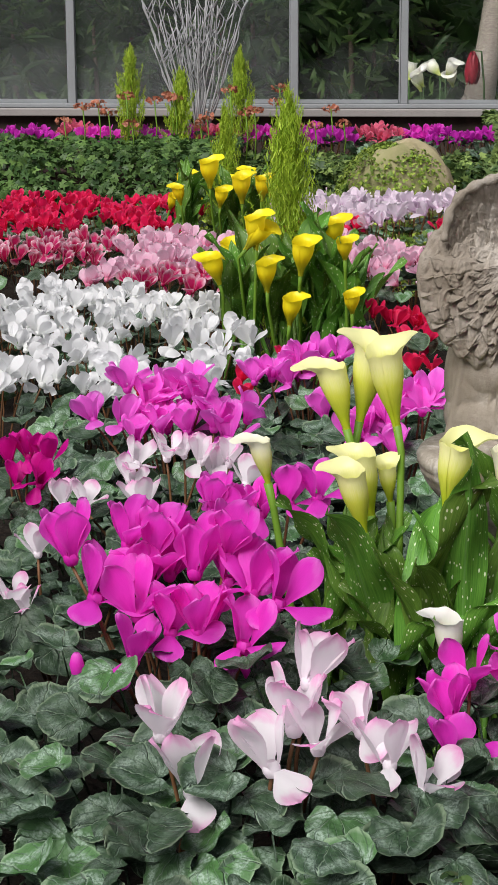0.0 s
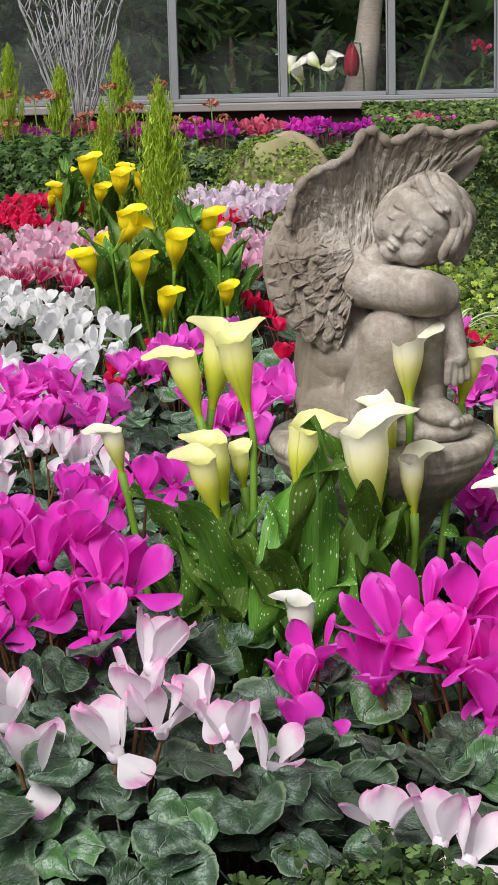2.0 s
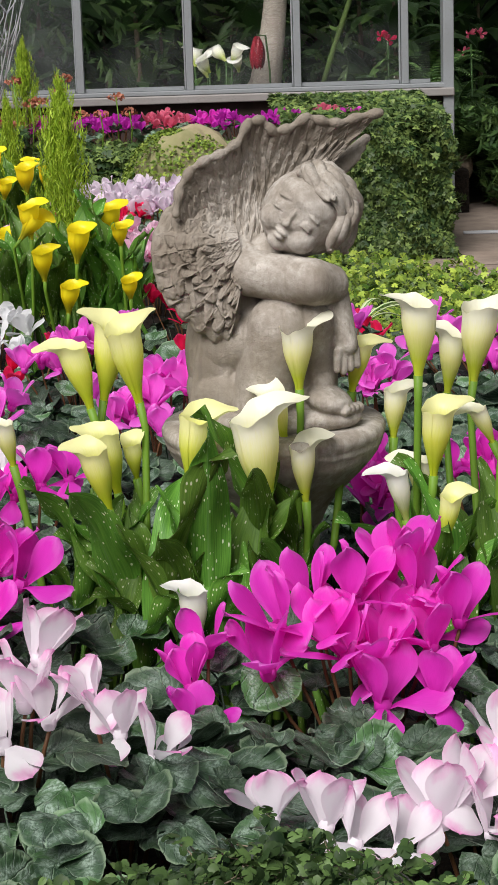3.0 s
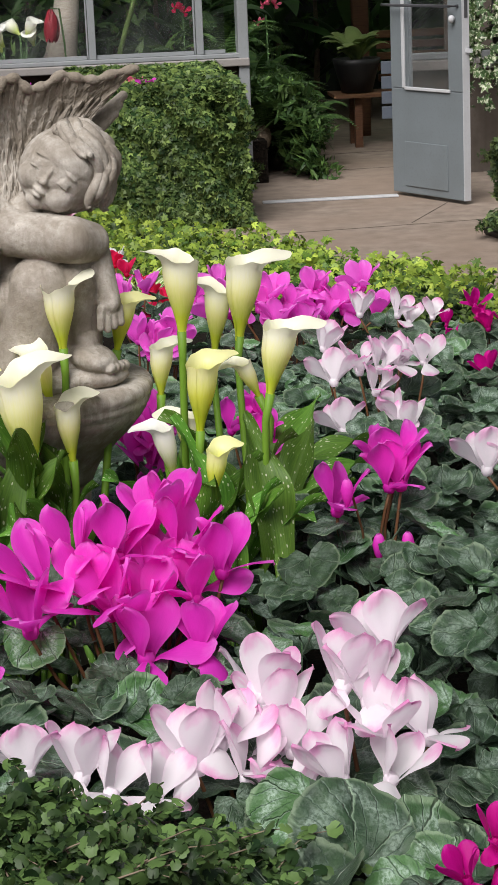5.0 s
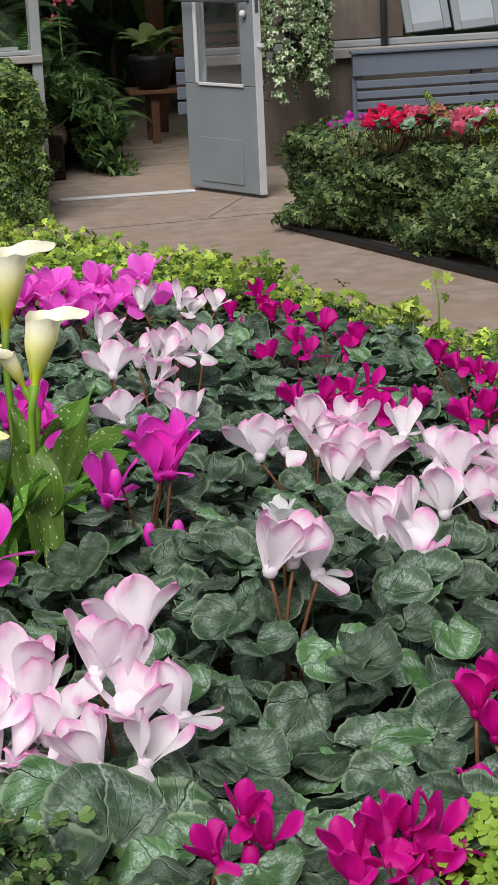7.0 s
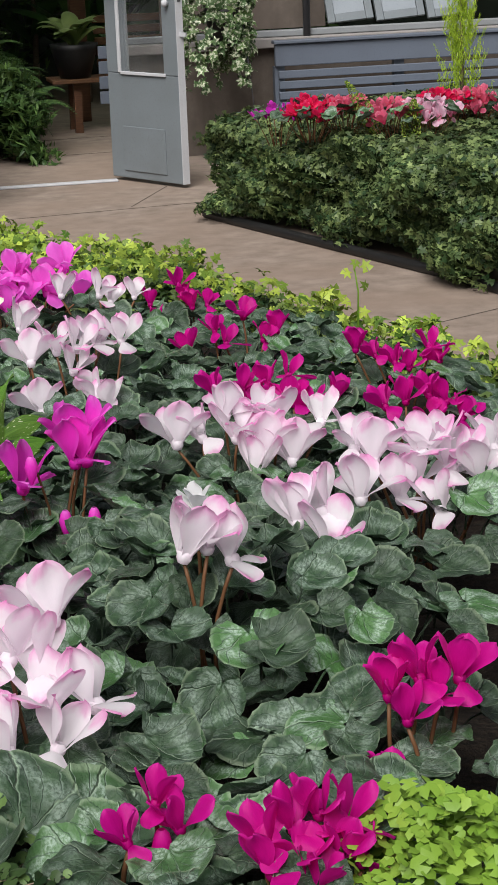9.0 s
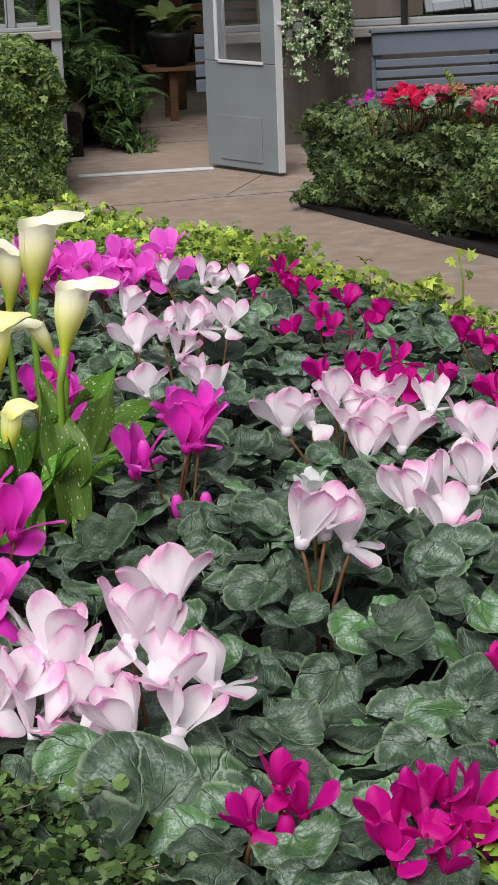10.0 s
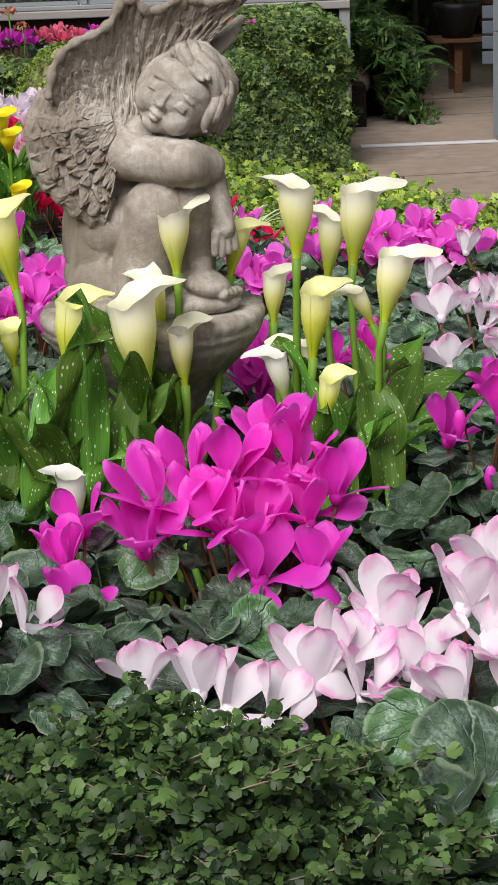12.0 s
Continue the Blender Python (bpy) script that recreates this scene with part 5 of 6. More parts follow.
    def low_wing(u, v):
        """The folded wing round the shoulder, bulging towards its middle."""
        k = u * (len(outline) - 1)
        x, z = np.interp(k, range(len(outline)), ox), np.interp(k, range(len(outline)), oz)
        root = Vector((-0.040 + 0.012 * u, 0, 0.252 - 0.050 * u))
        p = root.lerp(Vector((x, 0, z + 0.004 * math.sin(math.pi * u * 22))), v)
        p.y = -0.022 - 0.022 * math.sin(math.pi * min(1.0, v) * 0.80) - 0.016 * u + 0.030 * max(0.0, 1 - 4 * u)
        return p

    shell(low_wing, (0.0, 0.22, 0.38, 0.54, 0.70, 0.86, 1.0), (4, 7, 9, 10, 11, 12), 0.0062, 300, 190, 0.022, 0.9)
    for a, b in zip(np.linspace(0, 1, 41)[:-1], np.linspace(0, 1, 41)[1:]):
        limb(low_wing(a, 0.98) + Vector((0, 0.006, 0)), low_wing(b, 0.98) + Vector((0, 0.006, 0)), 0.0062, 0.0062)
    # shoulder and back that carry the wings
    blob(-0.080, 0.000, 0.205, 0.050, 0.018, 0.066, (0, 18, 0))
    blob(-0.055, 0.006, 0.222, 0.040, 0.022, 0.036, (0, 30, 0))
    blob(-0.020, 0.010, 0.232, 0.036, 0.024, 0.036, (0, 20, 0))
    # tip of the far wing behind the head
    for i in range(3):
        limb((0.070, 0.040, 0.300 - 0.006 * i), (0.126 - 0.006 * i, 0.046, 0.346 - 0.011 * i), 0.010, 0.0062)
    # weld and weather the body, then lay the carved wings and locks on it, all in one mesh
    body = bpy.data.objects.new("body_form", g.mesh("body_form", M_STATUE))
    bpy.context.scene.collection.objects.link(body)
    weld = body.modifiers.new("weld", "REMESH")
    weld.mode, weld.voxel_size, weld.use_smooth_shade = "VOXEL", 0.0011, True
    soft = body.modifiers.new("weather", "SMOOTH")
    soft.factor, soft.iterations = 0.5, 9
    bm = bmesh.new()
    bm.from_mesh(bpy.data.meshes.new_from_object(body.evaluated_get(bpy.context.evaluated_depsgraph_get())))
    bm.from_mesh(carved.mesh("wings", M_STATUE))
    bm.from_mesh(hair.mesh("hair", M_STATUE))
    bpy.data.objects.remove(body)
    me = bpy.data.meshes.new("stone_cherub")
    bm.to_mesh(me)
    bm.free()
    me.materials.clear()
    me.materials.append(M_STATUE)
    me.polygons.foreach_set("use_smooth", [True] * len(me.polygons))
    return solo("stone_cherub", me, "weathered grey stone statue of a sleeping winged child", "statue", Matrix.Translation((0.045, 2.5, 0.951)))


cherub()


# ---- low planting: ivy, creeping fig, maidenhair ----
grow = np.random.default_rng(11)


def mound_points(n, fn, rng):
    """Places and normals on a surface fn(u, v) given by arrays."""
    u, v = rng.random(n), rng.random(n)
    p, e = fn(u, v), 1e-3
    n1 = np.cross(fn(u + e, v) - p, fn(u, v + e) - p)
    n1 /= np.linalg.norm(n1, axis=1, keepdims=True) + 1e-12
    n1[n1[:, 2] < -0.2] *= -1
    return p, n1


def bumps(x, y, s, seed=0.0):
    return np.array([noise.noise((a * s, b * s, seed)) for a, b in zip(x, y)])


def leaf_stuff(name, p, nrm, lo, hi, shape, material, label, category, depth=0.05, jitter=0.6):
    q = p - nrm * (grow.random((len(p), 1)) ** 1.5 * depth)
    me = leaf_heap(name, material, q, nrm + np.array((0, -0.15, 0.35)), grow.uniform(lo, hi, len(p)), shape, grow, jitter)
    return solo(name, me, label, category, kind="stuff")


FIG_SHAPE = [(0, 0, 0.06), (0.06, -0.44, -0.02), (0.30, -0.34, -0.05), (0.40, -0.10, -0.05), (0.34, 0.04, -0.01), (0.38, 0.24, -0.05), (0.20, 0.36, 0), (0.0, 0.46, -0.04), (-0.20, 0.36, 0), (-0.38, 0.24, -0.05), (-0.34, 0.04, -0.01), (-0.40, -0.10, -0.05), (-0.30, -0.34, -0.05), (-0.06, -0.44, -0.02)]


def fig_mound():
    """Arching runners set with small leaves, over a dense low heap of the same leaves."""
    def top_at(x, y):
        top = np.interp(x, [-0.16, -0.08, 0.02, 0.12, 0.20, 0.30], [0.800, 0.862, 0.862, 0.852, 0.828, 0.77])
        return top - 0.10 * np.clip((y - 1.38) / 0.14, 0, 1) ** 2 - 0.02 * (1.40 - y)

    n = 9000
    x, y = grow.uniform(-0.16, 0.30, n), grow.uniform(0.98, 1.50, n)
    z = top_at(x, y) + 0.040 * bumps(x, y, 9.0) + 0.028 * bumps(x, y, 26.0, 2.0)
    leaf_stuff("creeping_fig", np.stack([x, y, z], 1), np.tile((0.0, -0.35, 1.0), (n, 1)), 0.007, 0.014, FIG_SHAPE, M_FIG, "mound of small-leaved creeping fig spilling over the bed edge", "creeping plant", 0.10, 0.9)
    runners = Geo()
    rng = random.Random(2)
    places, faces = [], []
    for i in range(430):
        a = Vector((rng.uniform(-0.15, 0.27), rng.uniform(1.02, 1.47), 0.0))
        a.z = float(top_at(a.x, a.y)) - 0.02 + 0.04 * noise.noise((a.x * 9, a.y * 9, 0))
        turn, ln = rng.uniform(0, 6.28), rng.uniform(0.03, 0.085)
        run = Vector((math.cos(turn), math.sin(turn) * 0.6, 0)) * ln
        rise = rng.uniform(0.012, 0.045)
        pts = [a + run * t + Vector((0, 0, rise * (1.6 * t - 0.9 * t * t))) for t in (0, 0.25, 0.5, 0.75, 1.0)]
        runners.tube(pts, [0.0010, 0.0009, 0.0008, 0.0006, 0.0004], 4)
        for k in range(16):
            t = (k + rng.random()) / 16
            q = a + run * t + Vector((0, 0, rise * (1.6 * t - 0.9 * t * t)))
            out = Vector((rng.uniform(-1, 1), rng.uniform(-1, 1), rng.uniform(-0.3, 0.7))) * 0.006
            places.append(q + out)
            faces.append((out.x * 60, out.y * 60 - 0.3, 0.9))
    me = leaf_heap("creeping_fig", M_FIG, np.array(places), np.array(faces), grow.uniform(0.008, 0.0165, len(places)), FIG_SHAPE, grow, 0.5)
    solo("creeping_fig", me, "leafy shoots of creeping fig arching over the mound", "creeping plant", kind="stuff")
    solo("creeping_fig_twigs", runners.mesh("creeping_fig_twigs", M_BARK), "thin brown runners of creeping fig", "twigs", kind="stuff")


fig_mound()


def maidenhair():
    n = 700
    a, r = grow.uniform(0, 6.28, n), 0.085 * np.sqrt(grow.random(n))
    x, y = 0.585 + r * np.cos(a), 1.30 + r * np.sin(a)
    z = 0.832 - 5 * r * r + 0.014 * bumps(x, y, 24.0)
    p = np.stack([x, y, z], 1)
    leaf_stuff("maidenhair_fern", p, np.tile((0, -0.3, 1.0), (n, 1)), 0.012, 0.022, ROUND_SHAPE, M_MAIDENHAIR, "light green maidenhair fern at the bed edge", "fern", 0.05, 0.45)


maidenhair()


def border():
    """The band of ground ivy and bright green cover along the far edge of the bed."""
    n = 34000
    x = grow.uniform(-1.2, 2.3, n)
    edge = np.interp(x, BED_X, BED_Y)
    band = np.interp(x, [-1.2, 0.3, 0.9, 1.3, 1.6, 2.3], [1.1, 1.7, 1.15, 0.75, 0.6, 0.5])
    y = edge - band * grow.random(n) ** 1.1 + 0.12
    keep = (y > 2.6) & ~((x > -0.2) & (x < 0.45) & (y < 5.2))
    x, y, edge = x[keep], y[keep], edge[keep]
    z = np.array([leaf_top(a, b) for a, b in zip(x, y)]) - 0.035 + 0.05 * bumps(x, y, 3.0) + 0.05 * bumps(x, y, 11.0, 3.0)
    z -= 0.5 * np.clip(y - edge + 0.08, 0, 1)
    p = np.stack([x, y, z], 1)
    pick = bumps(x, y, 1.6, 7.0) + 0.25 * grow.normal(size=len(x)) + np.where(x < 0.75, 0.30, 0.0)
    nrm = np.tile((0.1, -0.4, 1.0), (len(p), 1))
    b = pick > 0.02
    leaf_stuff("ground_cover", p[b], nrm[b], 0.012, 0.025, ROUND_SHAPE, M_IVY_BRIGHT, "bright yellow-green ground cover edging the bed", "ground cover", 0.09, 0.6)
    leaf_stuff("ground_ivy", p[~b], nrm[~b], 0.020, 0.040, IVY_SHAPE, M_IVY, "green ground ivy edging the bed", "ivy", 0.08, 0.6)
    under = grow.random(len(p)) < 0.16
    leaf_stuff("ivy_sprigs", p[under] + np.array((0, 0, 0.05)), nrm[under], 0.020, 0.036, IVY_SHAPE, M_IVY_BRIGHT, "young upright ivy sprigs over the bed edge", "ivy", 0.05, 0.9)


border()


def sprig(x, y, z, h):
    g = Geo()
    g.tube([(0, 0, -0.1), (0.005, 0, h * 0.5), (-0.004, 0, h)], [0.003, 0.002, 0.0015], 5)
    p = thing("ivy_sprig", (x, y, z), "single bright green ivy shoot standing above the bed edge", "ivy")
    part("stem", g.mesh("stem", M_GREEN_STEM), p)
    pts = np.array([(0.0, 0, h), (0.02, -0.01, h * 0.95), (-0.02, 0, h * 0.85), (0.02, 0, h * 0.6), (-0.02, 0, h * 0.35), (0.015, 0, h * 0.15)])
    part("leaves", leaf_heap("leaves", M_IVY_BRIGHT, pts, np.tile((0, -1.0, 0.5), (6, 1)), [0.026, 0.030, 0.026, 0.024, 0.026, 0.030], IVY_SHAPE, grow, 0.3), p)["kind"] = "stuff"


sprig(1.295, 4.05, 0.60, 0.125)


# ---- golden dwarf cypresses ----
def cypress(x, y, z, height, width, seed, n=230):
    """A column of upright feathery plumes, the longest at the top."""
    rng = np.random.default_rng(seed)
    p = thing("dwarf_cypress", (x, y, z), "narrow golden-green dwarf cypress with feathery upright sprays", "conifer", "dwarf cypresses")
    part("trunk", Geo().tube([(0, 0, -0.1), (0.004, 0, height * 0.5), (0, 0, height * 0.85)], [0.012, 0.008, 0.002], 6).mesh("trunk", M_BARK), p)
    pts, nrm, size = [], [], []
    for i in range(int(n * 0.42)):
        t = rng.random() ** 0.85
        a = rng.uniform(0, 2 * math.pi)
        out = width * 0.5 * (1 - t ** 1.7) ** 0.8 * rng.uniform(0.15, 1.0)
        ln = height * rng.uniform(0.12, 0.24) * (1.0 if t < 0.9 else 0.8)
        foot = np.array((out * 0.55 * math.cos(a), out * 0.55 * math.sin(a), height * 0.86 * t))
        tip = np.array((out * math.cos(a) * 1.1, out * math.sin(a) * 1.1, height * 0.86 * t + ln))
        for k in range(34):
            f = (k + rng.random()) / 34
            q = foot + (tip - foot) * f + rng.normal(0, 1, 3) * (0.010 * (1 - f) + 0.0015) * (1, 1, 0.5)
            pts.append(q)
            nrm.append(rng.normal(0, 1, 3))
            size.append(rng.uniform(0.015, 0.026) * (1 - 0.35 * f))
    d = np.array([(0, 0, 0.02), (-0.06, -0.6, 0), (0.06, -0.6, 0), (0.12, 0.1, 0), (0.0, 0.85, 0.05), (-0.12, 0.1, 0)])
    pts, nrm = np.array(pts), np.array(nrm)
    nrm[:, 2] *= 0.25
    part("crown", spray_mesh("crown", M_CYPRESS, pts, nrm, size, d, rng), p)


def spray_mesh(name, material, places, normals, sizes, shape, rng):
    """Like leaf_heap, with every piece pointing upwards."""
    n, k = len(places), len(shape)
    nor = normals / np.linalg.norm(normals, axis=1, keepdims=True)
    up = np.array((0, 0, 1.0)) + rng.normal(0, 0.35, (n, 3))
    side = np.cross(up, nor)
    side /= np.linalg.norm(side, axis=1, keepdims=True)
    up /= np.linalg.norm(up, axis=1, keepdims=True)
    s = np.asarray(sizes)[:, None, None]
    v = (places[:, None] + s * (shape[None, :, 0:1] * side[:, None] + shape[None, :, 1:2] * up[:, None] + shape[None, :, 2:3] * nor[:, None])).reshape(-1, 3)
    faces = [(i * k, i * k + j, i * k + j + 1) for i in range(n) for j in range(1, k - 1)]
    me = bpy.data.meshes.new(name)
    me.from_pydata(v.tolist(), [], faces)
    me.materials.append(material)
    return me


cypress(-0.535, 5.80, 0.42, 0.77, 0.30, 1, 860)
cypress(-1.04, 8.60, 0.40, 0.56, 0.21, 2, 330)
cypress(-1.73, 10.40, 0.60, 0.53, 0.24, 3, 330)
cypress(-1.46, 10.30, 0.60, 0.43, 0.26, 4, 330)
cypress(-1.165, 10.40, 0.60, 0.52, 0.21, 5, 330)
cypress(3.33, 9.45, 0.40, 0.75, 0.30, 6, 420)


# ---- far planting ----
def patch_plant(colour, label, group, seed, flowers=11, spread=0.17, scale=1.0, z=0.06):
    """A full cyclamen to be copied over a patch."""
    rng = random.Random(seed)
    p = thing("cyclamen", (0, 0, -50), label, "cyclamen", group)
    for i in range(flowers):
        a, r = i * 2.4 + rng.uniform(-0.3, 0.3), spread * 0.72 * math.sqrt((i + 0.5) / flowers)
        at = Vector((r * math.cos(a), r * math.sin(a), 0.155 + z - 0.35 * r + rng.uniform(-0.02, 0.025)))
        s = scale * rng.uniform(0.85, 1.1)
        m = Matrix.Translation(at) @ Euler((radians(rng.uniform(-40, 22)), radians(rng.uniform(-34, 34)), rng.uniform(0, 6.28))).to_matrix().to_4x4() @ Matrix.Diagonal((s, s, s, 1))
        part("flower", FAR_FLOWERS[colour][rng.randint(0, 6)], p, m)
        part("stem", stem_mesh((at.x * 0.4, at.y * 0.4, 0), at, rng), p)
    add_leaves(p, 12, spread * 1.05, 0.165, rng, 0.075)
    return p


def patch(colours, label, group, spots, seed, base=None, **kw):
    rng = random.Random(seed)
    protos = [patch_plant(c, label, group, seed + i, **kw) for i, c in enumerate(colours)]
    used = set()
    for i, (x, y) in enumerate(spots):
        k = i % len(protos)
        z = (leaf_top(x, y) - 0.115) if base is None else base
        m = pose(x, y, z, 0, 0, rng.uniform(0, 360))
        if k in used:
            copy_thing(protos[k], m)
        else:
            protos[k].matrix_basis = m
            used.add(k)


def rows(x0, x1, y0, y1, step, seed, skew=0.0):
    """Staggered planting spots in a rectangle."""
    rng = random.Random(seed)
    out, j, y = [], 0, y0
    while y <= y1:
        x = x0 + (step / 2 if j % 2 else 0)
        while x <= x1:
            out.append((x + skew * (y - y0) + rng.uniform(-0.05, 0.05), y + rng.uniform(-0.05, 0.05)))
            x += step
        y += step * 1.05
        j += 1
    return out


patch(["white", "white"], "pure white cyclamen in full flower over grey-green leaves", "white cyclamens", rows(-1.02, -0.58, 4.2, 4.75, 0.27, 1) + rows(-1.28, -0.62, 5.0, 6.1, 0.28, 2, -0.16), 21, flowers=12, scale=0.96, z=0.05, spread=0.17)
patch(["wine", "wine"], "wine red cyclamen with white petal edges", "wine cyclamens", rows(-1.70, -1.15, 6.9, 7.5, 0.30, 3, -0.15) + [(-0.98, 6.28), (-0.80, 6.42)], 31, flowers=12, scale=1.0)
patch(["rose", "rose"], "rose pink cyclamen in full flower", "pink cyclamens", rows(-1.10, -0.58, 6.5, 7.4, 0.27, 4, -0.1) + rows(-0.35, -0.02, 6.6, 7.4, 0.26, 5), 41, flowers=12, scale=1.15)
patch(["red", "red"], "scarlet red cyclamen in full flower", "red cyclamens", rows(-2.15, -1.15, 7.9, 9.0, 0.29, 6) + [(-0.62, 7.7), (-0.52, 7.9), (-0.02, 7.8)], 51, flowers=10, scale=1.05)
patch(["lilac", "lilac"], "pale lilac cyclamen in full flower", "lilac cyclamens", rows(-0.66, -0.32, 8.0, 8.75, 0.25, 7) + rows(-0.24, 0.02, 8.4, 8.9, 0.24, 8), 61, flowers=13, scale=1.15, z=0.09)
patch(["purple", "coral", "magenta", "purple"], "purple and coral cyclamen along the window wall", "cyclamens by the wall", [(-3.1 + 0.2 * i + 0.03 * (i % 3), 10.40 + 0.08 * ((i * 7) % 3)) for i in range(19)], 71, base=0.505, flowers=14, scale=0.95, z=0.03)


# planter along the window wall, covered in ivy
box_thing("planter", (-6, 10.25, 0), (0.80, 11.33, 0.50), M_BRICK, "long low planter wall under the windows", "planter")


def drape(name, fn, n, lo, hi, material, label, depth=0.07, shape=IVY_SHAPE, jitter=0.6):
    p, nrm = mound_points(n, fn, grow)
    nrm = np.where((nrm[:, 1:2] > 0.3), -nrm, nrm)
    return leaf_stuff(name, p, nrm, lo, hi, shape, material, label, "ivy", depth, jitter)


def hedge_face(x0, x1, y0, y1, h, s, low=0.0):
    """A rounded hedge: front face and top, from (x0, y0) to (x1, y1), s deep."""
    def fn(u, v):
        t = v * 1.6
        up = np.clip(t, 0, 1)
        back = np.clip(t - 1, 0, 1) / 0.6
        x, yb = x0 + (x1 - x0) * u, y0 + (y1 - y0) * u
        dx, dy = (y0 - y1), (x1 - x0)
        ln = math.hypot(dx, dy)
        b = 0.06 * np.sin(x * 9 + 2) + 0.05 * np.sin(yb * 7 + up * 6) + 0.04 * np.sin(x * 21 + up * 15)
        round_ = 0.12 * np.clip(up - 0.75, 0, 1) * 4
        k = (back * s + round_ - b)
        return np.stack([x + dx / ln * k, yb + dy / ln * k, low + up * (h - low) + 0.05 * back + 0.05 * b], -1)

    return fn


drape("ivy_hedge", hedge_face(0.15, 0.98, 10.0, 10.05, 0.70, 1.1), 20000, 0.026, 0.050, M_IVY, "dense ivy draped over the planter beside the doorway")
drape("ivy_hedge_end", hedge_face(0.97, 1.02, 10.05, 11.2, 0.66, 0.3), 5000, 0.028, 0.05, M_IVY, "dense ivy on the end of the planter beside the doorway")
drape("dark_ivy", hedge_face(-3.4, -1.15, 9.55, 9.55, 0.64, 0.6), 8500, 0.03, 0.06, M_FERN, "dark fine-leaved ivy mound against the planter", 0.09)
drape("low_ivy", hedge_face(-1.3, 0.25, 9.75, 9.85, 0.56, 0.4), 5000, 0.035, 0.065, M_IVY, "low green ivy along the planter", 0.08)


def rock(x, y, z, r, seed):
    g = Geo()

    def fn(u, v):
        a, b = 2 * math.pi * u, math.pi * (v - 0.5)
        d = Vector((math.cos(a) * math.cos(b), math.sin(a) * math.cos(b), math.sin(b)))
        k = 1 + 0.22 * noise.noise(d * 1.6 + Vector((seed, 0, 0))) + 0.08 * noise.noise(d * 5)
        return d.x * r[0] * k, d.y * r[1] * k, d.z * r[2] * k

    g.grid(fn, 28, 16)
    solo("rock", g.mesh("rock", M_ROCK), "rounded tan boulder partly covered in moss", "rock", Matrix.Translation((x, y, z)))


rock(-0.32, 9.36, 0.44, (0.27, 0.22, 0.30), 3.0)
n_moss = 2600
ma, mb = math.pi * (0.6 + 1.4 * grow.random(n_moss) ** 1.2), -0.2 + 1.6 * grow.random(n_moss)
moss_dir = np.stack([np.cos(ma) * np.cos(mb), np.sin(ma) * np.cos(mb), np.sin(mb)], 1)
leaf_stuff("moss", np.array((-0.345, 9.35, 0.44)) + moss_dir * (0.285, 0.245, 0.305), moss_dir, 0.012, 0.026, ROUND_SHAPE, M_MOSS, "fine green moss creeping over the boulder", "moss", 0.02)


def twig_bush():
    rng = random.Random(4)
    p = thing("silver_twigs", (-1.41, 10.55, 0.55), "spray of bare silver-white branches standing in the planter", "twigs")
    for i in range(34):
        a, lean = rng.uniform(0, 6.28), rng.uniform(0.05, 0.42)
        h = rng.uniform(0.6, 1.05)
        d = Vector((math.cos(a) * lean, math.sin(a) * lean * 0.4, 1)).normalized()
        pts = [d * (h * t) + Vector((rng.uniform(-1, 1), 0, rng.uniform(-0.3, 0.3))) * 0.02 * (t > 0) for t in (0, 0.3, 0.55, 0.8, 1.0)]
        g = Geo().tube(pts, [0.006, 0.005, 0.004, 0.003, 0.0018], 5)
        for k in (2, 3):
            for s in (-1, 1):
                q = pts[k] + Vector((s * rng.uniform(0.02, 0.06), 0, rng.uniform(0.08, 0.16)))
                g.tube([pts[k], pts[k].lerp(q, 0.6) + Vector((s * 0.01, 0, 0)), q], [0.004, 0.003, 0.0015], 4)
        part("branch", g.mesh("branch", M_TWIG), p)


twig_bush()


def sedums():
    rng = random.Random(9)
    for i in range(20):
        x, y = -2.05 + 0.075 * i + rng.uniform(-0.04, 0.04), 10.25 + rng.uniform(-0.05, 0.1)
        h = rng.uniform(0.20, 0.42)
        p = thing("sedum", (x, y, 0.53), "dry rust-coloured flower head on a thin stalk", "flower", "dry flower heads")
        part("stem", Geo().tube([(0, 0, 0), (0.01, 0, h * 0.6), (0.0, 0, h)], 0.0035, 5).mesh("stem", M_GREEN_STEM), p)
        k = 26
        q = np.random.default_rng(i).normal(0, 1, (k, 3))
        q /= np.linalg.norm(q, axis=1, keepdims=True)
        q = q * (0.04, 0.035, 0.016) + np.array((0, 0, h))
        part("head", leaf_heap("head", M_SEDUM, q, q - np.array((0, 0, h - 0.02)), [0.026] * k, ROUND_SHAPE, grow, 0.4), p)["kind"] = "stuff"


sedums()


# ---- right-hand planter with ivy, flowers and the bench behind ----
pl = Geo()
pl.v = [(2.32, 9.30, 0), (2.94, 7.25, 0), (3.38, 5.6, 0), (6.0, 5.6, 0), (6.0, 9.9, 0), (2.6, 9.9, 0)]
pl.v += [(x, y, 0.42) for x, y, z in pl.v]
pl.uv = [(0, 0)] * 12
pl.f = [(0, 1, 7, 6), (1, 2, 8, 7), (2, 3, 9, 8), (3, 4, 10, 9), (4, 5, 11, 10), (5, 0, 6, 11), (6, 7, 8, 9, 10, 11)]
solo("planter_wall", pl.mesh("planter_wall", M_CONCRETE, False), "raised stone-edged planter beside the path", "planter", kind="structure")
drape("planter_ivy", hedge_face(2.10, 2.68, 9.36, 7.22, 0.47, 1.3, 0.07), 24000, 0.026, 0.046, M_IVY_DULL, "dense green ivy covering the raised planter")
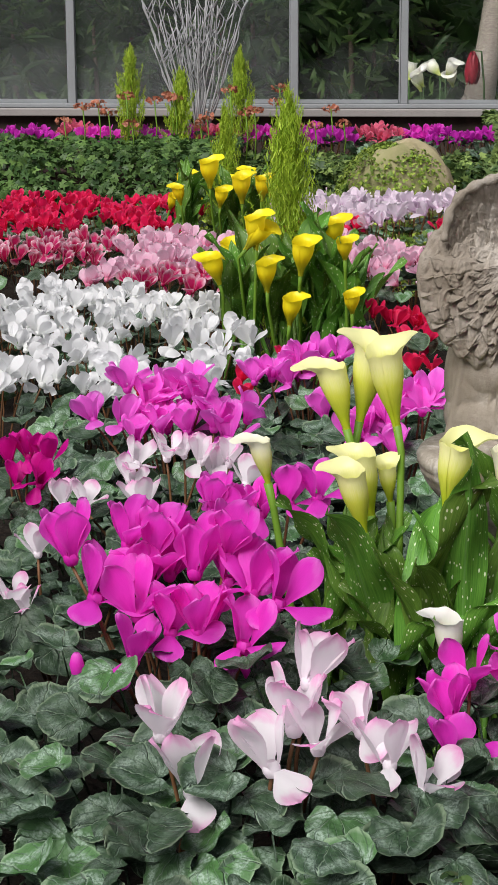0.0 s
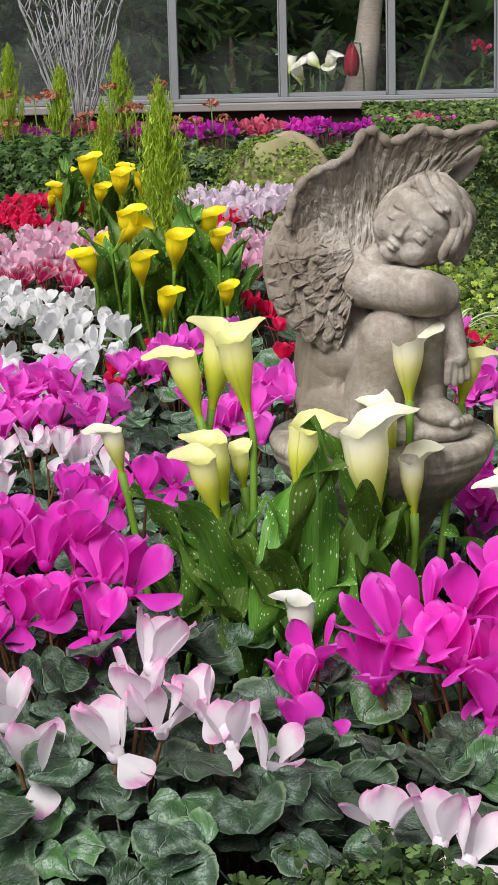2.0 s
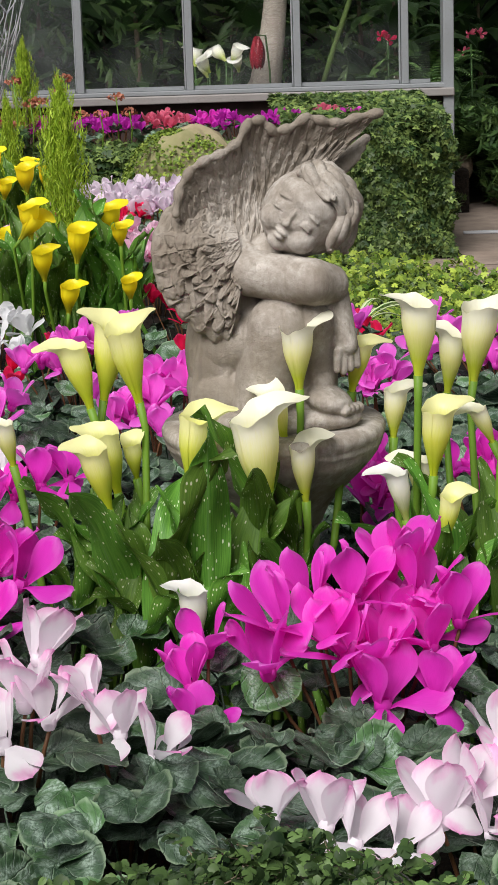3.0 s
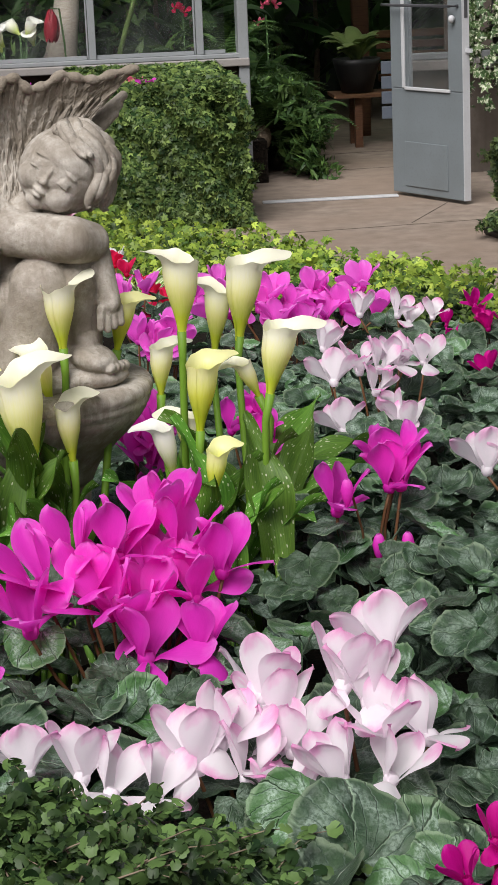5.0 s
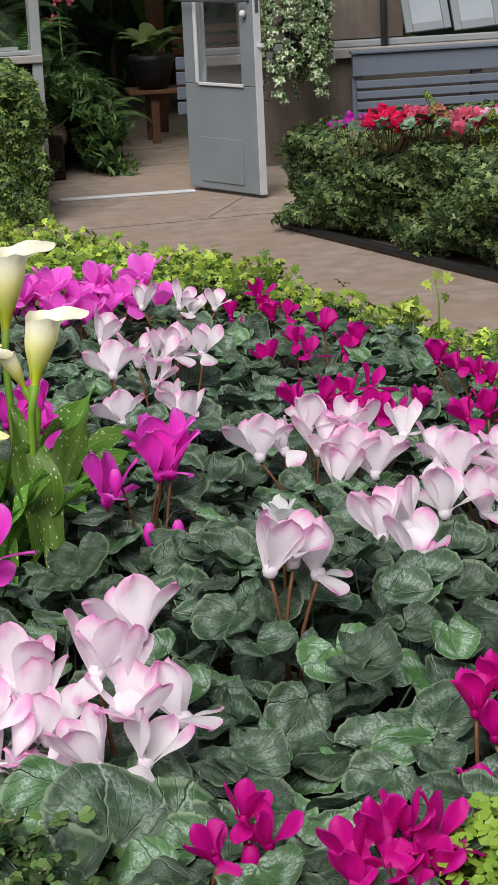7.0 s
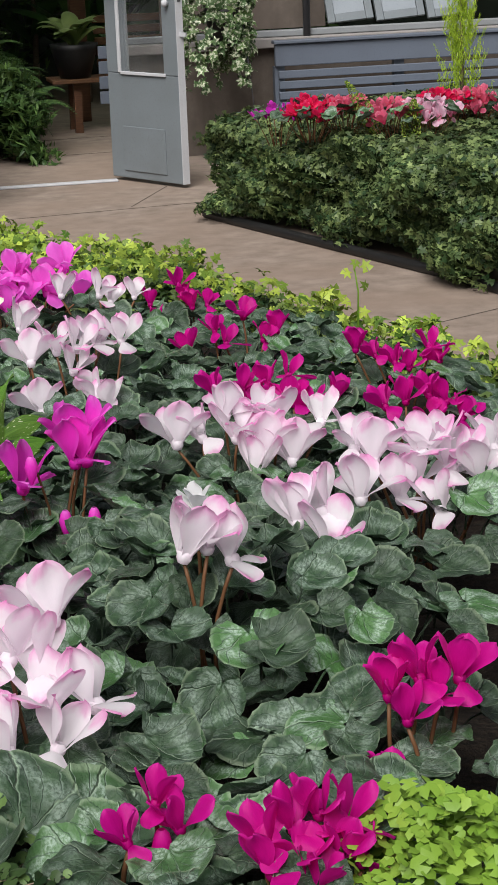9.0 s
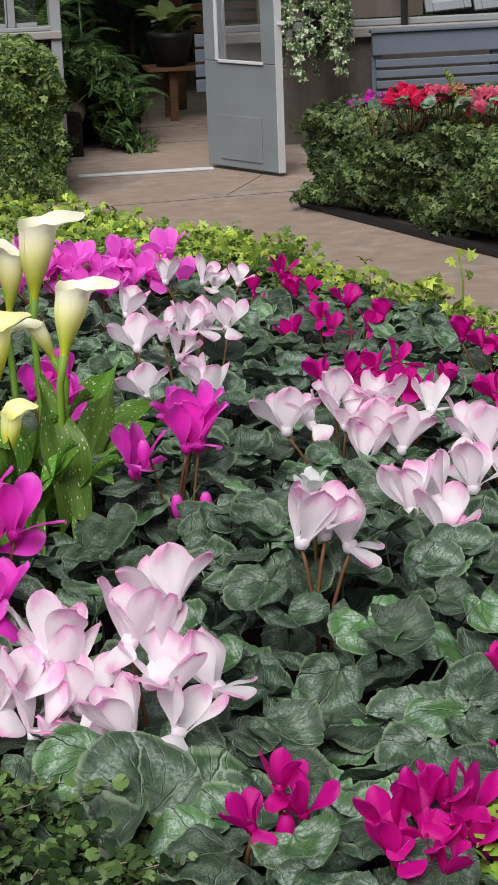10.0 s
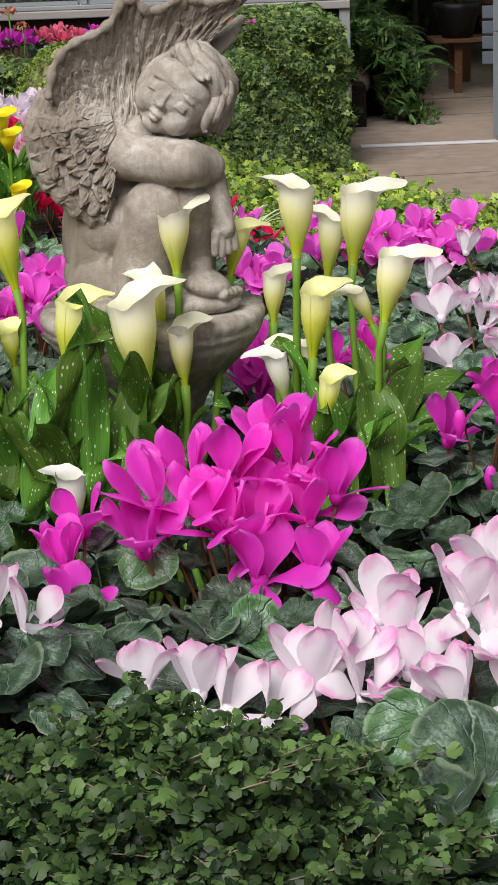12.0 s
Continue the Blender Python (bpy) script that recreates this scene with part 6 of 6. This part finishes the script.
drape("planter_ivy_near", hedge_face(2.70, 3.12, 7.25, 5.6, 0.47, 1.0, 0.07), 9000, 0.026, 0.046, M_IVY_DULL, "dense green ivy covering the raised planter")
drape("planter_ivy_end", hedge_face(2.7, 2.16, 9.85, 9.42, 0.46, 0.4, 0.06), 6000, 0.026, 0.046, M_IVY_DULL, "dense green ivy on the end of the raised planter")
hose = Geo().tube([(2.03, 9.40, 0.02), (2.11, 9.1, 0.02), (2.33, 8.35, 0.02), (2.62, 7.35, 0.02), (2.79, 6.5, 0.022), (3.0, 5.6, 0.022)], 0.022, 10)
solo("drip_hose", hose.mesh("drip_hose", M_RUBBER), "black plastic pipe lying along the planter foot", "pipe")
patch(["red", "coral", "coral", "rose"], "coral, scarlet and rose cyclamen above the planter ivy", "cyclamens in the planter", [(2.36 + 0.15 * i, 8.60 - 0.12 * (i % 4) + 0.12 * (i % 2)) for i in range(10)], 81, base=0.425, flowers=18, z=-0.005, scale=1.0)
patch(["purple"], "small purple cyclamen at the planter corner", "cyclamens in the planter", [(2.24, 8.74)], 91, base=0.40, flowers=9, z=0.0, scale=0.75)


def foxtail(x, y, z, h, lean):
    p = thing("foxtail_fern", (x, y, z), "upright plumy light green foxtail fern spear", "fern", "foxtail ferns")
    n = 500
    t = grow.random(n)
    a = grow.uniform(0, 6.28, n)
    r = 0.035 * np.sin(np.pi * np.clip(0.15 + 0.85 * t, 0, 1)) + 0.005
    pts = np.stack([lean * t ** 1.5 + r * np.cos(a), r * np.sin(a), h * t], 1)
    part("plume", leaf_heap("plume", M_IVY_BRIGHT, pts, np.stack([np.cos(a), np.sin(a), 0 * a], 1), grow.uniform(0.012, 0.022, n), BLADE_SHAPE, grow, 0.7), p)


foxtail(2.60, 8.45, 0.45, 0.24, -0.12)
foxtail(2.70, 8.25, 0.42, 0.20, 0.02)


def garden_bench(x, y, w):
    p = thing("garden_bench", (x, y, 0), "blue-grey painted slatted garden bench against the wall", "bench")
    bevelled(part("top_rail", Geo().box((0, 0, 0.51), (w, 0.035, 0.635)).mesh("top_rail", M_BENCH, False), p), 0.006)
    bevelled(part("cap", Geo().box((-0.01, -0.02, 0.638), (w + 0.01, 0.055, 0.658)).mesh("cap", M_BENCH, False), p), 0.005)
    slat = Geo().box((0.02, 0.004, -0.022), (w - 0.02, 0.028, 0.022)).mesh("slat", M_BENCH, False)
    for z in (0.462, 0.402, 0.342, 0.282):
        bevelled(part("slat", slat, p, Matrix.Translation((0, 0, z))), 0.004)
    leg = Geo().box((-0.03, 0, 0), (0.03, 0.05, 0.51)).mesh("leg", M_BENCH, False)
    for lx in (0.03, w / 2, w - 0.03):
        part("leg", leg, p, Matrix.Translation((lx, 0.03, 0)))
    front = Geo().box((-0.03, 0, 0), (0.03, 0.05, 0.24)).mesh("front_leg", M_BENCH, False)
    for lx in (0.03, w - 0.03):
        part("front_leg", front, p, Matrix.Translation((lx, -0.40, 0)))
    bevelled(part("seat", Geo().box((0, -0.42, 0.24), (w, 0.0, 0.265)).mesh("seat", M_BENCH, False), p), 0.005)


garden_bench(2.89, 11.50, 1.5)


def tilted_sash(x, w, lean):
    p = thing("window_sash", (x, EAST_Y + 0.08, 0.72), "whitewashed window sash propped open in a grey frame", "window", "tilted sashes", "structure")
    p.rotation_euler = (radians(-lean), radians(-4), 0)
    fr = Geo().box((0, 0, 0), (0.045, 0.03, 1.3)).box((w - 0.045, 0, 0), (w, 0.03, 1.3)).box((0.046, 0, 0), (w - 0.046, 0.03, 0.05)).box((0.046, 0, 1.25), (w - 0.046, 0.03, 1.3))
    bevelled(part("frame", fr.mesh("frame", M_DOOR, False), p), 0.004)
    part("pane", Geo().box((0.047, 0.010, 0.052), (w - 0.047, 0.016, 1.248)).mesh("pane", M_FROST, False), p, label="whitewashed glass")


tilted_sash(3.30, 0.28, 18)
tilted_sash(3.60, 0.30, 18)
tilted_sash(3.92, 0.30, 18)
# Flat brown sheet added in place of the trunks and plants behind the glass.
box_thing("shade_curtain", (2.3, EAST_Y + 0.16, 0.70), (3.3, EAST_Y + 0.18, 2.3), M_CONCRETE, "added brown backdrop standing in for trunks behind the window", "panel")
solo("heating_pipe", Geo().tube([(3.14, EAST_Y - 0.02, 0.66), (3.14, EAST_Y - 0.02, 1.6), (3.14, EAST_Y - 0.02, 2.35)], 0.022, 10).mesh("heating_pipe", M_METAL), "dark iron heating pipe standing on the ledge", "pipe", kind="structure")


def hanging_pot(x, y, z):
    p = thing("hanging_pot", (x, y, z), "dark hanging pot trailing variegated ivy beside the door", "hanging plant")
    part("pot", Geo().lathe([(0.0, -0.02), (0.075, -0.02), (0.10, 0.16), (0.11, 0.18), (0.10, 0.185), (0.0, 0.16)], 20).mesh("pot", M_RUBBER), p)
    for s in (-1, 1):
        part("cord", Geo().tube([(0.1 * s, 0, 0.18), (0.05 * s, 0.03, 0.9), (0, 0.09, 1.675)], 0.004, 5).mesh("cord", M_METAL), p)
    part("trailing_cord", Geo().tube([(0.10, -0.06, 0.1), (0.13, -0.06, -0.2), (0.16, -0.06, -0.50)], 0.004, 5).mesh("trailing_cord", M_METAL), p)
    n = 620
    a = grow.uniform(0, 6.28, n)
    fall = grow.random(n)
    r = 0.12 + 0.06 * grow.random(n) + 0.10 * (a > 2.2) * (a < 4.4)
    strand = 0.65 + 0.35 * np.sin(a * 5)
    pts = np.stack([r * np.cos(a), 0.7 * r * np.sin(a), 0.42 - fall * (0.25 + 0.45 * strand)], 1)
    part("ivy", leaf_heap("ivy", M_VARIEGATED, pts, np.stack([np.cos(a), np.sin(a) - 0.4, 0.3 + 0 * a], 1), grow.uniform(0.045, 0.08, n), IVY_SHAPE, grow, 0.5), p)


hanging_pot(2.56, 11.35, 0.68)


# ---- the hothouse seen through the door and the windows ----
def arching_leaf(material, width, length, droop, seed):
    rng = random.Random(seed)
    g = Geo()

    def fn(u, v):
        s = (u - 0.5) * 2
        w = width * 0.5 * math.sin(math.pi * min(1, 0.08 + 0.92 * v)) ** 0.8
        t = droop * v
        return s * w, length * v * math.cos(t * 0.7) , length * v * math.sin(1.0 - t) * 0.9 - 0.25 * abs(s) * w

    return g.grid(fn, 4, 12).mesh("leaf", material)


BIG_LEAVES = [arching_leaf(M_DARK_LEAF, w, 1.0, d, i) for i, (w, d) in enumerate(((0.28, 0.6), (0.20, 1.0), (0.34, 0.9)))]


def foliage_plant(x, y, z, n, size, seed, label="large-leaved green hothouse plant", name="hothouse_plant"):
    rng = random.Random(seed)
    p = thing(name, (x, y, z), label, "plant", "hothouse plants")
    part("stem", Geo().tube([(0, 0, 0), (0.02, 0, size * 0.5), (0, 0, size * 1.1)], [0.03, 0.02, 0.01], 6).mesh("stem", M_BARK), p)
    for i in range(n):
        s = size * rng.uniform(0.5, 0.95)
        m = Matrix.Translation((0, 0, size * rng.uniform(0.2, 1.1))) @ Euler((radians(rng.uniform(-10, 30)), 0, i * 2.4)).to_matrix().to_4x4() @ Matrix.Diagonal((s, s, s, 1))
        part("leaf", BIG_LEAVES[i % 3], p, m)


def frond_mesh(k):
    g = Geo()
    rng = random.Random(k)
    for i in range(26):
        v = (i + 1) / 27
        c = Vector((0, v * 0.9, 0.55 * math.sin(2.2 * v) - 0.25 * v))
        ln = 0.16 * math.sin(math.pi * min(1, 0.15 + 0.85 * v)) + 0.01
        for s in (-1, 1):
            q = c + Vector((s * ln, ln * 0.35, -0.25 * ln))
            d = Vector((0, 0.014, 0.004))
            b = len(g.v)
            g.v += [tuple(c - d), tuple(c + d), tuple((c + q) / 2 + d * 1.3), tuple(q), tuple((c + q) / 2 - d * 1.1)]
            g.uv += [(0, 0)] * 5
            g.f.append((b, b + 1, b + 2, b + 3, b + 4))
    g.tube([(0, 0.9 * v, 0.55 * math.sin(2.2 * v) - 0.25 * v) for v in (0, 0.25, 0.5, 0.75, 1.0)], [0.008, 0.007, 0.005, 0.004, 0.002], 4)
    return g.mesh("frond", M_FERN)


FRONDS = [frond_mesh(k) for k in range(2)]


def fern(x, y, z, n, size, seed):
    rng = random.Random(seed)
    p = thing("fern", (x, y, z), "dark green arching fern beside the hothouse path", "fern", "hothouse ferns")
    part("crown", Geo().ball((0, 0, 0.02), (0.05, 0.05, 0.08)).mesh("crown", M_BARK), p)
    for i in range(n):
        s = size * rng.uniform(0.7, 1.1)
        m = Matrix.Translation((0, 0, 0.05 + 0.02 * (i % 4))) @ Euler((radians(rng.uniform(-15, 35)), 0, i * 2.4)).to_matrix().to_4x4() @ Matrix.Diagonal((s, s, s, 1))
        part("frond", FRONDS[i % 2], p, m)


for i in range(6):
    fern(1.42 + 0.06 * (i % 2), 12.1 + 0.36 * i, 0.05, 18, 0.40 + 0.03 * (i % 3), i + 20)
for i in range(5):
    fern(1.22 + 0.05 * (i % 2), 12.0 + 0.38 * i, 0.22 + 0.03 * i, 16, 0.42 + 0.03 * (i % 3), i)
    fern(1.05 - 0.05 * (i % 2), 12.1 + 0.45 * i, 0.55 + 0.03 * i, 14, 0.42, i + 10)
drape("fern_bank", hedge_face(1.42, 1.68, 11.75, 13.9, 0.55, 0.5), 9500, 0.05, 0.11, M_FERN, "dense dark ferns hanging over the hothouse path edge", 0.12, BLADE_SHAPE, 0.9)
box_thing("planting_bank", (-8.5, 11.75, 0), (1.22, 16.8, 0.24), M_SOIL, "dark planting bank of the hothouse", "soil bank")
for i in range(26):
    foliage_plant(-3.2 + 0.165 * i + 0.08 * math.sin(i * 5), 13.0 + 0.9 * ((i * 37) % 5) / 2, 0.22, 12, 0.75 + 0.12 * (i % 4), 100 + i)
for i in range(8):
    foliage_plant(1.35 + 0.33 * i, 15.4 + 0.25 * (i % 3), 0.0, 14, 0.95 + 0.1 * (i % 3), 200 + i)


def screen_of_leaves(name, x0, x1, y, z0, z1, n, material, label):
    p = np.stack([grow.uniform(x0, x1, n), y + grow.uniform(-0.3, 0.3, n), grow.uniform(z0, z1, n)], 1)
    leaf_stuff(name, p, np.tile((0, -1.0, 0.4), (n, 1)), 0.05, 0.17, BLADE_SHAPE, material, label, "foliage", 0.1, 0.8)


screen_of_leaves("hothouse_foliage", -5.0, 1.6, 14.6, 0.3, 2.6, 5000, M_DARK_LEAF, "dense dark foliage at the back of the hothouse")
screen_of_leaves("hothouse_foliage", -5.0, 1.0, 12.8, 0.3, 2.4, 3800, M_FERN, "broad green foliage close behind the hothouse glass")
screen_of_leaves("hothouse_foliage", 1.2, 4.5, 16.2, 0.3, 2.8, 4000, M_FERN, "dense fern-like foliage behind the hothouse path")


def tree_trunk():
    g = Geo().tube([(-0.06, 0, 0), (0.02, 0, 0.5), (0.08, 0, 0.85), (0.13, 0, 1.3), (0.12, 0, 2.6)], [0.14, 0.10, 0.075, 0.06, 0.055], 14)
    g.tube([(-0.02, -0.02, 0.55), (-0.12, -0.05, 0.42), (-0.17, -0.06, 0.2)], [0.05, 0.03, 0.02], 8)
    solo("tree_trunk", g.mesh("tree_trunk", M_PALE_BARK), "smooth pale leaning trunk of a hothouse tree", "tree", Matrix.Translation((0.03, 12.2, 0.2)))
    g = Geo().tube([(0, 0, 0), (0.14, 0, 0.45), (0.34, 0, 1.0), (0.5, 0, 1.5)], [0.018, 0.016, 0.014, 0.010], 8)
    solo("green_stalk", g.mesh("green_stalk", M_IVY), "long slanting green stalk behind the glass", "plant", Matrix.Translation((0.32, 12.0, 0.5)))


tree_trunk()


def lily_cluster(x, y, z, colour, n, s, label):
    p = thing("hothouse_flower", (x, y, z), label, "flower", "hothouse flowers")
    rng = random.Random(int(x * 100))
    part("stalk", Geo().tube([(0, 0, -z + 0.22), (0.01, 0, -z / 2), (0, 0, 0)], 0.006, 6).mesh("stalk", M_DARK_LEAF), p)
    for i in range(n):
        m = Matrix.Translation((rng.uniform(-0.09, 0.09), rng.uniform(-0.05, 0.05), rng.uniform(-0.08, 0.08))) @ Euler((radians(rng.uniform(20, 70)), 0, rng.uniform(0, 6.28))).to_matrix().to_4x4() @ Matrix.Diagonal((s, s, s, 1))
        part("flower", FLOWERS[colour][4], p, m)


def arum_cluster(x, y, z, n, seed):
    """White arums on upright stalks close behind the glass, with a few broad leaves."""
    p = thing("hothouse_flower", (x, y, z), "white arum flowers with broad leaves behind the glass", "flower", "hothouse flowers")
    rng = random.Random(seed)
    for i in range(n):
        at = Vector((rng.uniform(-0.07, 0.07), rng.uniform(-0.05, 0.05), rng.uniform(-0.05, 0.05)))
        part("stalk", Geo().tube([(at.x * 0.4, 0.0, 0.22 - z), (at.x * 0.8, 0.0, -z / 2), tuple(at)], 0.006, 6).mesh("stalk", M_DARK_LEAF), p)
        part("spathe", SPATHES["WHITE"][i % 5], p, Matrix.Translation(at) @ Euler((radians(rng.uniform(5, 40)), radians(rng.uniform(-40, 40)), rng.uniform(0, 6.28))).to_matrix().to_4x4() @ Matrix.Diagonal((0.19, 0.19, 0.12, 1)))
    for i in range(5):
        k = rng.uniform(0.22, 0.34)
        part("leaf", BIG_LEAVES[i % 3], p, Matrix.Translation((0.0, 0.05, -0.25)) @ Euler((radians(rng.uniform(10, 40)), 0, i * 1.3)).to_matrix().to_4x4() @ Matrix.Diagonal((k, k, k, 1)))


arum_cluster(-0.30, 12.0, 0.84, 3, 1)
arum_cluster(-0.16, 12.05, 0.87, 3, 2)
def red_bract(x, y, z):
    """A drooping head of overlapping dark bracts on a bent stalk."""
    p = thing("hothouse_flower", (x, y, z), "dark red drooping bracts behind the misty glass", "flower", "hothouse flowers")
    part("stalk", Geo().tube([(0.08, 0.05, 0.22 - z), (0.07, 0.03, -0.1), (0.05, 0.02, 0.10), (0.0, 0.0, 0.105)], 0.006, 6).mesh("stalk", M_DARK_LEAF), p)

    def fn(u, v):
        a = (u - 0.5) * 2
        w = 0.034 * math.sin(math.pi * (0.08 + 0.92 * v)) ** 0.7 if v < 0.99 else 0.0
        return a * w, -0.05 * math.sin(2.2 * v) + 0.5 * w * a * a, -0.19 * v ** 1.1

    bract = Geo().grid(fn, 6, 9).mesh("bract", M_BRACT)
    for i in range(7):
        part("bract", bract, p, Matrix.Translation((0.0, 0.0, 0.10)) @ Euler((0.06 * (i % 3), 0.05 * (i % 2), i * 0.9)).to_matrix().to_4x4())


red_bract(0.015, 11.95, 0.935)
lily_cluster(0.80, 12.4, 0.96, "red", 2, 0.9, "single scarlet flower behind the glass")
lily_cluster(1.32, 12.6, 0.92, "coral", 3, 0.8, "orange-red flowers beside the doorway")


def teak_bench(x, y):
    p = thing("wooden_bench", (x, y, 0), "dark brown slatted teak bench in the hothouse", "bench")
    slat = Geo().box((0, 0, 0), (0.62, 0.02, 0.05)).mesh("slat", M_TEAK, False)
    for i in range(5):
        bevelled(part("slat", slat, p, Matrix.Translation((0.30, 0.30 + 0.03 * i, 0.40 + 0.07 * i))), 0.004)
    for i in range(5):
        bevelled(part("seat_slat", Geo().box((-0.05, 0, 0), (0.62, 0.06, 0.025)).mesh("seat_slat", M_TEAK, False), p, Matrix.Translation((0, -0.05 + 0.07 * i, 0.33))), 0.003)
    leg = Geo().box((-0.025, 0, 0), (0.025, 0.05, 0.33)).mesh("leg", M_TEAK, False)
    for lx, ly in ((0.12, 0.02), (0.58, -0.03), (0.12, 0.27), (0.58, 0.27)):
        part("leg", leg, p, Matrix.Translation((lx, ly, 0)))


teak_bench(1.86, 13.3)
box_thing("wooden_post", (2.05, 14.0, 0), (2.16, 14.1, 2.8), M_TEAK, "brown wooden post in the hothouse", "post", bevel=0.006)


def potted_plant():
    p = thing("potted_plant", (1.98, 13.38, 0.358), "pale-leaved plant in a wide black pot on the bench", "potted plant")
    part("pot", Geo().lathe([(0.0, 0.0), (0.10, 0.0), (0.15, 0.18), (0.16, 0.22), (0.14, 0.22), (0.0, 0.19)], 24).mesh("pot", M_RUBBER), p)
    rng = random.Random(6)
    for i in range(24):
        s = rng.uniform(0.20, 0.36)
        m = Matrix.Translation((0, 0, 0.2)) @ Euler((radians(rng.uniform(5, 50)), 0, i * 2.4)).to_matrix().to_4x4() @ Matrix.Diagonal((s, s, s, 1))
        part("leaf", PALE_LEAF, p, m)


PALE_LEAF = arching_leaf(M_PALE_LEAF, 0.36, 1.0, 0.9, 3)
potted_plant()


def grey_planter():
    p = thing("grey_slatted_box", (1.98, 12.3, 0), "pale grey slatted planter box inside the doorway", "planter box")
    for i in range(4):
        bevelled(part("slat", Geo().box((0, 0, 0), (0.30, 0.02, 0.075)).mesh("slat", M_BENCH, False), p, Matrix.Translation((0, 0, 0.28 + 0.09 * i))), 0.004)
    for lx in (0.14, 0.27):
        part("post", Geo().box((lx, 0.021, 0), (lx + 0.03, 0.05, 0.64)).mesh("post", M_BENCH, False), p)


grey_planter()


# ---- small things in the near bed ----
def large_leaved_cyclamen(x, y, z, n, size, seed):
    rng = random.Random(seed)
    p = thing("cyclamen", (x, y, z - 0.115), "cyclamen with very large dark marbled leaves and no flowers", "cyclamen", "leafy young cyclamens")
    add_leaves(p, n, 0.11, 0.115, rng, size)
    return p


big_leaf_plant = large_leaved_cyclamen(0.315, 1.47, 0.785, 8, 0.095, 1)
part("leaf", LEAVES[3], big_leaf_plant, Matrix.Translation((-0.02, -0.035, 0.11)) @ Euler((radians(38), radians(8), 0.1)).to_matrix().to_4x4() @ Matrix.Diagonal((0.102, 0.102, 0.102, 1)), "very large dark marbled leaf")
large_leaved_cyclamen(0.40, 1.28, 0.78, 8, 0.095, 2)
large_leaved_cyclamen(0.22, 1.30, 0.78, 6, 0.09, 3)
large_leaved_cyclamen(-0.30, 1.42, 0.795, 9, 0.085, 4)
large_leaved_cyclamen(-0.16, 1.40, 0.80, 8, 0.085, 5)


def spider_plant(x, y, z):
    p = thing("spider_plant", (x, y, z), "cream-striped arching grass-like leaves at the bed edge", "spider plant")
    rng = random.Random(12)
    for i in range(22):
        a, ln = rng.uniform(0, 6.28), rng.uniform(0.16, 0.28)

        def fn(u, v):
            w = 0.014 * math.sin(math.pi * min(1, 0.1 + 0.9 * v)) ** 0.6
            r = ln * v * 0.75
            return (r * math.cos(a) - (u - 0.5) * w * math.sin(a), r * math.sin(a) + (u - 0.5) * w * math.cos(a), ln * (1.1 * v - 0.85 * v * v) - abs(u - 0.5) * -0.006)

        part("leaf", Geo().grid(fn, 2, 8).mesh("leaf", M_STRIPED), p)


def striped_material():
    m = Nodes("striped_grass_leaf", 0.5, 0.25)
    u, v = m.uv()
    side = m.math("ABSOLUTE", m.math("SUBTRACT", u, 0.5))
    c = m.ramp(side, (0.15, (0.10, 0.22, 0.04)), (0.3, (0.55, 0.62, 0.36)))
    return m.done(m.vary(c, 0.15), translucent=0.25)


M_STRIPED = striped_material()
spider_plant(0.27, 5.55, 0.46)


def broad_leaf(x, y, z, length, turn, tilt, seed):
    p = thing("calla_lily", (x, y, z), "young calla lily with broad pale grey-green arrow leaves", "calla lily", "young calla lilies")
    rng = random.Random(seed)
    for i in range(3):
        s = length * rng.uniform(0.8, 1.1)
        m = Matrix.Translation((0.02 * i, 0.02 * i, 0.10)) @ Euler((0, 0, radians(turn + 35 * (i - 1)))).to_matrix().to_4x4() @ Euler((radians(-tilt), 0, 0)).to_matrix().to_4x4() @ Matrix.Diagonal((s, s, s, 1))
        part("leaf", CALLA_LEAVES[(seed + i) % 6], p, m)


broad_leaf(0.32, 2.62, 0.585, 0.19, -60, 48, 1)
broad_leaf(0.34, 2.85, 0.565, 0.20, -35, 50, 2)
broad_leaf(0.29, 2.50, 0.60, 0.17, -100, 45, 4)


cyclamen("white", [(0.541, 1.95, 0.894)], "small white cyclamen flower among marbled leaves", 0.1, 7, 0.10, 0.55)
